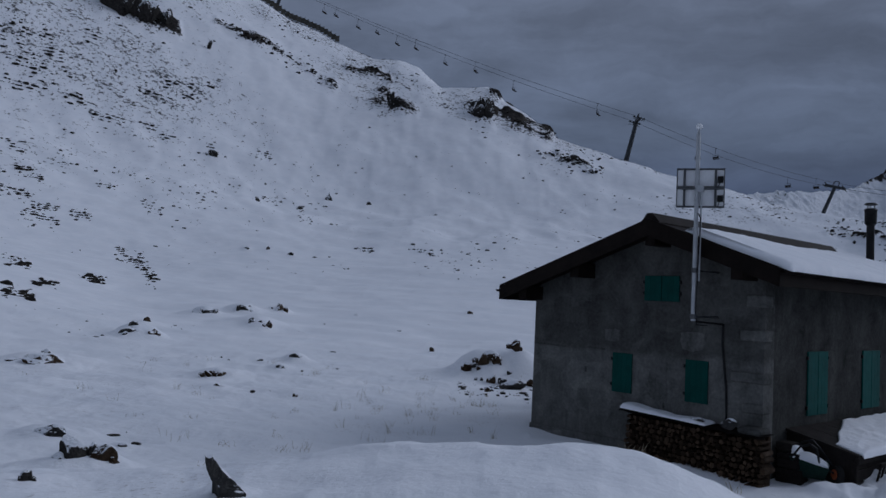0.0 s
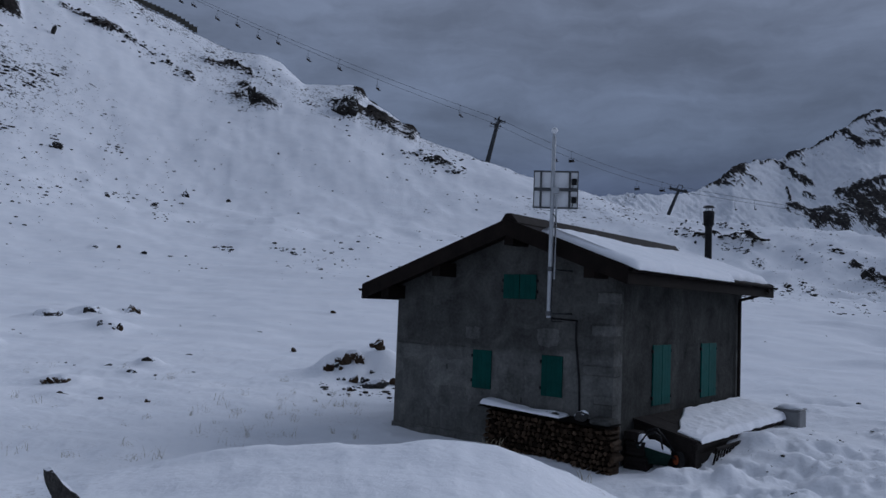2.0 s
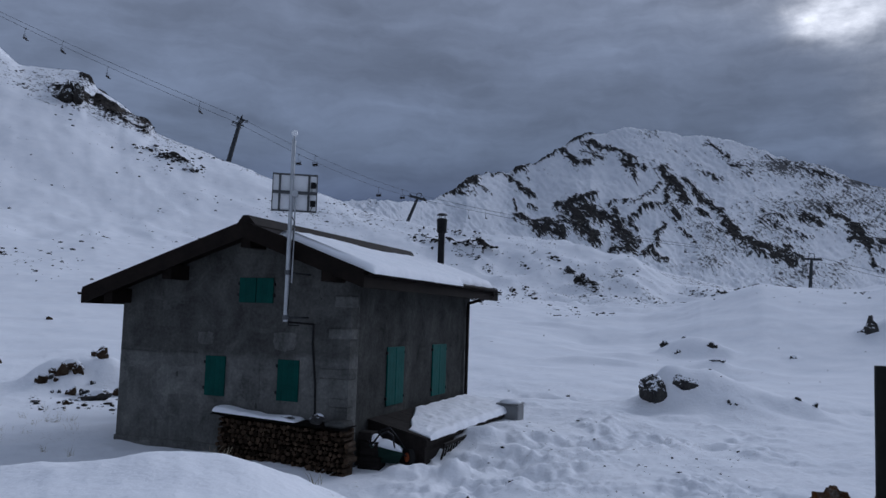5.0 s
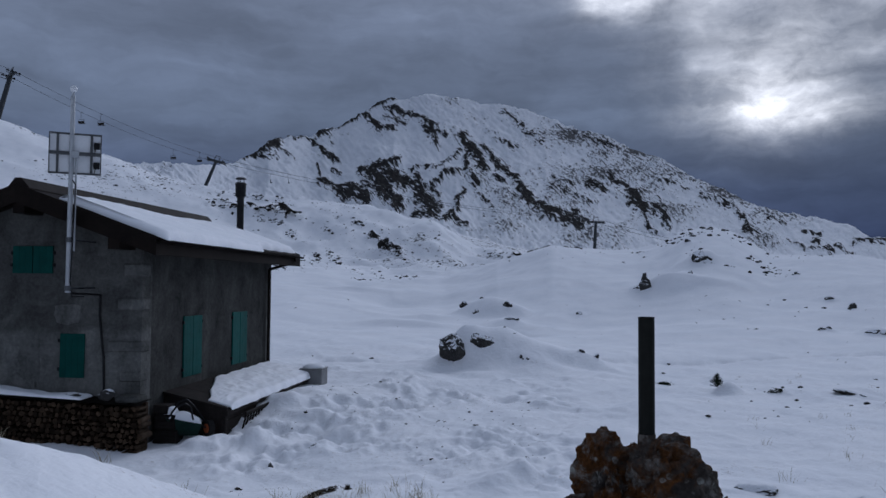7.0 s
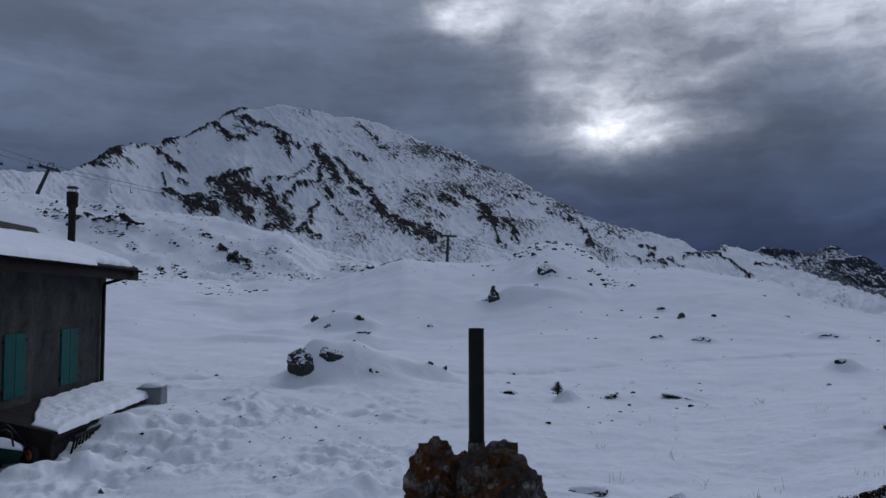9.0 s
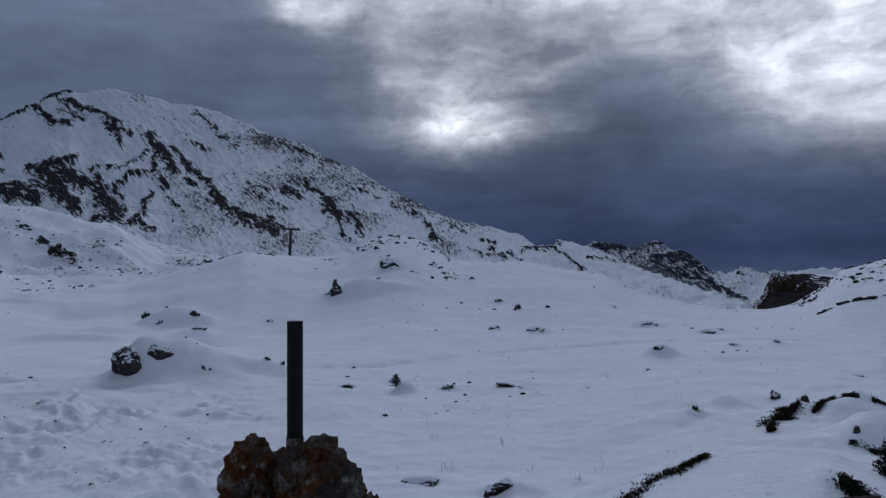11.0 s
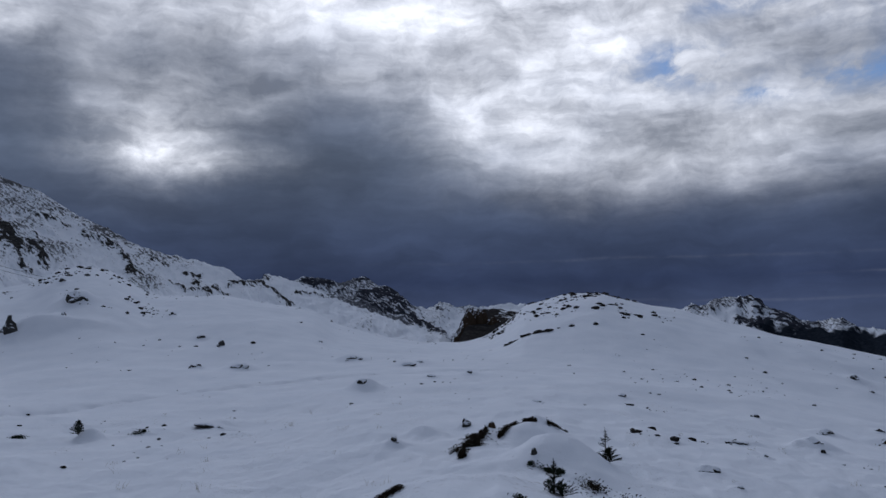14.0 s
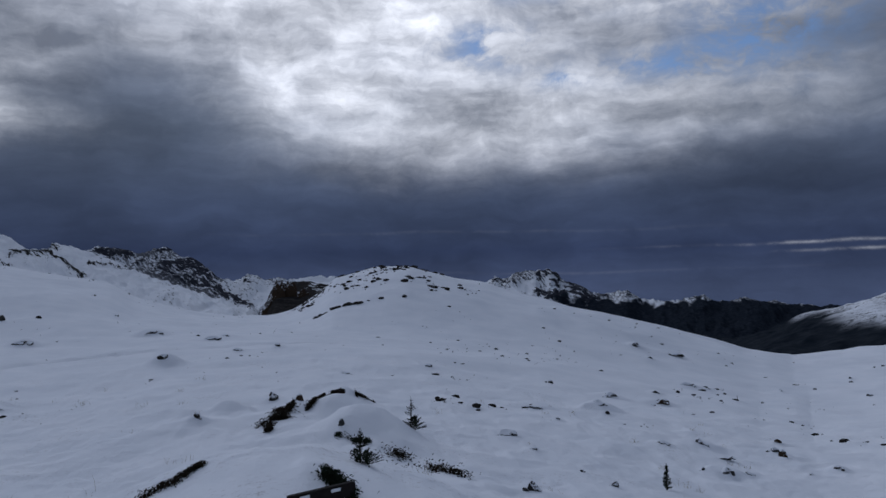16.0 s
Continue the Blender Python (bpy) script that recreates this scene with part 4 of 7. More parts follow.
def massif(name, label, az, rows, crest, base, r0, r1, strokes, dip, scatter, relief, mat, woods=None):
    """A mountainside between a foot at r0 and a crest at r1, with beds of rock that dip to the right."""
    top = np.interp(az, *crest)
    foot = np.minimum(np.interp(az, *base), top - 1.0)
    s = np.concatenate([np.linspace(0, 1, rows), [1.03, 1.12, 1.3]])
    S, A = np.meshgrid(s, az, indexing="ij")
    E = foot + (top - foot) * np.where(S <= 1, S ** .9, 2 - S ** 1.6)
    R = r0 + (np.interp(az, *r1) - r0) * S
    X, Y = R * np.sin(np.radians(A)), R * np.cos(np.radians(A))
    # beds: long along the dip, thin across it
    along, across = A * math.cos(dip) - E * math.sin(dip), A * math.sin(dip) + E * math.cos(dip)
    beds = fbm(along / .6, across / .18, 3, 221, .6)
    broad = fbm(A / 2.4, E / 1.3, 3, 241)
    inside = stroke_field(strokes, A, E, 1.0)
    # how thickly stones and ledges show through elsewhere
    thin = np.interp(A, *scatter) + .34 * broad + .12 * smooth(1.0, .1, top - E)
    Z = EYE + R * np.tan(np.radians(E))
    fade = np.where(S <= 1, 1, .3)
    Z = Z + fade * relief * (.6 * beds + 1.3 * np.clip(inside + .3, 0, 1) + 2.2 * broad * smooth(0, .5, 1 - np.abs(S - .5) * 2) + .5 * (ridged(A / .9, E / .7, 3, 251) - .6))
    wood = np.zeros_like(A) if woods is None else smooth(.12, -.12, E - np.interp(A, *woods) + .22 * fbm(A / .5, E / .3, 4, 261))
    n, c = A.shape
    i, j = np.meshgrid(np.arange(n - 1), np.arange(c - 1), indexing="ij")
    quads = np.stack([i * c + j, i * c + j + 1, (i + 1) * c + j + 1, (i + 1) * c + j], -1).reshape(-1, 4)
    me = bpy.data.meshes.new(name)
    me.vertices.add(n * c)
    me.vertices.foreach_set("co", np.stack([X.ravel(), Y.ravel(), Z.ravel()], 1).ravel())
    me.loops.add(quads.size)
    me.loops.foreach_set("vertex_index", quads.ravel().astype(np.int32))
    me.polygons.add(len(quads))
    me.polygons.foreach_set("loop_start", (np.arange(len(quads)) * 4).astype(np.int32))
    me.update(calc_edges=True)
    me.validate()
    for key, values in (("inside", inside), ("thin", thin), ("along", along), ("across", across), ("wood", wood)):
        me.attributes.new(key, "FLOAT", "POINT").data.foreach_set("value", values.ravel().astype(np.float32))
    me.polygons.foreach_set("use_smooth", np.ones(len(me.polygons), bool))
    me.materials.append(mat)
    return tagged(new(name, me), label, "mountain", kind="structure")


def mountain_skin(name, size, haze_blue):
    m, n = material(name)
    p = place_of(n)
    inside, thin, along, across, wood = (n.node("ShaderNodeAttribute", attribute_name=k).outputs["Fac"] for k in ("inside", "thin", "along", "across", "wood"))
    bend = n.math("MULTIPLY", n.noise(p, .025 / size, 3, .5), .9)
    on_bed = n.node("ShaderNodeCombineXYZ", [n.math("MULTIPLY", along, 2.2), n.math("ADD", n.math("MULTIPLY", across, 9.0), bend), 0.0]).outputs[0]
    beds = n.math("SUBTRACT", n.noise(on_bed, 1.0, 6, .62), .5)
    crumb = n.noise(n.node("ShaderNodeCombineXYZ", [along, n.math("MULTIPLY", across, 1.7), 0.0]).outputs[0], 5.0, 7, .72)
    loose = n.math("SUBTRACT", crumb, .5)
    ledges = n.math("ADD", n.math("MULTIPLY", inside, .78), n.math("ADD", n.math("MULTIPLY", beds, 3.9), n.math("MULTIPLY", loose, 2.0)))
    stones = n.math("ADD", n.math("ADD", n.math("MULTIPLY", beds, 2.4), n.math("MULTIPLY", loose, 3.6)), n.math("SUBTRACT", n.math("MULTIPLY", thin, 1.5), 1.0))
    bare = n.math("MAXIMUM", n.ramp(ledges, (.06, 0.0), (.26, 1.0)), n.ramp(stones, (.10, 0.0), (.42, .9)))
    dust = n.ramp(n.math("ADD", stones, n.math("MULTIPLY", inside, .12)), (-.25, 0.0), (.4, .26))
    snow = n.ramp(n.noise(p, .05 / size, 6, .6), (.3, (.77, .79, .83)), (.7, (.87, .88, .91)))
    # distance haze painted into the rock: haze_blue shifts its tones towards blue
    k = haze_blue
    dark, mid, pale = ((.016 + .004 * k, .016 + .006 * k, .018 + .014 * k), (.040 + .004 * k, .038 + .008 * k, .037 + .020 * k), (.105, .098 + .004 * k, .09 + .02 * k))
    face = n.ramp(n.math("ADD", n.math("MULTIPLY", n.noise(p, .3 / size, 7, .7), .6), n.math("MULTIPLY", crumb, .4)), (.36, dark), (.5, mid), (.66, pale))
    colour = n.mix(n.math("MAXIMUM", bare, dust), snow, face)
    trees = n.ramp(n.noise(p, .06, 8, .7), (.35, (.010, .014, .022)), (.65, (.030, .036, .046)))
    colour = n.mix(wood, colour, trees)
    finish(n, colour, .85, n.math("ADD", n.noise(p, .35 / size, 6, .65), n.math("MULTIPLY", bare, .5)), .5, 1.2 * size, spec=0.0)
    return m


massif("mountain", "broad snowy mountain with dipping beds of dark rock", np.arange(12, 86, .06), 225, MOUNTAIN_CREST, belt(10, 0, 45, 0, 66, -1.5, 84, -4), 400,
       belt(10, 620, 24, 700, 32, 900, 55, 950, 70, 800, 83, 620), ROCK_SHOULDER + ROCK_SUMMIT + ROCK_CLIFF + ROCK_CLIFF_FOOT + ROCK_RIB + ROCK_RIGHT_FACE + ROCK_RIGHT_END, radians(33),
       belt(12, .2, 26, .2, 36, .14, 41, .30, 44, .52, 50, .58, 60, .58, 68, .40, 73, .22, 86, .15), 1.5, mountain_skin("mountain_rock_and_snow", 1.0, 0.0))
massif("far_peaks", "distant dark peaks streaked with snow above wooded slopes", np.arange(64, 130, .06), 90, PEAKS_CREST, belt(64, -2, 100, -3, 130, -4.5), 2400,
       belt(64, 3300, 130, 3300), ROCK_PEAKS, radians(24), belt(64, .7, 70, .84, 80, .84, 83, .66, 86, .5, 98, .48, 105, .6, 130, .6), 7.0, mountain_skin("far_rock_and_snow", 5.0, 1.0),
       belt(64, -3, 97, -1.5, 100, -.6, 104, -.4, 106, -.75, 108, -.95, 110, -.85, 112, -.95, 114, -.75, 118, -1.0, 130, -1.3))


# ---- materials of the things ----
def simple(name, dark, light, scale, rough=.8, bump=.3, metal=0.0, spec=.05, detail=6, per_object=0.0):
    """A surface that wavers between two colours at two scales, with fine relief."""
    m, n = material(name)
    p = n.node("ShaderNodeTexCoord").outputs["Object"]
    a, b = n.noise(p, scale, detail, .6), n.noise(p, scale * 7, 4, .6)
    f = n.math("ADD", n.math("MULTIPLY", a, .65), n.math("MULTIPLY", b, .35))
    c = n.ramp(f, (.32, dark), (.68, light))
    if per_object:
        r = n.node("ShaderNodeObjectInfo").outputs["Random"]
        c = n.mix(1.0, c, n.ramp(r, (0.0, 1 - per_object), (1.0, 1 + per_object * .8)))
        c.node.blend_type = "MULTIPLY"
    finish(n, c, rough, n.math("ADD", a, n.math("MULTIPLY", b, .5)), bump, .01, metal, spec)
    return m


def concrete(name, tint, patchy):
    m, n = material(name)
    p = n.node("ShaderNodeTexCoord").outputs["Object"]
    blotch = n.noise(p, 1.3, 8, .68, .6)
    streak = n.noise(n.node("ShaderNodeMapping", {"Vector": p, "Scale": (1.6, 1.6, .25)}).outputs[0], 1.2, 6, .65)
    grain = n.noise(p, 14, 6, .65)
    f = n.math("ADD", n.math("MULTIPLY", blotch, .5), n.math("ADD", n.math("MULTIPLY", streak, .22), n.math("MULTIPLY", grain, .28)))
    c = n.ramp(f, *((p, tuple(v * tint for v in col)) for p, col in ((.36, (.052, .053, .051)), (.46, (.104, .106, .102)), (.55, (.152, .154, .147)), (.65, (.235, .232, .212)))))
    z = n.node("ShaderNodeSeparateXYZ", [p]).outputs[2]
    wav = n.math("ADD", z, n.math("MULTIPLY", n.math("SUBTRACT", n.noise(p, 1.1, 3), .5), .5))
    # the lower storey has a paler, smoother coat
    coat = n.ramp(n.math("DIVIDE", wav, 5.0), (.44, 1 + .36 * patchy), (.47, 1 - .18 * patchy))
    c = n.mix(1.0, c, coat)
    c.node.blend_type = "MULTIPLY"
    # square patches of newer and older plaster
    vor = n.node("ShaderNodeTexVoronoi", {"Vector": n.vec("ADD", p, n.vec("MULTIPLY", n.node("ShaderNodeTexNoise", {"Vector": p, "Scale": 2.0}).outputs["Color"], (.25, .25, .25))), "Scale": .9}, distance="CHEBYCHEV")
    tone = n.ramp(n.node("ShaderNodeSeparateColor", [vor.outputs["Color"]]).outputs[0], (0.0, 1 - .16 * patchy), (1.0, 1 + .12 * patchy))
    c = n.mix(1.0, c, tone)
    c.node.blend_type = "MULTIPLY"
    finish(n, c, .95, n.math("ADD", grain, n.math("MULTIPLY", blotch, 1.5)), .45, .02, spec=0.0)
    return m


def stone(name, dark, mid, light, snow=True, lichen=None, cover=.62):
    m, n = material(name)
    g = n.node("ShaderNodeNewGeometry")
    p, up = g.outputs["Position"], n.node("ShaderNodeSeparateXYZ", [g.outputs["Normal"]]).outputs[2]
    a, b = n.noise(p, 2.2, 8, .68, .4), n.noise(p, 13, 6, .7)
    f = n.math("ADD", n.math("MULTIPLY", a, .6), n.math("MULTIPLY", b, .4))
    c = n.ramp(f, (.34, dark), (.5, mid), (.68, light))
    if lichen:
        c = n.mix(n.ramp(n.noise(p, 2.6, 7, .66, .8), (.44, 0.0), (.56, .95)), c, n.ramp(b, (.35, lichen[0]), (.65, lichen[1])))
        v = n.node("ShaderNodeTexVoronoi", {"Vector": p, "Scale": 7.0, "Randomness": 1.0}).outputs["Distance"]
        crust = n.math("MULTIPLY", n.ramp(n.noise(p, 4.2, 8, .75, .5), (.52, 0.0), (.60, .8)), n.ramp(n.noise(p, 22, 5, .7), (.42, .2), (.58, 1.0)))
        c = n.mix(crust, c, (.20, .195, .18))
        spots = n.math("MULTIPLY", n.ramp(n.math("ADD", v, n.math("MULTIPLY", b, .25)), (.30, 1.0), (.36, 0.0)), n.ramp(n.noise(p, 1.7, 3), (.45, 0.0), (.53, 1.0)))
        c = n.mix(n.math("MULTIPLY", spots, n.ramp(b, (.42, .15), (.58, .85))), c, (.34, .35, .32))
    if snow:
        s = n.ramp(n.math("ADD", up, n.math("MULTIPLY", n.math("SUBTRACT", n.noise(p, 3.5, 5, .65), .5), 1.7)), (cover, 0.0), (cover + .1, 1.0))
        c = n.mix(s, c, (.82, .84, .88))
    finish(n, c, .9, n.math("ADD", n.math("MULTIPLY", a, 2.0), b), .8, .05, spec=0.0)
    return m


def plain(name, colour, rough=.6, metal=0.0):
    return simple(name, tuple(v * .8 for v in colour), tuple(min(1, v * 1.15) for v in colour), 3.0, rough, .12, metal)


def snow_clean():
    m, n = material("snow_clean")
    p = place_of(n)
    c = n.ramp(n.noise(p, 1.6, 5), (.3, (.78, .80, .84)), (.7, (.86, .87, .90)))
    finish(n, c, .7, n.math("ADD", n.noise(p, 5, 6, .65), n.math("MULTIPLY", n.noise(p, 36, 3), .3)), .4, .04, spec=0.0)
    return m


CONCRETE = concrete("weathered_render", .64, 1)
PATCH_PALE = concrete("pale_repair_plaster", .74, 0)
PATCH_DARK = concrete("dark_old_plaster", .50, 0)
# side wall: same mix at a darker tint than the front, without patches
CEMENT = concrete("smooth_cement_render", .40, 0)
SNOW = snow_clean()
WOOD_DARK = simple("dark_stained_wood", (.006, .005, .0045), (.016, .012, .010), 2.5, .75, .5, per_object=.25)
WOOD_BLACK = simple("blackened_timber", (.009, .008, .008), (.028, .024, .022), 3, .8, .5)
GREEN = simple("green_shutter_paint", (.003, .040, .034), (.006, .062, .052), 4, .55, .2, per_object=.12)
TEAL = simple("teal_shutter_paint", (.004, .050, .044), (.008, .076, .068), 4, .55, .2, per_object=.12)
GALV = simple("galvanised_steel", (.30, .32, .34), (.44, .46, .48), 6, .5, .15, .5)
BLACK = simple("black_metal", (.010, .010, .011), (.028, .028, .03), 5, .5, .2, .3)
WHITE_SHEET = simple("white_backing_sheet", (.66, .68, .70), (.78, .80, .82), 2, .5, .1)
GREY_FRAME = simple("grey_aluminium", (.06, .065, .07), (.11, .115, .12), 6, .45, .1, .6)
BROWN_METAL = simple("brown_sheet_metal", (.009, .0075, .007), (.022, .017, .015), 3, .7, .2, .0)
ROCK = stone("grey_rock", (.014, .013, .013), (.036, .034, .032), (.085, .078, .07), cover=.36)
ROCK_BROWN = stone("brown_rock", (.02, .014, .01), (.055, .038, .026), (.09, .07, .05), cover=.46)
ROCK_BARE = stone("bare_grey_rock", (.02, .02, .021), (.055, .054, .053), (.09, .086, .08), cover=.44)
STONES = stone("small_dark_stones", (.014, .013, .012), (.034, .031, .028), (.075, .066, .056), snow=False)
LICHEN = stone("lichen_covered_rock", (.016, .014, .013), (.06, .052, .046), (.19, .17, .15), lichen=((.030, .014, .006), (.125, .052, .017)), snow=False)
POST = simple("dark_green_steel", (.008, .009, .008), (.018, .019, .017), 3, .45, .15, .4)
TWIG = simple("dark_twigs", (.012, .010, .008), (.045, .036, .026), 4, .9, .2)
NEEDLE = simple("dark_needles", (.006, .011, .007), (.022, .032, .018), 5, .8, .2)
HEATHER = simple("brown_heather", (.010, .009, .007), (.040, .030, .020), 5, .9, .2)
STRAW = simple("dry_straw", (.22, .19, .13), (.42, .37, .27), 5, .9, .1)
TUB = simple("grey_plastic", (.16, .165, .17), (.24, .245, .25), 3, .5, .1)
TRAY = simple("green_tray_paint", (.018, .045, .038), (.035, .075, .062), 3, .5, .2)
RUST = simple("orange_rim_paint", (.20, .045, .018), (.36, .10, .04), 5, .6, .2)
RUBBER = simple("black_rubber", (.010, .010, .010), (.024, .024, .024), 6, .8, .2)
BARK = simple("log_bark", (.02, .014, .010), (.07, .05, .035), 6, .9, .6, per_object=.4)
LOG_END = simple("split_wood", (.016, .011, .008), (.070, .046, .029), 9, .85, .4, per_object=.75)
STEEL = simple("lift_steel", (.035, .038, .042), (.075, .08, .086), 3, .55, .2, .4)
FENCE = simple("weathered_fence_wood", (.05, .048, .04), (.12, .115, .10), 3, .9, .3)


# ---- mesh kit ----
def part(name, bm, mat, parent=None, label="", m=None, smooth_faces=False):
    me = bpy.data.meshes.new(name)
    bm.to_mesh(me)
    bm.free()
    if smooth_faces:
        me.polygons.foreach_set("use_smooth", np.ones(len(me.polygons), bool))
    for one in (mat if isinstance(mat, (list, tuple)) else [mat]):
        me.materials.append(one)
    ob = new(name, me)
    if m is not None:
        ob.matrix_basis = m
    ob.parent = parent
    if label:
        tagged(ob, label)
    return ob


def thing(name, label, category, m=None, group="", kind=""):
    ob = new(name)
    ob.empty_display_size = .2
    if m is not None:
        ob.matrix_basis = m
    return tagged(ob, label, category, group, kind)


def add_box(bm, x0, x1, y0, y1, z0, z1, bevel=0.0):
    """A box joined into bm."""
    vs = [bm.verts.new(c) for c in ((x0, y0, z0), (x1, y0, z0), (x1, y1, z0), (x0, y1, z0), (x0, y0, z1), (x1, y0, z1), (x1, y1, z1), (x0, y1, z1))]
    fs = [bm.faces.new([vs[i] for i in f]) for f in ((3, 2, 1, 0), (4, 5, 6, 7), (0, 1, 5, 4), (1, 2, 6, 5), (2, 3, 7, 6), (3, 0, 4, 7))]
    if bevel:
        bmesh.ops.bevel(bm, geom=list({e for f in fs for e in f.edges}), offset=bevel, segments=1, affect="EDGES")
    return bm


def box(x0, x1, y0, y1, z0, z1, bevel=0.01):
    return add_box(bmesh.new(), x0, x1, y0, y1, z0, z1, bevel)


def add_tube(bm, a, b, r0, r1=None, sides=10, caps=True):
    a, b = Vector(a), Vector(b)
    r1 = r0 if r1 is None else r1
    q = (b - a).to_track_quat("Z", "Y")
    rings = []
    for c, r in ((a, r0), (b, r1)):
        rings.append([bm.verts.new(c + q @ Vector((r * math.cos(2 * math.pi * k / sides), r * math.sin(2 * math.pi * k / sides), 0))) for k in range(sides)])
    for k in range(sides):
        bm.faces.new((rings[0][k], rings[0][(k + 1) % sides], rings[1][(k + 1) % sides], rings[1][k]))
    if caps:
        bm.faces.new(rings[0][::-1])
        bm.faces.new(rings[1])
    return bm


def tube(a, b, r0, r1=None, sides=10):
    return add_tube(bmesh.new(), a, b, r0, r1, sides)


def add_path(bm, points, r, sides=6):
    for a, b in zip(points, points[1:]):
        add_tube(bm, a, b, r, r, sides)
    return bm


def prism(outline, y0, y1):
    """An outline in x and z, given thickness along y."""
    bm = bmesh.new()
    front = [bm.verts.new((x, y0, z)) for x, z in outline]
    back = [bm.verts.new((x, y1, z)) for x, z in outline]
    n = len(outline)
    bm.faces.new(front)
    bm.faces.new(back[::-1])
    for k in range(n):
        bm.faces.new((front[k], back[k], back[(k + 1) % n], front[(k + 1) % n]))
    bmesh.ops.recalc_face_normals(bm, faces=bm.faces[:])
    return bm


def rock_mesh(w, d, h, seed, sharp=.5, detail=2, sink=.25, crack=.12):
    """A broken stone: a ball cut by random planes and roughened. Its foot lies sink of its height under the ground."""
    rng = random.Random(seed)
    bm = bmesh.new()
    bmesh.ops.create_icosphere(bm, subdivisions=detail + 1, radius=1)
    cuts = []
    for _ in range(9):
        v = Vector((rng.gauss(0, 1), rng.gauss(0, 1), rng.gauss(0, .8))).normalized()
        cuts.append((v, rng.uniform(.5, .88)))
    off = Vector((rng.uniform(-50, 50), rng.uniform(-50, 50), seed * 1.7))
    for v in bm.verts:
        p = v.co.copy()
        for c, lim in cuts:
            k = p.dot(c)
            if k > lim:
                p -= c * (k - lim) * (.55 + .45 * sharp)
        p *= 1 + .09 * noise.fractal(p * 1.6 + off, 1.0, 2.0, 3) - crack * abs(noise.noise(p * 3.1 + off)) + .035 * noise.noise(p * 7 + off) + .02 * noise.noise(p * 15 + off)
        v.co = Vector((p.x * w / 2, p.y * d / 2, (p.z * .5 + .5 - sink) * h / (1 - sink)))
    return bm


def snow_blanket(name, base, nu, nv, depth, parent=None, label="", seed=1, kind="", category="snow"):
    """Lying snow: base(u, v) gives the point it lies on; depth(u, v) how deep, 0 at its edge."""
    bm = bmesh.new()
    top, low = [], []
    for i in range(nu + 1):
        a, b = [], []
        for j in range(nv + 1):
            u, v = i / nu, j / nv
            p = Vector(base(u, v))
            edge = min(u, 1 - u, v, 1 - v)
            wob = .02 * noise.fractal(Vector((p.x * 2.4, p.y * 2.4, seed)), 1.0, 2.0, 3)
            t = depth(u, v) * (1 if edge > 0 else .45)
            out = Vector((0, 0, max(.012, t + wob * (edge > 0))))
            a.append(bm.verts.new(p + out))
            b.append(bm.verts.new(p + Vector((0, 0, -.004))))
        top.append(a)
        low.append(b)
    for i in range(nu):
        for j in range(nv):
            bm.faces.new((top[i][j], top[i + 1][j], top[i + 1][j + 1], top[i][j + 1]))
    rim = [(i, 0) for i in range(nu)] + [(nu, j) for j in range(nv)] + [(i, nv) for i in range(nu, 0, -1)] + [(0, j) for j in range(nv, 0, -1)]
    for (i, j), (k, l) in zip(rim, rim[1:] + rim[:1]):
        bm.faces.new((top[i][j], low[i][j], low[k][l], top[k][l]))
    bmesh.ops.recalc_face_normals(bm, faces=bm.faces[:])
    ob = part(name, bm, SNOW, parent, smooth_faces=True)
    return tagged(ob, label, category, kind=kind)


# ---- the hut ----
HUT = pose(6.38, 16.93, 0, 0, 0, -47.5)
WIDE, LONG = 6.19, 8.15
RIDGE_X, RIDGE_Z, EAVE_R, EAVE_RZ, EAVE_L, EAVE_LZ = -2.36, 5.25, .62, 4.20, -6.79, 3.70
FRONT, BACK, THICK = -.75, 9.05, .16
hut = thing("hut", "small grey rendered mountain hut with a snowy brown roof", "hut", HUT)


def roof_z(x):
    if x > RIDGE_X:
        return RIDGE_Z - (x - RIDGE_X) * (RIDGE_Z - EAVE_RZ) / (EAVE_R - RIDGE_X)
    return RIDGE_Z - (RIDGE_X - x) * (RIDGE_Z - EAVE_LZ) / (RIDGE_X - EAVE_L)


def gable_outline(x0, x1):
    return [(x0, -.9), (x1, -.9), (x1, roof_z(x1) - THICK - .02), (RIDGE_X, RIDGE_Z - THICK - .04), (x0, roof_z(x0) - THICK - .02)]


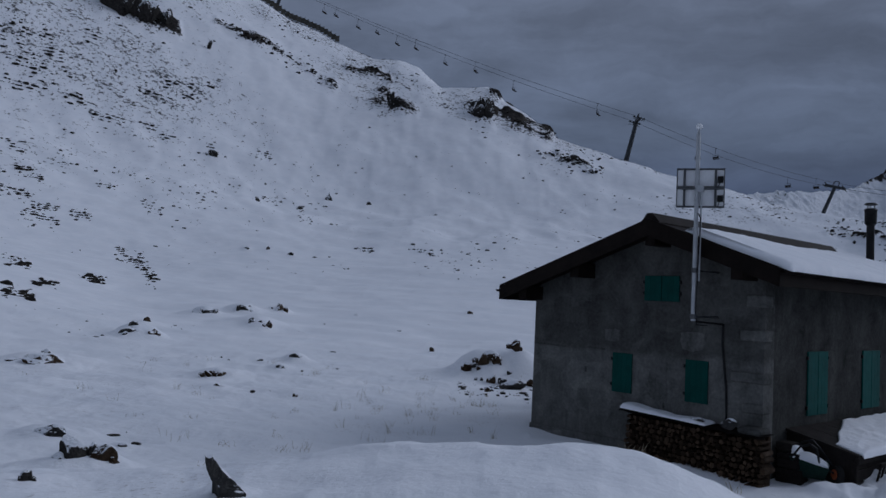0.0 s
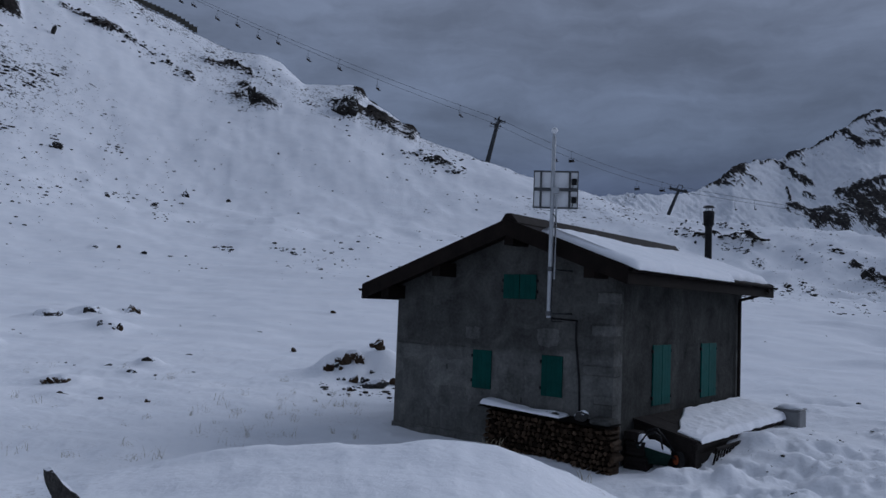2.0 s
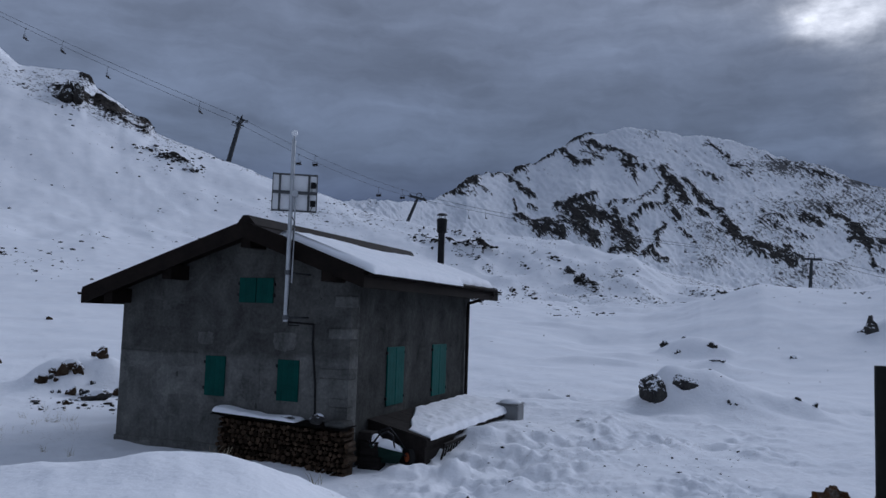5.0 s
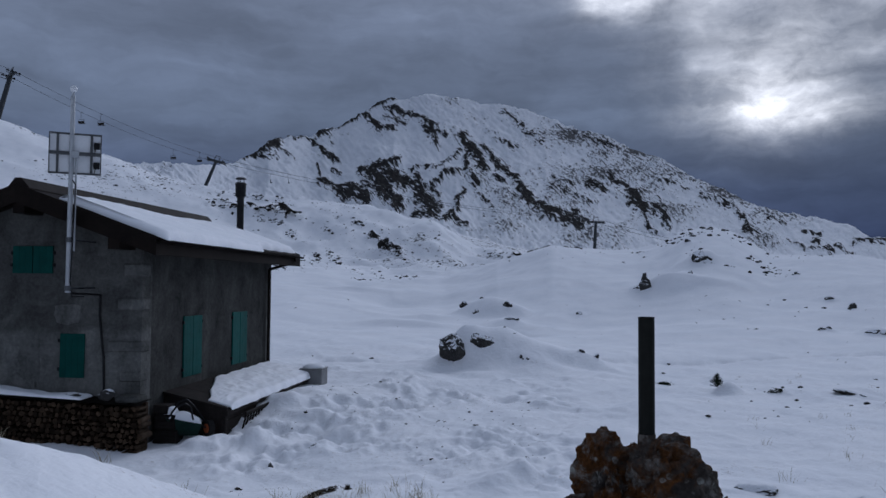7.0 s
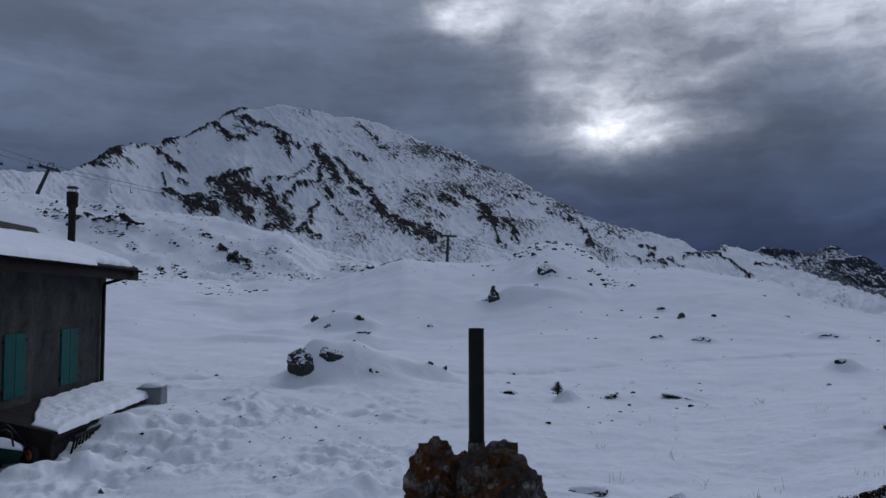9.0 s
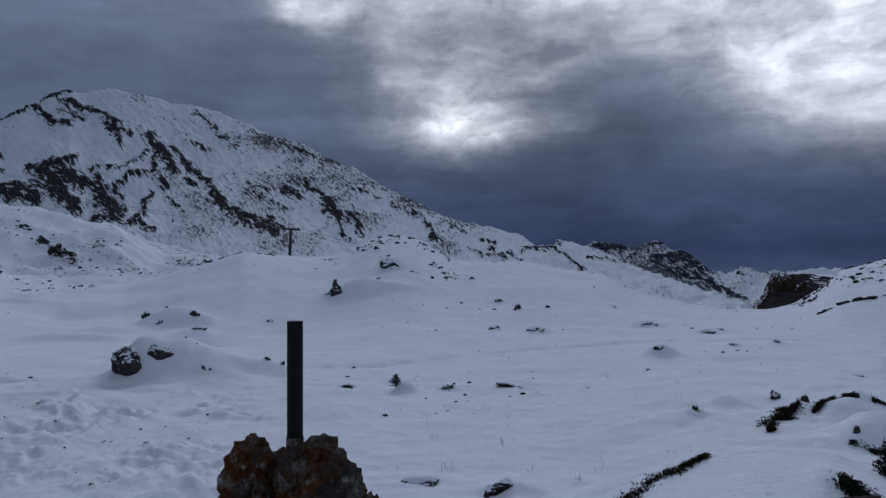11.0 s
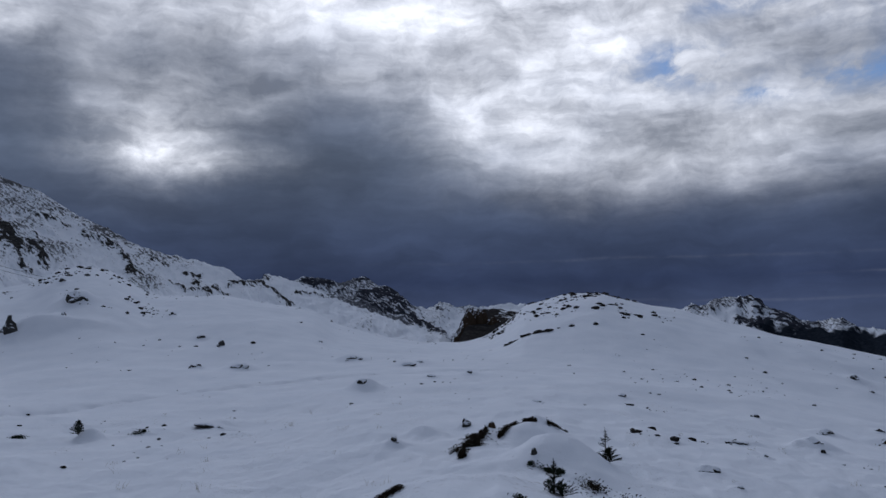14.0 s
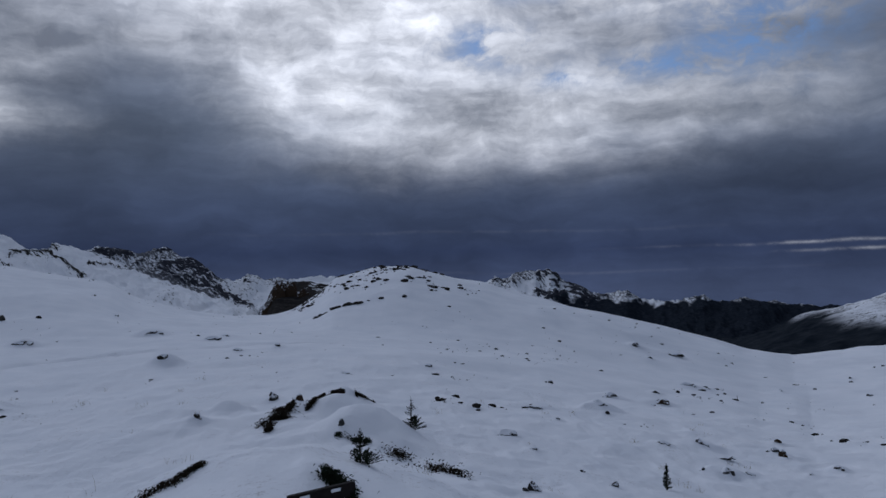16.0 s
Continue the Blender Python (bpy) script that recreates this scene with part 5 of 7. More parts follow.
def build_hut():
    w = .42
    front = part("front_wall", prism(gable_outline(-WIDE, 0), 0, w), CONCRETE, hut)
    part("back_wall", prism(gable_outline(-WIDE, 0), LONG - w, LONG), CONCRETE, hut)
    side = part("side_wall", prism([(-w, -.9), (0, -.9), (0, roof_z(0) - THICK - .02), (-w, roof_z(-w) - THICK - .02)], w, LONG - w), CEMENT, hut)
    part("side_wall", prism([(-WIDE, -.9), (-WIDE + w, -.9), (-WIDE + w, roof_z(-WIDE + w) - THICK - .02), (-WIDE, roof_z(-WIDE) - THICK - .02)], w, LONG - w), CONCRETE, hut)
    # plinth at the foot of the front wall, and rough stones let into the corner
    bm = box(-WIDE - .03, -3.05, -.05, .1, -.9, .22, .02)
    part("plinth", bm, CONCRETE, front)
    for z, x0, x1, t in ((2.72, -.52, .05, .24), (1.86, -.72, .04, .22), (3.42, -.4, .03, .26), (1.25, -.45, .02, .2)):
        part("corner_stone", box(x0, x1, -.045, .3, z, z + t, .025), PATCH_PALE, front)
    # repairs to the plaster and the seam at the level of the upper floor
    rng = random.Random(14)
    # the last two stand for small holes, their darkness given by colour
    for x, z, w, h, mat in ((-4.75, 3.05, .5, .42, PATCH_DARK), (-3.75, 2.62, .46, .30, PATCH_PALE), (-1.62, 2.62, .62, .42, PATCH_PALE), (-5.6, 1.5, .7, .8, PATCH_PALE),
                            (-5.3, 3.35, .6, .3, PATCH_DARK), (-1.1, 3.6, .7, .5, PATCH_DARK), (-3.5, 3.0, .9, .35, PATCH_DARK), (-4.3, 1.05, .9, .5, PATCH_PALE), (-2.45, 1.7, .5, .9, PATCH_PALE), (-4.5, 1.75, .06, .14, PATCH_DARK), (-2.3, 1.15, .05, .12, PATCH_DARK)):
        n, outline = 16, []
        for k in range(n):
            a = 2 * math.pi * k / n
            c, q = math.cos(a), math.sin(a)
            m = max(abs(c), abs(q)) ** .7
            outline.append((x + w / 2 * c / m * rng.uniform(.86, 1.08), z + h / 2 * q / m * rng.uniform(.86, 1.08)))
        part("plaster_patch", prism(outline, -.0045 - .002 * rng.random(), .02), mat, front)
    part("floor_seam", prism([(-WIDE + .01, 2.25), (-5.2, 2.23), (-4.4, 2.27), (-3.95, 2.25), (-3.95, 2.29), (-4.4, 2.315), (-5.2, 2.27), (-WIDE + .01, 2.30)], -.018, .02), PATCH_DARK, front)
    # roof: two slopes of sheet on boards
    for name, xa, xb in (("roof_slope", RIDGE_X, EAVE_R), ("roof_slope", EAVE_L, RIDGE_X)):
        za, zb = roof_z(xa), roof_z(xb)
        part(name, prism([(xa, za - THICK), (xb, zb - THICK), (xb, zb), (xa, za)], FRONT + .03, BACK - .03), BROWN_METAL, hut)
    # barge boards on both gables, fascia boards along the eaves
    for y in (FRONT, BACK - .03):
        for xa, xb in ((RIDGE_X, EAVE_R), (EAVE_L, RIDGE_X)):
            za, zb = roof_z(xa), roof_z(xb)
            part("barge_board", prism([(xa, za - .36), (xb, zb - .36), (xb, zb + .02), (xa, za + .02)], y - .012, y + .035), WOOD_DARK, hut)
    for x, z in ((EAVE_R, EAVE_RZ), (EAVE_L, EAVE_LZ)):
        part("fascia_board", box(x - .03, x + .02, FRONT, BACK, z - .36, z - .02, .006), WOOD_DARK, hut)
    # boarded soffit under the front overhang
    for k in range(5):
        y = FRONT + .06 + k * .15
        for xa, xb in ((RIDGE_X, EAVE_R - .06), (EAVE_L + .06, RIDGE_X)):
            za, zb = roof_z(xa) - THICK - .005, roof_z(xb) - THICK - .005
            part("soffit_board", prism([(xa, za - .022), (xb, zb - .022), (xb, zb), (xa, za)], y, y + .14), WOOD_DARK, hut)
    # beams that carry the overhang
    for x in (RIDGE_X, -4.45, -.3, -6.1):
        z = min(roof_z(x - .1), roof_z(x + .1)) - THICK - .03
        part("purlin", box(x - .13, x + .13, FRONT + .10, .3, z - .34, z, .015), WOOD_DARK, hut)
    # raised ridge capping, bare of snow
    part("ridge_cap", prism([(RIDGE_X - .22, roof_z(RIDGE_X - .22) + .004), (RIDGE_X + .26, roof_z(RIDGE_X + .26) + .004), (RIDGE_X + .26, roof_z(RIDGE_X + .26) + .03), (RIDGE_X + .07, RIDGE_Z + .15), (RIDGE_X - .07, RIDGE_Z + .15), (RIDGE_X - .22, roof_z(RIDGE_X - .22) + .03)], FRONT + .06, BACK - .35), BROWN_METAL, hut)
    # gutters
    for x, z in ((EAVE_R + .075, EAVE_RZ - .06), (EAVE_L - .075, EAVE_LZ - .10)):
        bm = bmesh.new()
        n, rings = 9, []
        for y in (FRONT - .02, BACK + .06):
            rings.append([bm.verts.new((x + .06 * math.cos(math.pi * (1 + k / (n - 1))), y, z + .06 * math.sin(math.pi * (1 + k / (n - 1))))) for k in range(n)])
        for k in range(n - 1):
            bm.faces.new((rings[0][k], rings[0][k + 1], rings[1][k + 1], rings[1][k]))
        bmesh.ops.solidify(bm, geom=bm.faces[:], thickness=.006)
        g = part("gutter", bm, BROWN_METAL, hut)
        if x > 0:
            for k in range(9):
                y = FRONT + .5 + k * 1.05
                part("gutter_bracket", box(x - .09, x + .065, y, y + .03, z - .072, z - .062, .002), BROWN_METAL, g)
    # downpipe with its swan neck
    x, z = EAVE_R + .075, EAVE_RZ - .12
    bm = bmesh.new()
    add_path(bm, [(x, 8.35, z), (x, 8.3, z - .12), (.09, 7.75, z - .36), (.09, 7.7, z - .5), (.09, 7.7, .2)], .045, 10)
    pipe = part("downpipe", bm, BROWN_METAL, hut, smooth_faces=True)
    for zz in (1.1, 2.3, 3.3):
        part("pipe_clip", tube((.09, 7.7, zz), (.09, 7.7, zz + .04), .055), BLACK, pipe)
    return front, side


front_wall, side_wall = build_hut()


def shutter(wall, name, x0, x1, z0, z1, leaves, mat, along, planks):
    """Closed shutters: leaves side by side, each of planks with battens and hinges, in a shallow frame."""
    frame_ob = thing(name, "", "")
    frame_ob.parent = hut
    turn = pose(0, 0, 0) if along == "front" else pose(0, 0, 0, 0, 0, 90)
    frame_ob.matrix_basis = turn

    def put(nm, bm, m, parent=frame_ob):
        return part(nm, bm, m, parent)
    step = (x1 - x0) / leaves
    for k in range(leaves):
        a, b = x0 + k * step + .012, x0 + (k + 1) * step - .012
        leaf = put("leaf", box(a, b, -.030, -.004, z0, z1, .003), mat)
        for j in range(planks):
            p, q = a + (b - a) * j / planks, a + (b - a) * (j + 1) / planks
            put("plank", box(p + .0012, q - .0012, -.040, -.030, z0 + .003, z1 - .003, .0015), mat, leaf)
        out = a - .045 if k == 0 else b + .005
        for zz in (z0 + .14, z1 - .18):
            put("hinge", box(out, out + .04, -.05, -.002, zz, zz + .07, .004), BLACK, leaf)
    return frame_ob


shutter(front_wall, "window_shutter", -3.70, -3.14, 1.31, 2.22, 1, GREEN, "front", 4)
shutter(front_wall, "window_shutter", -1.77, -1.21, 1.31, 2.22, 1, GREEN, "front", 4)
shutter(front_wall, "window_shutter", -2.88, -1.96, 3.47, 4.04, 2, GREEN, "front", 3)
shutter(side_wall, "window_shutter", 1.95, 2.98, 1.12, 2.52, 2, TEAL, "side", 3)
shutter(side_wall, "window_shutter", 4.96, 6.05, 1.12, 2.52, 2, TEAL, "side", 3)

# cable down the front wall
bm = bmesh.new()
add_path(bm, [(-1.0, -.93, 3.07), (-.95, -.5, 3.05), (-.9, -.03, 3.03), (-.91, -.02, 2.6), (-.86, -.02, 2.2), (-.8, -.02, 1.7), (-.78, -.02, 1.2), (-.78, -.02, .9)], .024, 6)
part("wall_cable", bm, BLACK, hut)

# flue
flue = thing("stove_flue", "black metal stove flue with a rain cowl on the roof", "flue", HUT @ pose(-1.04, 8.2, 0))
part("pipe", tube((0, 0, 4.6), (0, 0, 6.12), .105, .105, 16), BLACK, flue, smooth_faces=False)
cowl = part("cowl", tube((0, 0, 6.02), (0, 0, 6.36), .155, .165, 16), BLACK, flue)
part("collar", tube((0, 0, 6.36), (0, 0, 6.41), .185, .15, 16), BLACK, cowl)
part("collar", tube((0, 0, 5.94), (0, 0, 6.02), .115, .175, 16), BLACK, cowl)
part("cap", tube((0, 0, 6.52), (0, 0, 6.57), .18, .13, 16), BLACK, cowl)
for k in range(3):
    a = k * 2.1
    part("cap_strut", tube((.1 * math.cos(a), .1 * math.sin(a), 6.40), (.1 * math.cos(a), .1 * math.sin(a), 6.53), .012, .012, 6), BLACK, cowl)
part("flashing", prism([(-.22, roof_z(-1.26) + .01), (.22, roof_z(-.82) + .01), (.14, roof_z(-.90) + .12), (-.14, roof_z(-1.18) + .12)], -.2, .2), BROWN_METAL, flue)

# mast with the solar panel and a small lamp
mast = thing("antenna_mast", "pale galvanised steel mast bracketed to the hut wall", "mast", HUT @ pose(-1.06, -.95, 0))
part("pole", tube((0, 0, 3.08), (0, 0, 6.98), .05, .042, 14), GALV, mast, smooth_faces=False)
part("pole", tube((.085, .03, 3.9), (.085, .03, 5.75), .02, .02, 8), GALV, mast)
for z in (3.17, 4.12):
    arm = part("bracket", box(-.02, .02, 0, .95, z - .02, z + .02, .004), GREY_FRAME, mast)
    part("clamp", tube((0, 0, z - .05), (0, 0, z + .05), .065, .065, 12), GREY_FRAME, arm)
bm = bmesh.new()
bmesh.ops.create_uvsphere(bm, u_segments=14, v_segments=9, radius=.07)
bmesh.ops.translate(bm, verts=bm.verts[:], vec=(.01, 0, 7.12))
part("lamp_globe", bm, WHITE_SHEET, mast, "white globe", smooth_faces=True)
part("lamp_neck", tube((0, 0, 6.97), (0, 0, 7.08), .022, .03, 8), GALV, mast)
bm = bmesh.new()
add_path(bm, [(.05, -.02, 5.3), (.12, -.03, 5.2), (.1, -.02, 4.6), (.06, -.03, 3.3), (.02, .1, 3.0), (.1, .4, 3.0)], .012, 5)
part("cable", bm, BLACK, mast)

panel = thing("solar_panel", "framed solar panel seen from its white backing side", "solar panel", HUT @ pose(-1.03, -.87, 5.84, 0, 0, 31) @ Matrix.Diagonal((.80, .9, .84, 1)))
back = part("backing", box(-.58, .58, .02, .035, -.48, .48, .002), WHITE_SHEET, panel)
for x0, x1, z0, z1 in ((-.6, .6, .45, .49), (-.6, .6, -.49, -.45), (-.6, -.575, -.45, .45), (.575, .6, -.45, .45), (-.6, .6, -.035, .045)):
    part("frame_bar", box(x0, x1, -.015, .04, z0, z1, .004), GREY_FRAME, panel)
for x in (-.4, .37):
    part("rail", box(x - .03, x + .03, -.05, -.015, -.47, .47, .004), GREY_FRAME, panel)
part("rail", box(-.45, .45, -.09, -.05, -.05, .0, .004), GREY_FRAME, panel)
for z in (.2, -.27):
    jb = part("junction_box", box(.42, .56, -.035, .018, z - .07, z + .09, .01), BLACK, panel)
    part("lead", tube((.47, -.02, z - .07), (.43, -.02, z - .2), .01, .01, 6), BLACK, jb)
part("hinge_clamp", box(-.09, .09, -.14, -.05, -.12, .05, .01), GALV, panel)

# snow on the roof: it has slid off the last stretch of the eave, and the ridge is bare
def roof_base(u, v):
    y = FRONT + .10 + v * (BACK - FRONT - .2)
    top = RIDGE_X + .72 + .04 * noise.noise(Vector((v * 20, 5, 1)))
    low = EAVE_R + .19 - .30 * min(1, max(0, (v - .60) / .05))
    low += .05 * noise.noise(Vector((y * 2.1, 2, 1))) + .02 * noise.noise(Vector((y * 7.0, 4, 1)))
    x = top + (low - top) * u
    return (x, y + (.25 * (1 - u) if v < .02 else 0), roof_z(x) + .006)


snow_blanket("roof_snow", roof_base, 34, 110, lambda u, v: (.16 + .03 * math.sin(v * 9)) * min(1, (1.02 - u) * 14 + .35) * min(1, u * 8 + .2) * min(1, v * 30 + .4) * min(1, (1 - v) * 30 + .35), None, "smooth blanket of snow on the roof slope", 3).matrix_basis = HUT

# ---- woodpile against the front wall ----
pile = thing("woodpile", "long stack of split firewood against the hut wall", "woodpile", HUT)


def log_mesh(kind):
    bm = bmesh.new()
    rng = random.Random(kind)
    turns = {0: 9, 1: 6, 2: 4, 3: 5, 4: 8}[kind]
    ring = []
    for k in range(turns):
        a = 2 * math.pi * k / turns
        r = .05 * rng.uniform(.82, 1.12)
        x, z = r * math.cos(a), r * math.sin(a)
        if kind in (1, 3):
            z = max(z, -.016)
        if kind == 2:
            x, z = x * 1.15, z * .75
        ring.append((x, z))
    f = [bm.verts.new((x, -.2, z)) for x, z in ring]
    b = [bm.verts.new((x * 1.05, .2, z * 1.05)) for x, z in ring]
    face = bm.faces.new(f)
    face.material_index = 1
    bm.faces.new(b[::-1])
    for k in range(turns):
        bm.faces.new((f[k], b[k], b[(k + 1) % turns], f[(k + 1) % turns]))
    bmesh.ops.recalc_face_normals(bm, faces=bm.faces[:])
    me = bpy.data.meshes.new("log")
    bm.to_mesh(me)
    bm.free()
    me.materials.append(BARK)
    me.materials.append(LOG_END)
    return me


def build_pile():
    rng = random.Random(5)
    kinds = [log_mesh(k) for k in range(5)]
    x, count = -3.02, 0
    rows = 9
    for row in range(rows):
        z = .02 + row * .105
        x = -3.0 + rng.uniform(0, .05)
        while x < .2:
            s = rng.uniform(.85, 1.3)
            ob = new("log", rng.choice(kinds))
            ob.parent = pile
            dip = -.12 * (x + 3.0) / 3.2
            ob.matrix_basis = pose(x + .05 * s, -.26 + rng.uniform(-.05, .04), z + dip + rng.uniform(-.012, .012), rng.uniform(-3, 3), rng.uniform(0, 360), rng.uniform(-4, 4)) @ Matrix.Diagonal((s, 1, s, 1))
            x += .094 * s + .012
            count += 1


build_pile()
# added slab behind the logs, stands in for the shade in their gaps
part("backing_dark", box(-3.05, .2, -.12, -.02, -.3, .86, .01), BARK, pile)
cover = thing("cover_sheet", "dark tarred sheet laid over the firewood", "sheet", HUT)
bm = bmesh.new()
grid = [[bm.verts.new((-3.14 + 3.42 * i / 24, -.52 + .5 * j / 4, 1.0 - .13 * i / 24 + .012 * math.sin(i * 1.9) + .03 * j / 4 - (.035 if j == 0 else 0))) for j in range(5)] for i in range(25)]
for i in range(24):
    for j in range(4):
        bm.faces.new((grid[i][j], grid[i + 1][j], grid[i + 1][j + 1], grid[i][j + 1]))
bmesh.ops.solidify(bm, geom=bm.faces[:], thickness=.018)
part("sheet", bm, WOOD_BLACK, cover)
snow_blanket("cover_snow", lambda u, v: (-3.1 + 2.1 * u, -.5 + .46 * v, 1.025 - .13 * u * .75), 60, 10, lambda u, v: .03 + .06 * (1 - u) * min(1, v * 4 + .4) + .03 * max(0, math.sin(u * 8 + .8)), None, "thin snow on the woodpile cover", 8).matrix_basis = HUT
for x, w, h, s, lab in ((-1.25, .42, .13, 5, "flat dark stone lying on the woodpile cover"), (-.55, .36, .24, 9, "rounded dark stone lying on the woodpile cover")):
    ob = part("weight_stone", rock_mesh(w, .26, h, s, .4, 2, .12), ROCK_BARE, None, m=HUT @ pose(x, -.33, .98 - .04 * (x + 3) + .035))
    tagged(ob, lab, "stone")
ob = part("stump_block", box(-.30, .20, -.48, -.05, .88, 1.02, .04), PATCH_DARK, None, m=HUT)
tagged(ob, "rough grey stone block on the end of the woodpile", "stone block")

# ---- low timber bunker along the side wall ----
bunker = thing("timber_bunker", "low blackened timber bunker with a sloping lid, under snow", "bunker", HUT)
B0, B1, BX = 1.0, 7.15, 1.42


def lid_z(x):
    return .93 - .31 * x / BX


part("end_board", prism([(.02, -.5), (BX - .05, -.5), (BX - .05, lid_z(BX) - .05), (.02, lid_z(0) - .05)], B0 + .05, B0 + .10), WOOD_BLACK, bunker)
part("end_board", prism([(.02, -.5), (BX - .05, -.5), (BX - .05, lid_z(BX) - .05), (.02, lid_z(0) - .05)], B1 - .10, B1 - .05), WOOD_BLACK, bunker)
for k in range(4):
    z = -.42 + k * .24
    part("side_board", box(BX - .09, BX - .045, B0 + .05, B1 - .05, z, z + .225, .006), WOOD_BLACK, bunker)
for k in range(7):
    y0, y1 = B0 + (B1 - B0) * k / 7, B0 + (B1 - B0) * (k + 1) / 7
    part("lid_board", prism([(.01, lid_z(0) - .05), (BX + .05, lid_z(BX + .05) - .05), (BX + .05, lid_z(BX + .05)), (.01, lid_z(0))], y0 + .006, y1 - .006), WOOD_BLACK, bunker)
part("edge_beam", box(BX - .02, BX + .07, B0 - .02, B1 + .02, lid_z(BX) - .19, lid_z(BX) - .055, .012), WOOD_BLACK, bunker)
for y in (B0 + .04, B1 - .14):
    part("corner_post", box(BX - .12, BX + .005, y, y + .12, -.6, lid_z(BX) - .06, .012), WOOD_BLACK, bunker)


def lid_base(u, v):
    y = B0 + .22 + v * (B1 - B0 + .25)
    x0 = .95 - .85 * min(1, v * 2.6) + .05 * noise.noise(Vector((v * 9, 1, 4)))
    x = x0 + (BX + .12 + .04 * noise.noise(Vector((v * 16, 3, 2))) - x0) * u
    drop = .05 * max(0, u - .93) / .07
    return (x, y - .1 * u * (1 - min(1, v * 3)), lid_z(x) + .004 - drop)


snow_blanket("bunker_snow", lid_base, 40, 150, lambda u, v: (.035 + .035 * min(1, u * 2) + .05 * v) * min(1, (1 - u) * 12 + .45) * min(1, v * 14 + .3) * (1 + .25 * noise.fractal(Vector((u * 5, v * 13, 2)), 1.0, 2.0, 3)), None, "lumpy snow on the bunker lid", 6).matrix_basis = HUT
rack = thing("slatted_rack", "blackened slatted rack leaning on the bunker, half buried", "rack", HUT @ pose(BX + .12, 1.75, .12, 0, 14, 0))
part("rail", box(-.02, .03, 0, 2.5, .22, .30, .006), WOOD_BLACK, rack)
for k in range(14):
    part("slat", box(-.012, .018, .05 + k * .18, .12 + k * .18, -.2, .24, .005), WOOD_BLACK, rack)

# ---- wheelbarrow, tub, bin ----
barrow = thing("wheelbarrow", "green wheelbarrow tipped on its nose against the bunker", "wheelbarrow", HUT @ pose(.72, .62, .06, 0, 0, 20))
bm = bmesh.new()
low = [bm.verts.new(c) for c in ((-.28, -.02, .02), (.24, -.02, .0), (.2, .16, .04), (-.24, .16, .06))]
top = [bm.verts.new(c) for c in ((-.40, -.10, .42), (.34, -.22, .26), (.30, .22, .36), (-.34, .26, .48))]
bm.faces.new(low)
for k in range(4):
    bm.faces.new((low[k], low[(k + 1) % 4], top[(k + 1) % 4], top[k]))
bmesh.ops.solidify(bm, geom=bm.faces[:], thickness=.012)
part("tray", bm, TRAY, barrow)
wheel = part("tyre", tube((.42, .02, .14), (.52, .08, .14), .17, .17, 22), RUBBER, barrow)
part("rim", tube((.405, .01, .14), (.53, .086, .14), .10, .10, 18), RUST, wheel, "orange painted rim")
bm = bmesh.new()
add_path(bm, [(-.36, -.1, .38), (-.2, -.12, .62), (-.02, -.12, .70), (.1, -.1, .62), (.16, -.08, .3), (.44, .02, .15)], .02, 8)
part("frame_tube", bm, BLACK, barrow)
bm = bmesh.new()
add_path(bm, [(-.34, .2, .44), (-.18, .2, .68), (.0, .2, .74), (.14, .2, .6), (.48, .12, .15)], .02, 8)
part("frame_tube", bm, BLACK, barrow)
snow_blanket("barrow_snow", lambda u, v: (-.34 + .66 * u, -.12 + .34 * v, .40 - .14 * u), 14, 8, lambda u, v: .05 + .13 * math.sin(math.pi * min(1, max(0, u))) * math.sin(math.pi * min(1, max(0, v))), None, "heap of snow in the wheelbarrow tray", 2).matrix_basis = HUT @ pose(.72, .62, .06, 0, 0, 20)
clutter = thing("stacked_crates", "dark stacked crates in the corner by the wall", "crates", HUT @ pose(.1, .42, -.1))
for k, (x0, x1, z0, z1) in enumerate(((0, .5, 0, .3), (.03, .46, .31, .62), (.0, .3, .63, .82))):
    crate = part("crate", box(x0, x1, 0, .36, z0, z1, .012), WOOD_BLACK, clutter)
    for j in range(3):
        zz = z0 + .03 + j * (z1 - z0 - .04) / 3
        part("crate_slat", box(x0 - .008, x1 + .008, -.015, 0, zz, zz + .06, .004), WOOD_BLACK, crate)
snow_blanket("crate_snow", lambda u, v: (.32 + .2 * u, .44 + .3 * v, .53), 6, 6, lambda u, v: .05 + .1 * math.sin(math.pi * u), None, "scrap of snow on the crates", 7).matrix_basis = HUT
tub = thing("water_tub", "grey plastic tub with a cap of snow beside the bunker", "tub", HUT @ pose(1.55, 7.55, .24))
part("body", box(-.33, .33, -.33, .33, 0, .54, .03), TUB, tub)
part("rim", box(-.345, .345, -.345, .345, .54, .58, .012), TUB, tub)
part("foot", box(-.3, .3, -.3, .3, -.25, .0, .02), WOOD_BLACK, tub)
bm = bmesh.new()
bmesh.ops.create_uvsphere(bm, u_segments=20, v_segments=10, radius=.33)
for v in bm.verts:
    v.co.z = .58 + max(0, v.co.z) * .36 + .01 * noise.noise(v.co * 9)
part("snow_cap", bm, SNOW, tub, "rounded cap of snow", smooth_faces=True)


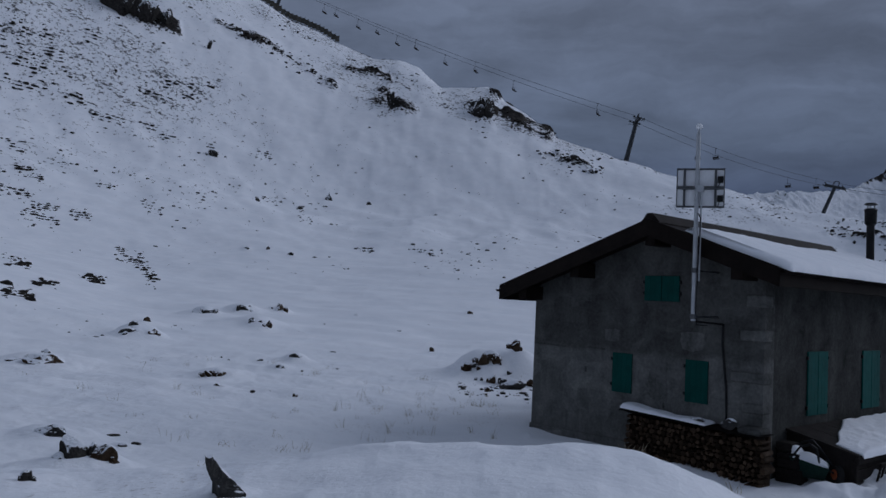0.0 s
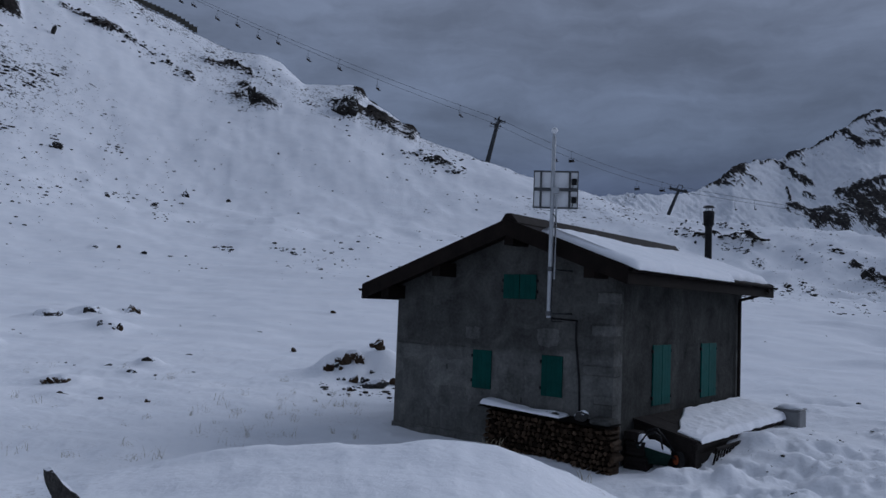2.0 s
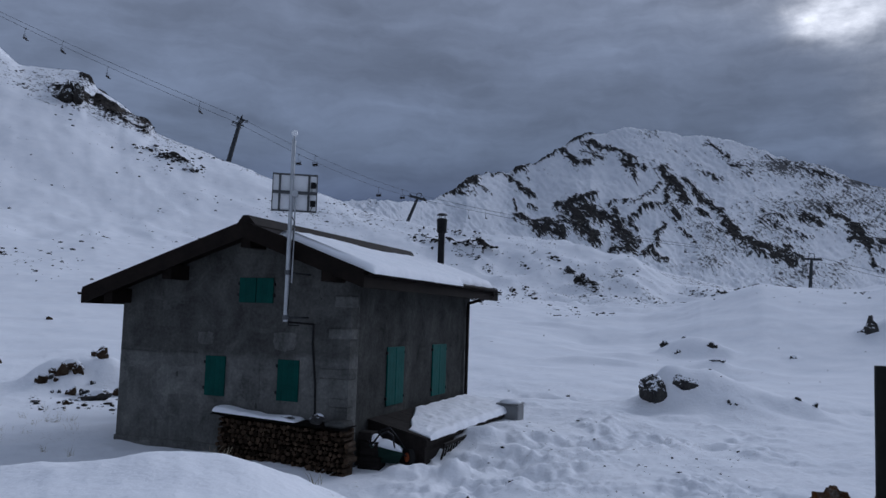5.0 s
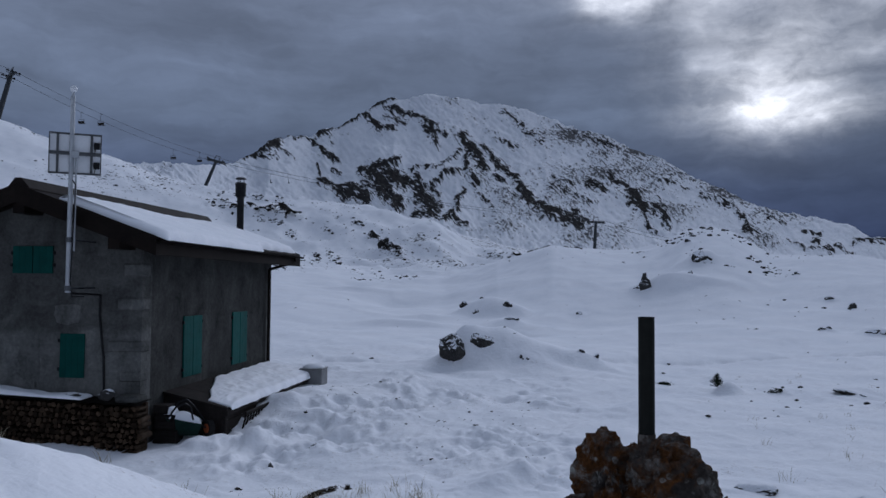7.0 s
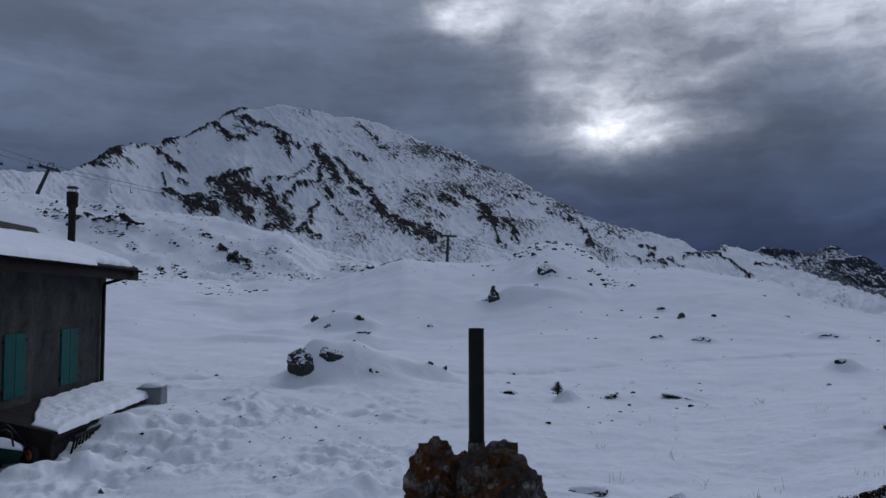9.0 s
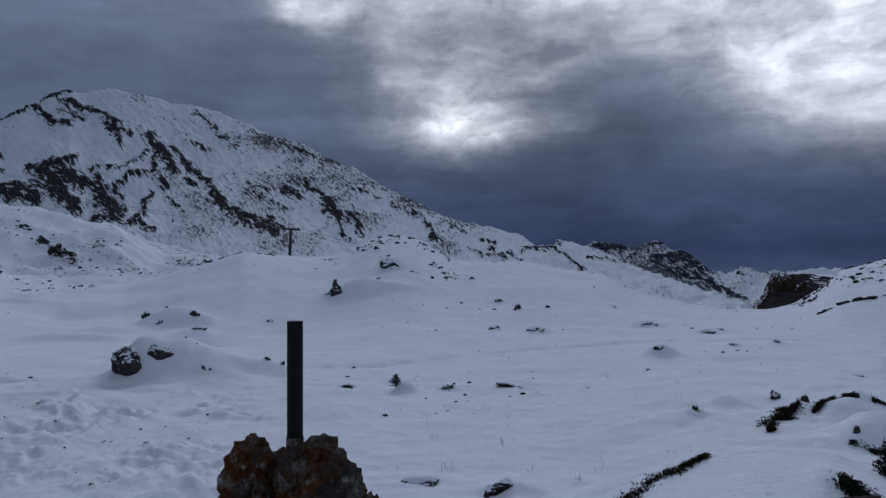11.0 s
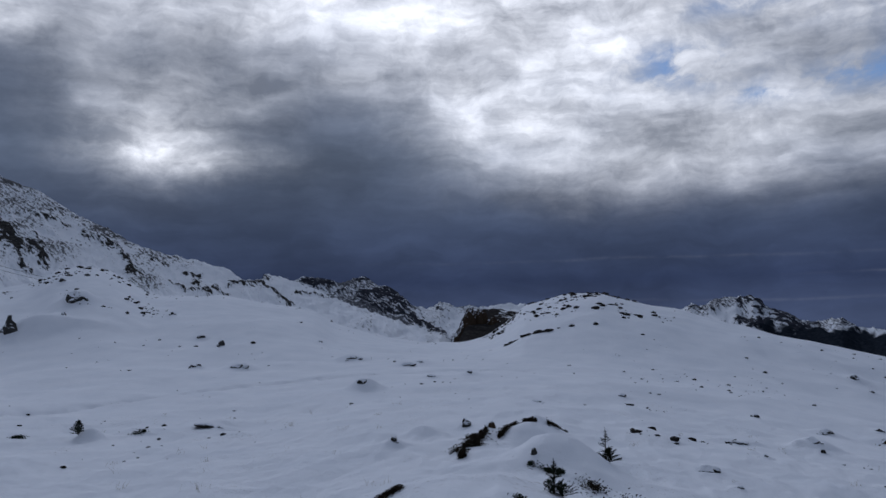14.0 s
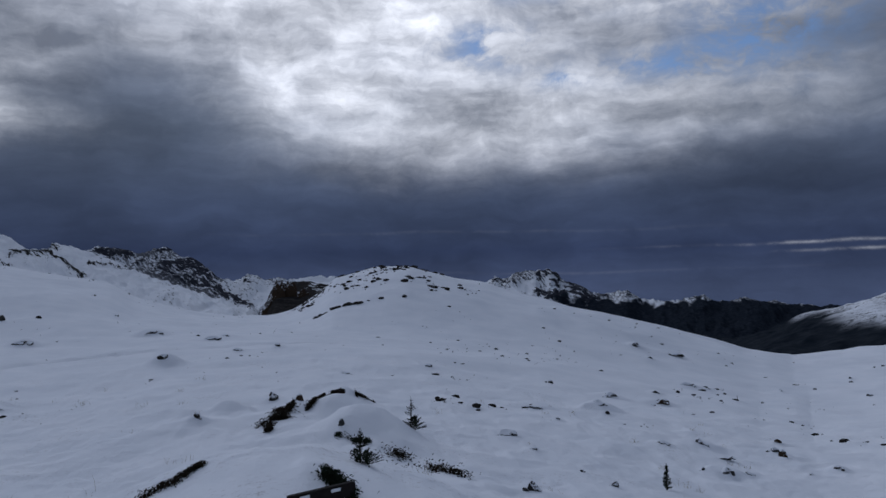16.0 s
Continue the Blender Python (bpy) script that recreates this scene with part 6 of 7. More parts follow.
# ---- rocks in the snow ----
def scatter_rocks(rows, name, label, mat, group):
    """Each rock is a broken block with one to three shards split off it."""
    heights = ground_many([(q[0], q[1]) for q in rows])
    for k, (x, y, w, h) in enumerate(rows):
        flat = h / max(w, .01)
        seed = int(abs(x) * 97 + abs(y) * 31 + k)
        rng = random.Random(seed)
        h = min(max(h, .06), .62 * w + .03)
        fine = 3 if math.hypot(x, y) < 20 else (2 if w > .2 else 1)
        main = rng.uniform(.8, 1.02)
        bm = rock_mesh(w * main, max(w * .6, .1), h * 1.1, seed, .9, fine, .42, .05)
        bmesh.ops.translate(bm, verts=bm.verts[:], vec=(rng.uniform(-.12, .12) * w, 0, 0))
        for j in range(rng.randint(1, 3)):
            ws = w * rng.uniform(.25, .45)
            bit = rock_mesh(ws, ws * .8, h * rng.uniform(.4, .75), seed * 7 + j, .95, max(fine - 1, 1), .4, .05)
            side = rng.choice((-1, 1))
            shift = Matrix.Translation((side * rng.uniform(.25, .5) * w, rng.uniform(-.3, .1) * w, rng.uniform(-.1, .02) * h)) @ Matrix.Rotation(rng.uniform(-.5, .5), 4, "Y")
            bmesh.ops.transform(bit, matrix=shift, verts=bit.verts[:])
            tmp = bpy.data.meshes.new("bit")
            bit.to_mesh(tmp)
            bit.free()
            bm.from_mesh(tmp)
            bpy.data.meshes.remove(tmp)
        turn = math.degrees(math.atan2(-x, y)) + rng.uniform(-20, 20)
        mt = mat[seed % len(mat)]
        ob = part(name, bm, mt, None, m=pose(x, y, heights[k] + (.2 if flat < .6 else .1) * h, rng.uniform(-8, 8), rng.uniform(-12, 12), turn))
        shape = "low flat" if flat < .3 else ("small" if w < .3 else "broken")
        tagged(ob, f"{shape} {label}", "rock", group)


G_ROCK = "rocks showing through the snow"
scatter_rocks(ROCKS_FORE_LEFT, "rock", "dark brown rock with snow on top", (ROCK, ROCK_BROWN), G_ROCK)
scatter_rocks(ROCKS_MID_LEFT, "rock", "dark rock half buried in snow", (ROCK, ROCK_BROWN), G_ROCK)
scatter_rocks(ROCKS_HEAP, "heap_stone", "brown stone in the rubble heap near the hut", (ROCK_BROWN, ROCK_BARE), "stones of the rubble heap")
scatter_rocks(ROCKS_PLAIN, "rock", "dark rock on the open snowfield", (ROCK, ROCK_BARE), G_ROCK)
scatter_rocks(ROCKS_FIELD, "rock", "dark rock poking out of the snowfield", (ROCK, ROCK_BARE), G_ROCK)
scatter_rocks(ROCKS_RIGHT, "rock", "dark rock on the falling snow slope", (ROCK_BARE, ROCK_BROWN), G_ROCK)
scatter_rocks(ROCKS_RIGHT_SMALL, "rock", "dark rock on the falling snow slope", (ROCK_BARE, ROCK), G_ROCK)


for x, y, w, h, lift, turn, sd in ((19.42, 21.9, 1.05, 1.05, -.36, 20, 61), (20.42, 21.4, .95, .72, -.42, -15, 68)):
    boulder = part("boulder", rock_mesh(w, w * .9, h, sd, .7, 4, .3, .14), ROCK_BARE, None, m=pose(x, y, ground_z(x, y) + lift, 0, -24, turn))
    tagged(boulder, "dark boulder half under a cap of snow", "rock", G_ROCK)


def standing_stone(x, y, w, h, outline, thick, seed, label, mat, lift=-.03):
    """A jagged slab on edge: its outline in shares of width and height, given thickness and broken faces."""
    bm = prism([(a * w, b * h) for a, b in outline], -thick / 2, thick / 2)
    bmesh.ops.triangulate(bm, faces=bm.faces[:])
    bmesh.ops.subdivide_edges(bm, edges=bm.edges[:], cuts=4, use_grid_fill=True)
    for v in bm.verts:
        q = v.co / w
        bulge = 1 - .45 * max(0, v.co.z / h)
        v.co.y *= bulge
        v.co += Vector((.5, 1, .3)) * w * (.09 * noise.noise(q * 2.3 + Vector((seed, 0, 0))) + .05 * noise.noise(q * 6) + .025 * noise.noise(q * 15))
    bmesh.ops.recalc_face_normals(bm, faces=bm.faces[:])
    tagged(part("standing_stone", bm, mat, None, m=pose(x, y, ground_z(x, y) + lift, 0, 0, math.degrees(math.atan2(-x, y)) + 14)), label, "rock", G_ROCK)


standing_stone(-1.8, 7.07, .30, .33, [(-.18, -.9), (-.30, .3), (-.50, .66), (-.56, .98), (-.42, 1.0), (-.24, .74), (.0, .58), (.22, .34), (.50, .08), (.52, -.9)], .2, 4, "pointed grey slab leaning on edge in the snow", ROCK_BARE, -0.01)
standing_stone(58.6, 41.3, .95, 1.3, [(-.5, -.3), (-.44, .28), (-.26, .5), (-.12, .96), (.06, 1.0), (.16, .66), (.40, .5), (.52, .1), (.5, -.3)], .7, 8, "pointed dark boulder standing on the snowfield", ROCK_BARE)

# the lichen-covered outcrop that carries the post
outcrop = thing("rock_outcrop", "orange lichen-covered rock outcrop bared of snow", "rock", pose(5.43, 3.97, .13, 0, 0, -54) @ Matrix.Diagonal((.95, .95, .92, 1)))
for x, y, z, w, d, h, s, tilt in ((.16, .05, 1.2, .74, .9, .99, 3, 0), (.05, -.05, 1.4, .44, .6, .76, 50, 0), (-.34, .02, 1.3, .34, .5, .93, 7, -6), (-.52, -.12, 1.1, .34, .5, .60, 12, 3), (.38, .05, 1.2, .46, .7, .84, 15, 10),
                                 (.16, -.30, 1.1, .66, .5, .70, 21, 0), (.54, -.02, 1.1, .30, .6, .66, 27, 8), (.34, .1, 1.55, .30, .4, .58, 31, 5), (-.36, -.16, 1.2, .26, .4, .78, 41, -8), (.46, -.28, 1.1, .34, .4, .60, 45, 14), (-.12, .12, 1.3, .22, .4, .82, 52, 4)):
    bm = rock_mesh(w, d, h, s, .95, 4, .05, .2)
    for v in bm.verts:
        q = v.co * 5.5 + Vector((s, 0, 0))
        rough = abs(noise.noise(q)) * .075 + abs(noise.noise(q * 2.3)) * .04 + .015 * noise.noise(q * 6)
        out = Vector((v.co.x, v.co.y, 0))
        v.co -= (out.normalized() if out.length > .01 else Vector((0, 0, 1))) * (rough - .03) + Vector((0, 0, .5 * (rough - .03)))
    part("block", bm, LICHEN, outcrop, m=pose(x, y, z, 0, tilt, s * 40))
post = thing("marker_post", "dark green steel tube post set in the rock", "post", pose(5.44, 3.96, 0))
bm = bmesh.new()
n = 24
outer = [[bm.verts.new((.0625 * math.cos(2 * math.pi * k / n), .0625 * math.sin(2 * math.pi * k / n), z)) for k in range(n)] for z in (1.5, 3.05)]
inner = [[bm.verts.new((.056 * math.cos(2 * math.pi * k / n), .056 * math.sin(2 * math.pi * k / n), z)) for k in range(n)] for z in (3.05, 2.6)]
for a, b in ((outer[0], outer[1]), (outer[1], inner[0]), (inner[0], inner[1])):
    for k in range(n):
        bm.faces.new((a[k], a[(k + 1) % n], b[(k + 1) % n], b[k]))
bm.faces.new(inner[1])
part("tube", bm, POST, post)
part("base_collar", tube((0, 0, 1.9), (0, 0, 2.15), .072, .068, 20), LICHEN, post, "mortar collar")


# ---- small stones, tussocks and scrub ----
def stones_mesh(spots, seed):
    """Many small broken stones in one mesh; spots are x, y, width."""
    rng = np.random.default_rng(seed)
    proto = []
    for s in range(6):
        bm = bmesh.new()
        bmesh.ops.create_icosphere(bm, subdivisions=1, radius=.5)
        r2 = random.Random(s)
        co = np.array([tuple(v.co * r2.uniform(.7, 1.15)) for v in bm.verts])
        proto.append((co, np.array([[v.index for v in f.verts] for f in bm.faces])))
        bm.free()
    V, F, base = [], [], 0
    az = np.degrees(np.arctan2(spots[:, 0], spots[:, 1]))
    gz, _, _, _ = land(az, np.hypot(spots[:, 0], spots[:, 1]))
    for k, (x, y, w) in enumerate(spots):
        co, fa = proto[k % 6]
        a = rng.uniform(0, 6.28)
        c, s = math.cos(a), math.sin(a)
        sx, sy, sz = w * rng.uniform(.7, 1.4), w * rng.uniform(.6, 1.1), w * rng.uniform(.3, .7)
        px, py = co[:, 0] * sx, co[:, 1] * sy
        V.append(np.stack([x + px * c - py * s, y + px * s + py * c, gz[k] + co[:, 2] * sz + sz * .05], 1))
        F.append(fa + base)
        base += len(co)
    me = bpy.data.meshes.new("stones")
    me.from_pydata(np.concatenate(V).tolist(), [], np.concatenate(F).tolist())
    return me


def spread(n, az0, az1, r0, r1, seed, patch, w0, w1, thresh=0.0, near_ridge=None):
    """Places for stones, thick in patches and thin between them."""
    rng = np.random.default_rng(seed)
    az = rng.uniform(az0, az1, n * 6)
    r = np.exp(rng.uniform(math.log(r0), math.log(r1), n * 6))
    x, y = r * np.sin(np.radians(az)), r * np.cos(np.radians(az))
    keep = fbm(x / patch, y / patch, 4, seed) + .5 * fbm(x / patch * 4, y / patch * 4, 2, seed + 5) > thresh
    x, y, r = x[keep][:n], y[keep][:n], r[keep][:n]
    w = (w0 + (w1 - w0) * rng.random(len(x)) ** 4.0)
    return np.stack([x, y, w], 1)


def add_stones(name, label, spots, mat, seed):
    me = stones_mesh(spots, seed)
    me.materials.append(mat)
    tagged(new(name, me), label, "stones", kind="stuff")


def hillside_spots(n, az0, az1, r0, r1, seed, w0, w1):
    """Places on the slopes: thick where stones show through, strung out along the contours."""
    rng = np.random.default_rng(seed)
    az = rng.uniform(az0, az1, n)
    r = np.exp(rng.uniform(math.log(r0), math.log(r1), n))
    z, _, _, speck = land(az, r)
    strings = fbm((az + .25 * z) / 2.6, z / 2.4, 4, seed)
    keep = (rng.random(n) < speck ** 1.3 * smooth(.0, .8, strings + .25)) & (r < np.interp(az, *FAR[2][0]) * 1.02)
    keep &= (rng.random(n) < smooth(az0, az0 + 4, az) * smooth(az1, az1 - 3, az))
    az, r = np.radians(az[keep]), r[keep]
    return np.stack([r * np.sin(az), r * np.cos(az), (w0 + (w1 - w0) * rng.random(len(r)) ** 4) * (.3 + r / 360)], 1)


def ledge_spots(rows, seed, r0, r1, w0, w1, many):
    """Stones strung along broken ledges."""
    rng = random.Random(seed)
    out = []
    for row in rows:
        a1, e1, a2, e2, w = row[:5]
        thick = row[5] if len(row) > 5 else 1.0
        for _ in range(int(many * thick * (math.hypot(a2 - a1, e2 - e1) + .3)) + 3):
            k = rng.random()
            x, y, _ = on_slope(a1 + (a2 - a1) * k + rng.gauss(0, .1), e1 + (e2 - e1) * k + rng.gauss(0, w * 1.1), r0, r1)
            out.append((x, y, w0 + (w1 - w0) * rng.random() ** 2.2))
    return np.array(out)


def on_slope(az, el, r0=110, r1=300):
    """The nearest place on the slope at that bearing whose rise from the standing place is el."""
    r = np.linspace(r0, r1, 240)
    z, _, _, _ = land(np.full(240, az), r)
    k = int(np.argmax(np.degrees(np.arctan2(z - EYE, r)) >= el))
    a = radians(az)
    return r[k] * math.sin(a), r[k] * math.cos(a), z[k]


add_stones("hillside_stones", "scattered dark stones and tufts on the snowy hillside", np.concatenate([hillside_spots(30000, -38, 50, 92, 300, 2, .25, 1.2), ledge_spots(LEDGES_HILL_HIGH, 8, 75, 320, .25, 1.3, 16), ledge_spots(LEDGES_HILL_LOW, 9, 40, 250, .2, .8, 18), ledge_spots(BANDS_NEAR[:12], 3, 110, 320, .3, 1.3, 18), ledge_spots(LEDGES_FOOTHILL, 5, 110, 225, .2, .95, 20)]), STONES, 1)
add_stones("snowfield_stones", "scattered dark stones on the snowfield and knoll", np.concatenate([
    ledge_spots(LEDGES_HUMP, 6, 80, 135, .15, .8, 9), ledge_spots(LEDGES_KNOLL, 7, 70, 108, .14, .85, 13), spread(110, 48, 84, 60, 128, 12, 12, .12, .6, .35), spread(110, 54, 66, 100, 130, 13, 8, .15, .7, .25), spread(160, 86, 99, 84, 102, 14, 6, .2, .9, .15), spread(330, 95, 127, 24, 85, 15, 6, .05, .42, .25),
    spread(60, -30, 5, 16, 60, 16, 5, .05, .25, .4), spread(170, 24, 48, 12, 24, 17, 2.5, .025, .12, .15), spread(80, .5, 6.5, 25.5, 30, 19, 2, .06, .32, -.1), spread(80, 30, 96, 30, 75, 20, 3, .08, .26, .55), spread(70, 58, 99, 20, 75, 18, 6, .05, .26, .45)]), STONES, 2)


def blades_mesh(tufts, seed, thick=.006):
    """Tufts of thin bent blades; tufts are x, y, height, blades, width."""
    rng = random.Random(seed)
    V, F = [], []
    heights = ground_many([(q[0], q[1]) for q in tufts])
    for (x, y, h, count, wide), z in zip(tufts, heights - .02):
        for _ in range(int(count)):
            a, b = rng.uniform(0, 6.28), rng.uniform(0, 6.28)
            px, py = x + rng.gauss(0, wide), y + rng.gauss(0, wide)
            hh, lean = h * rng.uniform(.3, 1.0), rng.uniform(.15, 1.0)
            dx, dy = math.cos(a) * lean * hh, math.sin(a) * lean * hh
            wx, wy = math.cos(b) * thick, math.sin(b) * thick
            k = len(V)
            V += [(px - wx, py - wy, z), (px + wx, py + wy, z), (px + dx * .4 + wx * .7, py + dy * .4 + wy * .7, z + hh * .6), (px + dx * .4 - wx * .7, py + dy * .4 - wy * .7, z + hh * .6), (px + dx, py + dy, z + hh * .95)]
            F += [(k, k + 1, k + 2, k + 3), (k + 3, k + 2, k + 4)]
    me = bpy.data.meshes.new("blades")
    me.from_pydata(V, [], F)
    return me


def grass_spots(n, az0, az1, r0, r1, seed, h):
    rng = random.Random(seed)
    out = []
    for _ in range(n):
        a, r = radians(rng.uniform(az0, az1)), rng.uniform(r0, r1)
        out.append((r * math.sin(a), r * math.cos(a), h * rng.uniform(.6, 1.2), rng.randint(4, 16), rng.uniform(.03, .13)))
    return out


me = blades_mesh(grass_spots(60, -30, 6, 13, 32, 1, .28) + grass_spots(30, -8, 4, 19, 25, 2, .35) + grass_spots(7, 8, 26, 6.5, 12, 3, .2) + grass_spots(60, 29, 40, 10.5, 13.5, 4, .3) + grass_spots(30, 60, 80, 14, 32, 5, .25) + grass_spots(22, 92, 118, 13, 30, 6, .22), 3, .003)
me.materials.append(STRAW)
tagged(new("dry_grass", me), "thin dry grass stalks standing out of the snow", "grass", kind="stuff")


def scrub_mesh(line, count, height, wide, seed, leaf=.018):
    """Low scrub along a line of x, y points: short twigs thick with little leaves."""
    rng = random.Random(seed)
    V, F, spots = [], [], []
    for _ in range(count):
        s = rng.uniform(0, len(line) - 1.001)
        i = int(s)
        k = s - i
        x = line[i][0] * (1 - k) + line[i + 1][0] * k
        y = line[i][1] * (1 - k) + line[i + 1][1] * k
        bend = 2.2 * wide * noise.noise(Vector((s * 2.3, seed, 1)))
        swell = max(.12, (.35 + .9 * math.sin(math.pi * s / (len(line) - 1))) * (.75 + 1.1 * noise.noise(Vector((s * 4.1, seed, 5)))))
        x, y = x + bend + rng.gauss(0, wide * swell), y + bend + rng.gauss(0, wide * swell)
        if noise.noise(Vector((x * 1.7 / (wide * 6 + .1), y * 1.7 / (wide * 6 + .1), seed))) + rng.uniform(-.25, .25) > -.12:
            spots.append((x, y))
    for (x, y), z in zip(spots, ground_many(spots)):
        c = Vector((x, y, z - .01 + rng.random() ** 1.7 * height))
        u = Vector((rng.gauss(0, 1), rng.gauss(0, 1), rng.gauss(0, .7))).normalized()
        v = u.cross(Vector((rng.gauss(0, 1), rng.gauss(0, 1), rng.gauss(0, 1)))).normalized()
        b = len(V)
        l, w = leaf * rng.uniform(.7, 1.6), leaf * rng.uniform(.3, .6)
        V += [tuple(c - u * l), tuple(c + v * w), tuple(c + u * l), tuple(c - v * w)]
        F.append((b, b + 1, b + 2, b + 3))
    me = bpy.data.meshes.new("scrub")
    me.from_pydata(V, [], F)
    return me


SCRUB = [
    ("heather_bank", [(7.6, 2.1), (8.2, 2.05), (8.7, 1.75), (8.95, 1.5)], 2600, .07, .10, .016, "dark heather edging the snow mound"),
    ("heather_bank", [(21.6, 1.6), (20.2, 1.75), (18.3, 1.95)], 2600, .16, .14, .03, "dark brown heather bank between snow cushions"),
    ("heather_bank", [(20.9, 1.25), (21.6, .95), (22.0, .6), (22.07, .29)], 1700, .12, .09, .028, "dark brown heather strip under a snow lip"),
    ("heather_bank", [(22.2, -.02), (22.9, -.3), (23.5, -.55)], 900, .09, .08, .026, "short dark heather strip under a snow lip"),
    ("alpine_rose", [(16.3, -.6), (15.6, -1.0), (15.0, -1.3), (14.6, -1.7)], 1700, .14, .26, .024, "low leafy alpine shrubs half covered in snow"),
    ("juniper_mat", [(7.95, .22), (7.75, .08), (7.55, 0.0)], 2600, .13, .085, .014, "dark juniper mat melted out of the snow"),
    ("juniper_mat", [(16.9, .35), (16.6, -.05), (16.4, -.3)], 900, .10, .09, .022, "dark juniper mat melted out of the snow"),
    ("juniper_mat", [(24.3, 12.6), (24.5, 12.4)], 300, .12, .12, .026, "small dark juniper sprigs in the snow"),
    ("juniper_mat", [(22.5, 15.4), (22.7, 15.2)], 300, .10, .12, .026, "small dark juniper sprigs in the snow"),
    ("heather_bank", [(6.6, 11.0), (7.2, 11.3), (7.9, 11.5)], 1200, .10, .06, .02, "dark heather edging the snow bank"),
]
for k, (nm, line, count, height, wide, leaf, lab) in enumerate(SCRUB):
    mat = NEEDLE if "juniper" in nm else HEATHER
    bush = thing(nm, lab, "shrub")
    me = scrub_mesh(line, int(count * 1.9), height * .85, wide * .75, 40 + k, leaf)
    me.materials.append(mat)
    new("leaves", me).parent = bush
    for j in range(len(line) - 1):
        (xa, ya), (xb, yb) = line[j], line[j + 1]
        span = math.hypot(xb - xa, yb - ya)
        if nm != "heather_bank" or j % 2 or k == 0:
            continue
        xm, ym = (xa + xb) / 2, (ya + yb) / 2
        part("peat_clod", rock_mesh(span * .7, wide * .8, height * .6, 60 + 7 * k + j, .3, 2, .35), HEATHER, bush, m=pose(xm, ym, ground_z(xm, ym) - .02, 0, 0, math.degrees(math.atan2(yb - ya, xb - xa))))


def conifer(x, y, h, wide, seed, label, bushy):
    """A young spruce: leader, whorls of boughs, and needles along them."""
    rng = random.Random(seed)
    tree = thing("young_spruce", label, "tree", pose(x, y, ground_z(x, y) - .03), "young spruces")
    bm = bmesh.new()
    add_tube(bm, (0, 0, 0), (.01, 0, h), .014 * h / .5, .003, 6)
    needles_v, needles_f = [], []

    def needle_row(a, b, n, size):
        for _ in range(n):
            k = rng.random()
            c = a.lerp(b, k)
            d = (b - a).normalized() * .5 + Vector((rng.gauss(0, .7), rng.gauss(0, .7), rng.gauss(.2, .6)))
            d.normalize()
            s = d.cross(Vector((rng.gauss(0, 1), rng.gauss(0, 1), rng.gauss(0, 1)))).normalized() * size * .14
            q = len(needles_v)
            needles_v.extend([tuple(c - s), tuple(c + s), tuple(c + d * size)])
            needles_f.append((q, q + 1, q + 2))
    levels = 11
    for i in range(levels):
        z = h * (.12 + .82 * i / levels)
        reach = wide * (1 - i / levels) ** .8 * rng.uniform(.7, 1.1)
        for j in range(rng.randint(3, 5)):
            a = rng.uniform(0, 6.28)
            p, q = Vector((0, 0, z)), Vector((math.cos(a) * reach, math.sin(a) * reach, z + reach * rng.uniform(.1, .6)))
            add_tube(bm, p, q, .005 * h / .5, .002, 4, False)
            needle_row(p, q, int(46 * bushy * (1.3 - i / levels)), .05 * h / .6)
    needle_row(Vector((0, 0, h * .3)), Vector((0, 0, h)), int(70 * bushy), .04 * h / .6)
    part("trunk", bm, TWIG, tree)
    me = bpy.data.meshes.new("crown")
    me.from_pydata(needles_v, [], needles_f)
    me.materials.append(NEEDLE)
    ob = new("crown", me)
    ob.parent = tree
    return tree


conifer(18.25, -1.22, .70, .20, 2, "thin young spruce on a snow hummock", .13)
conifer(18.3, -1.30, .36, .32, 4, "bushy young spruce at the foot of another", 2.2)
conifer(8.95, -.10, .38, .12, 3, "short young spruce sticking out of the snow mound", .5)
conifer(8.9, -.18, .18, .19, 5, "bushy spruce seedling buried to its tips", 2.6)
conifer(15.9, -6.05, .55, .10, 6, "frosted thin spruce seedling on the slope", .6)

conifer(22.8, 13.55, .46, .26, 7, "bushy dark juniper seedling in a snow hummock", 1.6)

# painted board end in the snow mound
board = thing("wooden_board", "dark painted board with pale plates, sunk in the snow", "board", pose(7.33, .22, 1.60, 0, 0, -50))
part("plank", box(-.34, .34, -.03, .03, -.06, .06, .008), WOOD_BLACK, board)
for x in (-.20, .12):
    part("plate", box(x - .05, x + .05, -.034, -.03, .012, .04, .002), WHITE_SHEET, board)


# ---- chairlift ----
def polar(az, el, r):
    a = radians(az)
    return Vector((r * math.sin(a), r * math.cos(a), EYE + r * math.tan(radians(el))))


TOPS = [polar(-13.0, 20.5, 285), polar(12.45, 12.75, 226), polar(25.1, 8.3, 300), polar(51.6, 4.45, 330), polar(72, .1, 380)]
ARM = 3.0


def side_of(k):
    a, b = TOPS[max(0, k - 1)], TOPS[min(len(TOPS) - 1, k + 1)]
    d = (b - a)
    d.z = 0
    d.normalize()
    line = d.copy()
    d = Matrix.Rotation(radians((0, 0, 45, 75, 0)[k]), 3, "Z") @ d
    return Vector((-d.y, d.x, 0)), d, line


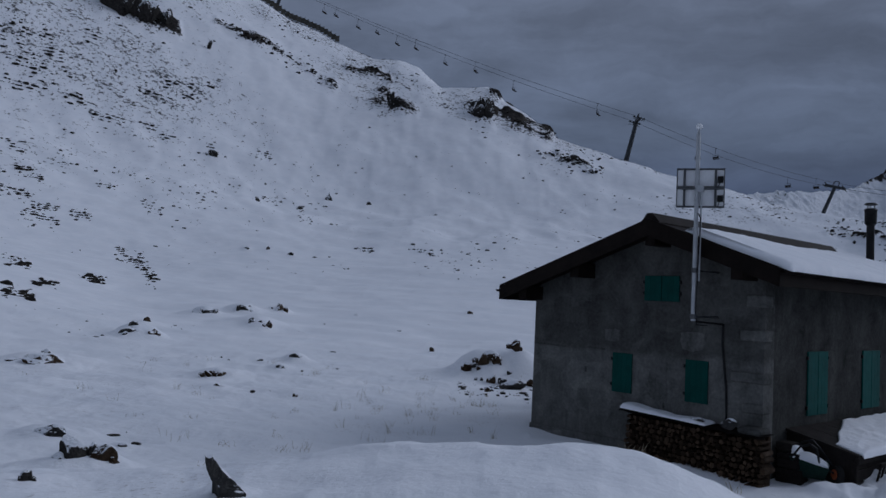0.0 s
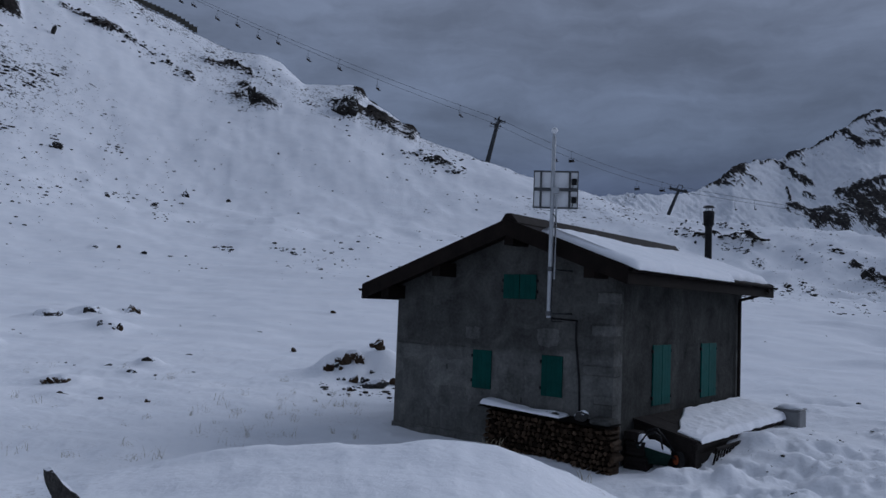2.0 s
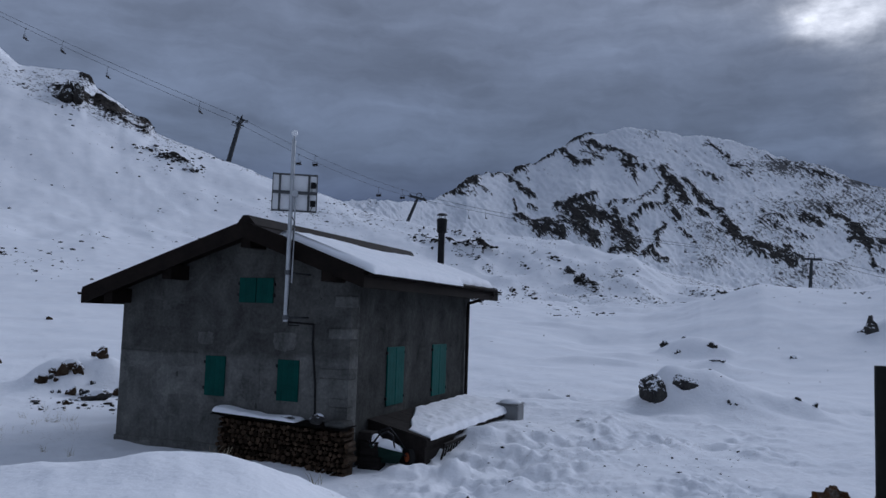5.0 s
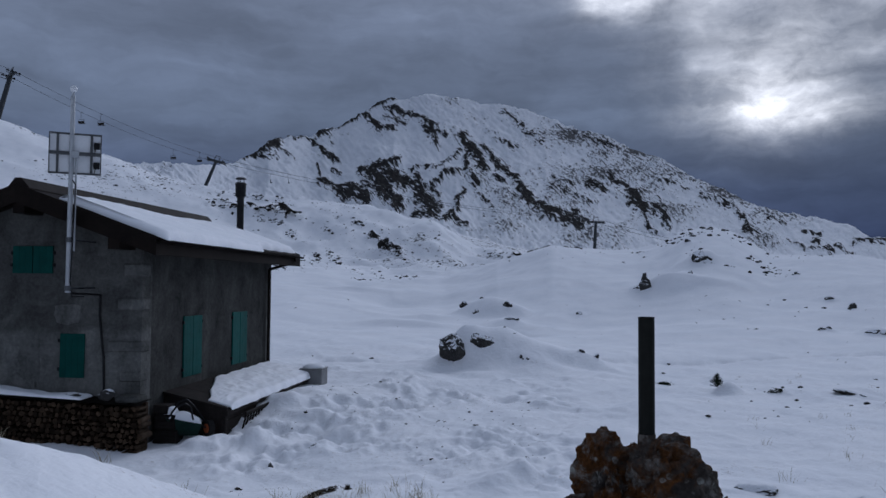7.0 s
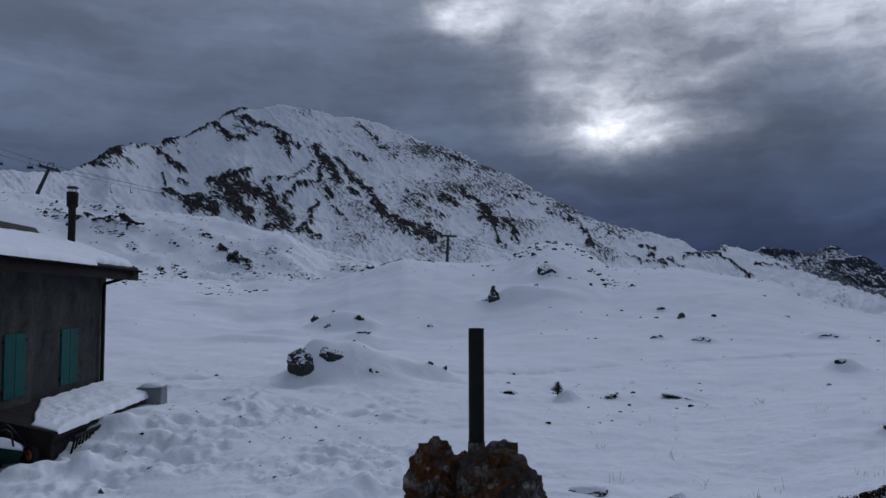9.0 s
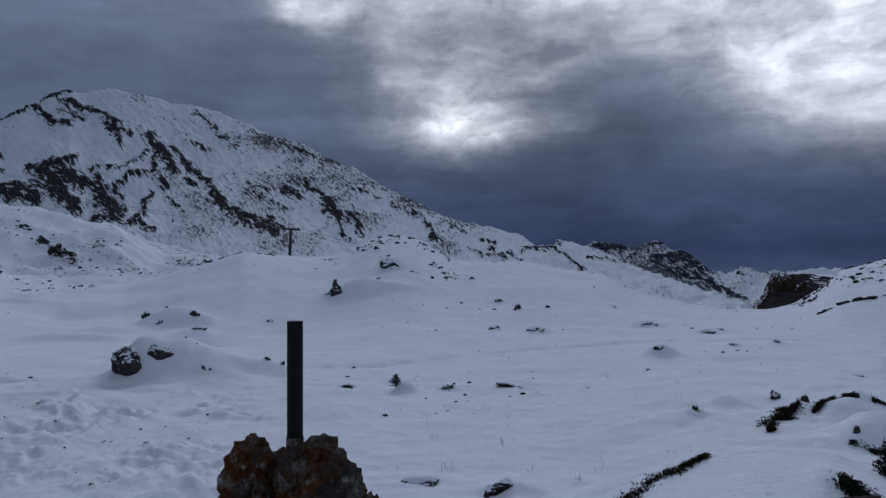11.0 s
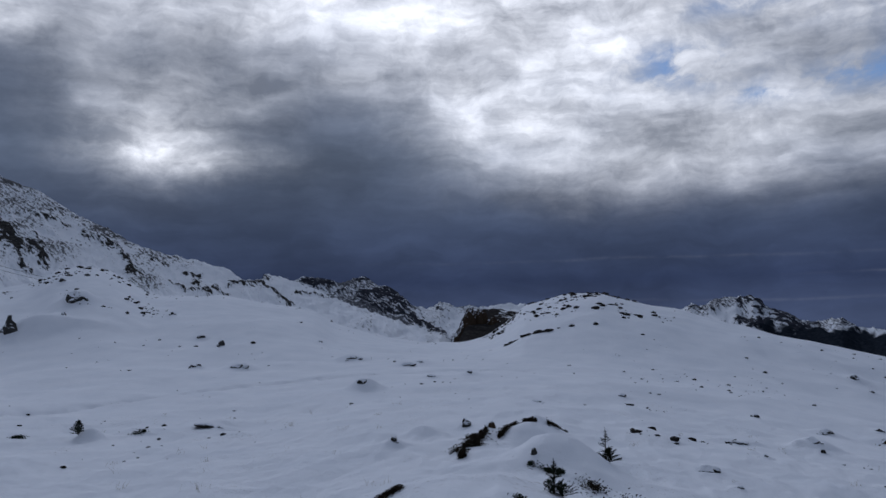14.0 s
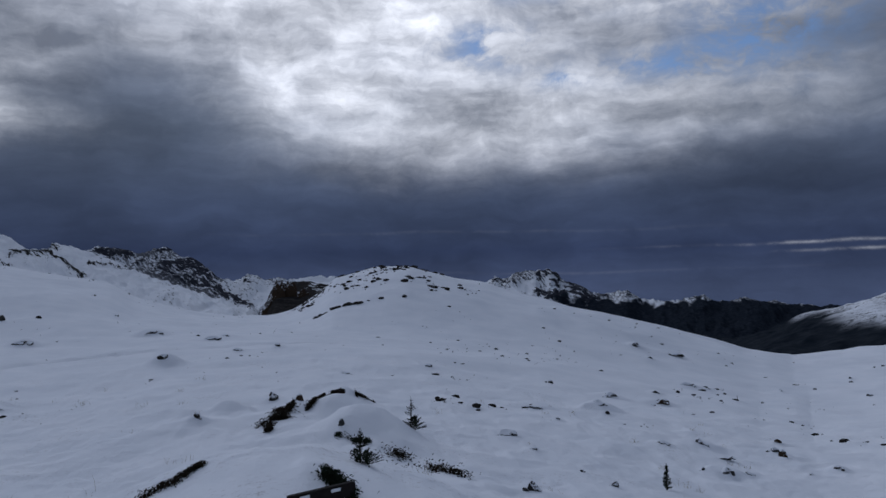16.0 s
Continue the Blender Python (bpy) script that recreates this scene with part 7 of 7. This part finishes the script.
def build_pylon(k, height):
    top = TOPS[k]
    across, along, line = side_of(k)
    grade = (TOPS[min(4, k + 1)] - TOPS[max(0, k - 1)])
    lean = math.atan2(-grade.z, math.hypot(grade.x, grade.y)) * (.7, .7, 3.2, .3)[k]
    tip = Matrix.Rotation(lean, 4, Vector((-line.y, line.x, 0)))
    m = Matrix.Translation(top) @ tip @ Matrix((along, across, (0, 0, 1))).transposed().to_4x4()
    pylon = thing("lift_pylon", "leaning steel chairlift pylon with a crossarm", "pylon", m, "chairlift pylons")
    part("shaft", tube((0, 0, -height), (0, 0, .2), .72, .52, 14), STEEL, pylon)
    part("crossarm", box(-.4, .4, -ARM - .5, ARM + .5, -.4, .4, .05), STEEL, pylon)
    bm = bmesh.new()
    add_path(bm, [(0, -1.0, .4), (0, -.8, 2.0), (0, .8, 2.0), (0, 1.0, .4)], .13, 6)
    part("head_frame", bm, STEEL, pylon)
    for s in (-1, 1):
        train = part("sheave_train", box(-1.7, 1.7, s * ARM - .13, s * ARM + .13, .1, .34, .05), STEEL, pylon)
        for j in range(4):
            x = -1.35 + j * .9
            part("sheave", tube((x, s * ARM - .08, .36), (x, s * ARM + .08, .36), .24, .24, 14), RUBBER, train)
        part("catwalk", box(-1.6, 1.6, s * (ARM + .55) - .2, s * (ARM + .55) + .2, -.35, -.28, .02), STEEL, pylon)
    bm = bmesh.new()
    for y in (-.16, .16):
        add_tube(bm, (-.6, y, -height), (-.45, y, .6), .03, .03, 5)
    part("ladder", bm, STEEL, pylon)


for k, hgt in ((0, 13), (1, 14), (2, 16), (3, 17)):
    build_pylon(k, hgt)


def rope_at(k, s, t):
    """A point of the rope between pylons k and k + 1, on side s."""
    a, b = TOPS[k] + side_of(k)[0] * ARM * s, TOPS[k + 1] + side_of(k + 1)[0] * ARM * s
    p = a.lerp(b, t)
    p.z += .6 - 4 * t * (1 - t) * (2.0 if k < 2 else 3.0)
    return p


for s in (-1, 1):
    bm = bmesh.new()
    for k in range(4):
        add_path(bm, [rope_at(k, s, j / 24) for j in range(25)], .05, 5)
    tagged(part("lift_cable", bm, STEEL), "long sagging steel haul rope of the chairlift", "cable", "chairlift ropes")


def build_chair():
    chair = thing("lift_chair", "empty double chair hanging from the lift rope", "chair", None, "chairlift chairs")
    bm = bmesh.new()
    add_path(bm, [(0, 0, 0), (0, .25, -.5), (0, .25, -1.9), (0, 0, -2.15)], .05, 6)
    part("hanger", bm, STEEL, chair)
    part("seat", box(-.95, .95, -.55, .05, -3.22, -3.08, .04), WOOD_BLACK, chair)
    part("backrest", box(-.95, .95, .03, .12, -3.05, -2.5, .03), WOOD_BLACK, chair)
    bm = bmesh.new()
    add_path(bm, [(-1, -.55, -3.2), (-1, .1, -3.15), (-1, .1, -2.1), (1, .1, -2.1), (1, .1, -3.15), (1, -.55, -3.2)], .05, 6)
    part("frame", bm, STEEL, chair)
    part("grip", box(-.2, .2, -.09, .09, -.1, .12, .03), STEEL, chair)
    return chair


def hang_chairs():
    first = build_chair()
    spots = [(0, 1, .13), (0, -1, .20), (0, 1, .245), (0, -1, .33), (0, 1, .37), (0, -1, .445), (0, 1, .515), (0, -1, .61), (0, 1, .705), (0, -1, .91),
             (1, 1, .29), (1, -1, .33), (1, 1, .77), (1, -1, .84), (2, 1, .15), (2, -1, .155), (2, 1, .62), (2, -1, .66), (3, 1, .3), (3, -1, .62)]
    for i, (k, s, t) in enumerate(spots):
        p = rope_at(k, s, t)
        d = rope_at(k, s, min(1, t + .02)) - p
        m = Matrix.Translation(p) @ pose(0, 0, 0, 0, 0, math.degrees(math.atan2(d.y, d.x)) + 90)
        if i == 0:
            first.matrix_basis = m
        else:
            copy_thing(first, m)


hang_chairs()

# snow fence along the crest
fence = thing("snow_fence", "long wooden snow fence along the hill crest", "fence")
for k in range(26):
    az = -15.9 + 6.9 * k / 25
    rr = np.linspace(180, 320, 141)
    zz, _, _, _ = land(np.full(141, az), rr)
    r = float(rr[np.argmax((zz - EYE) / rr)]) - .5
    a = radians(az)
    x, y = r * math.sin(a), r * math.cos(a)
    z = ground_z(x, y)
    m = pose(x, y, z, 0, 0, -az + (6 if k % 2 else -6))
    panel_ob = part("panel", box(-.62, .62, -.06, .06, .5, 2.3, .02), FENCE, fence, m=m)
    for j in (-.55, .55):
        part("post", box(j - .07, j + .07, -.1, .1, -.8, 2.5, .02), FENCE, panel_ob)
    part("brace", tube((0, .8, -.3), (0, .05, 1.9), .06, .06, 6), FENCE, panel_ob)

# crags on the hillside
for az, el, w, h, s, n_blocks in ((-4.9, 13.3, 4.6, 3.8, 3, 5), (1.5, 12.9, 6.5, 5.6, 5, 7), (2.9, 14.0, 3.0, 2.4, 9, 2), (-22.6, 17.3, 12, 6.0, 11, 9), (-20.6, 16.8, 6, 4, 14, 4), (-17.9, 15.9, 2.4, 2.0, 17, 2), (9.4, 9.1, 3.6, 1.4, 21, 3), (7.3, 9.8, 2.6, 1.2, 24, 2), (36.6, 2.6, 4.0, 2.2, 27, 4), (26.2, 4.7, 1.6, .8, 31, 2)):
    x, y, z = on_slope(az, el)
    crag = thing("crag", "dark broken rock crag on the snowy hillside", "crag", pose(x, y, z, 0, 0, -az), "crags on the hillside")
    rng = random.Random(s)
    for j in range(n_blocks):
        bw = w * rng.uniform(.3, .55)
        part("block", rock_mesh(bw, bw * .9, h * rng.uniform(.45, .9), s * 10 + j, .9, 3, .3), ROCK, crag, m=pose(rng.uniform(-.36, .36) * w, rng.uniform(-.1, .2) * w, rng.uniform(-.1, .25) * h, rng.uniform(-15, 15), rng.uniform(-15, 15), rng.uniform(0, 360)))

# dark cliff beyond the knoll
cliff = thing("cliff", "dark brown rock cliff rising behind the snowy knoll", "cliff")
for az, w, top, sd in ((83.9, 10, .4, 3), (84.6, 12, 1.1, 5), (85.4, 14, 1.0, 8), (86.2, 13, .55, 12), (86.9, 12, .3, 15)):
    r = 520
    a = radians(az)
    low, high = EYE + r * math.tan(radians(-3.0)), EYE + r * math.tan(radians(top))
    part("block", rock_mesh(w, w * .9, high - low, 300 + sd, .9, 3, .02, .16), ROCK_BROWN, cliff, m=pose(r * math.sin(a), r * math.cos(a), low, 0, 0, -az))
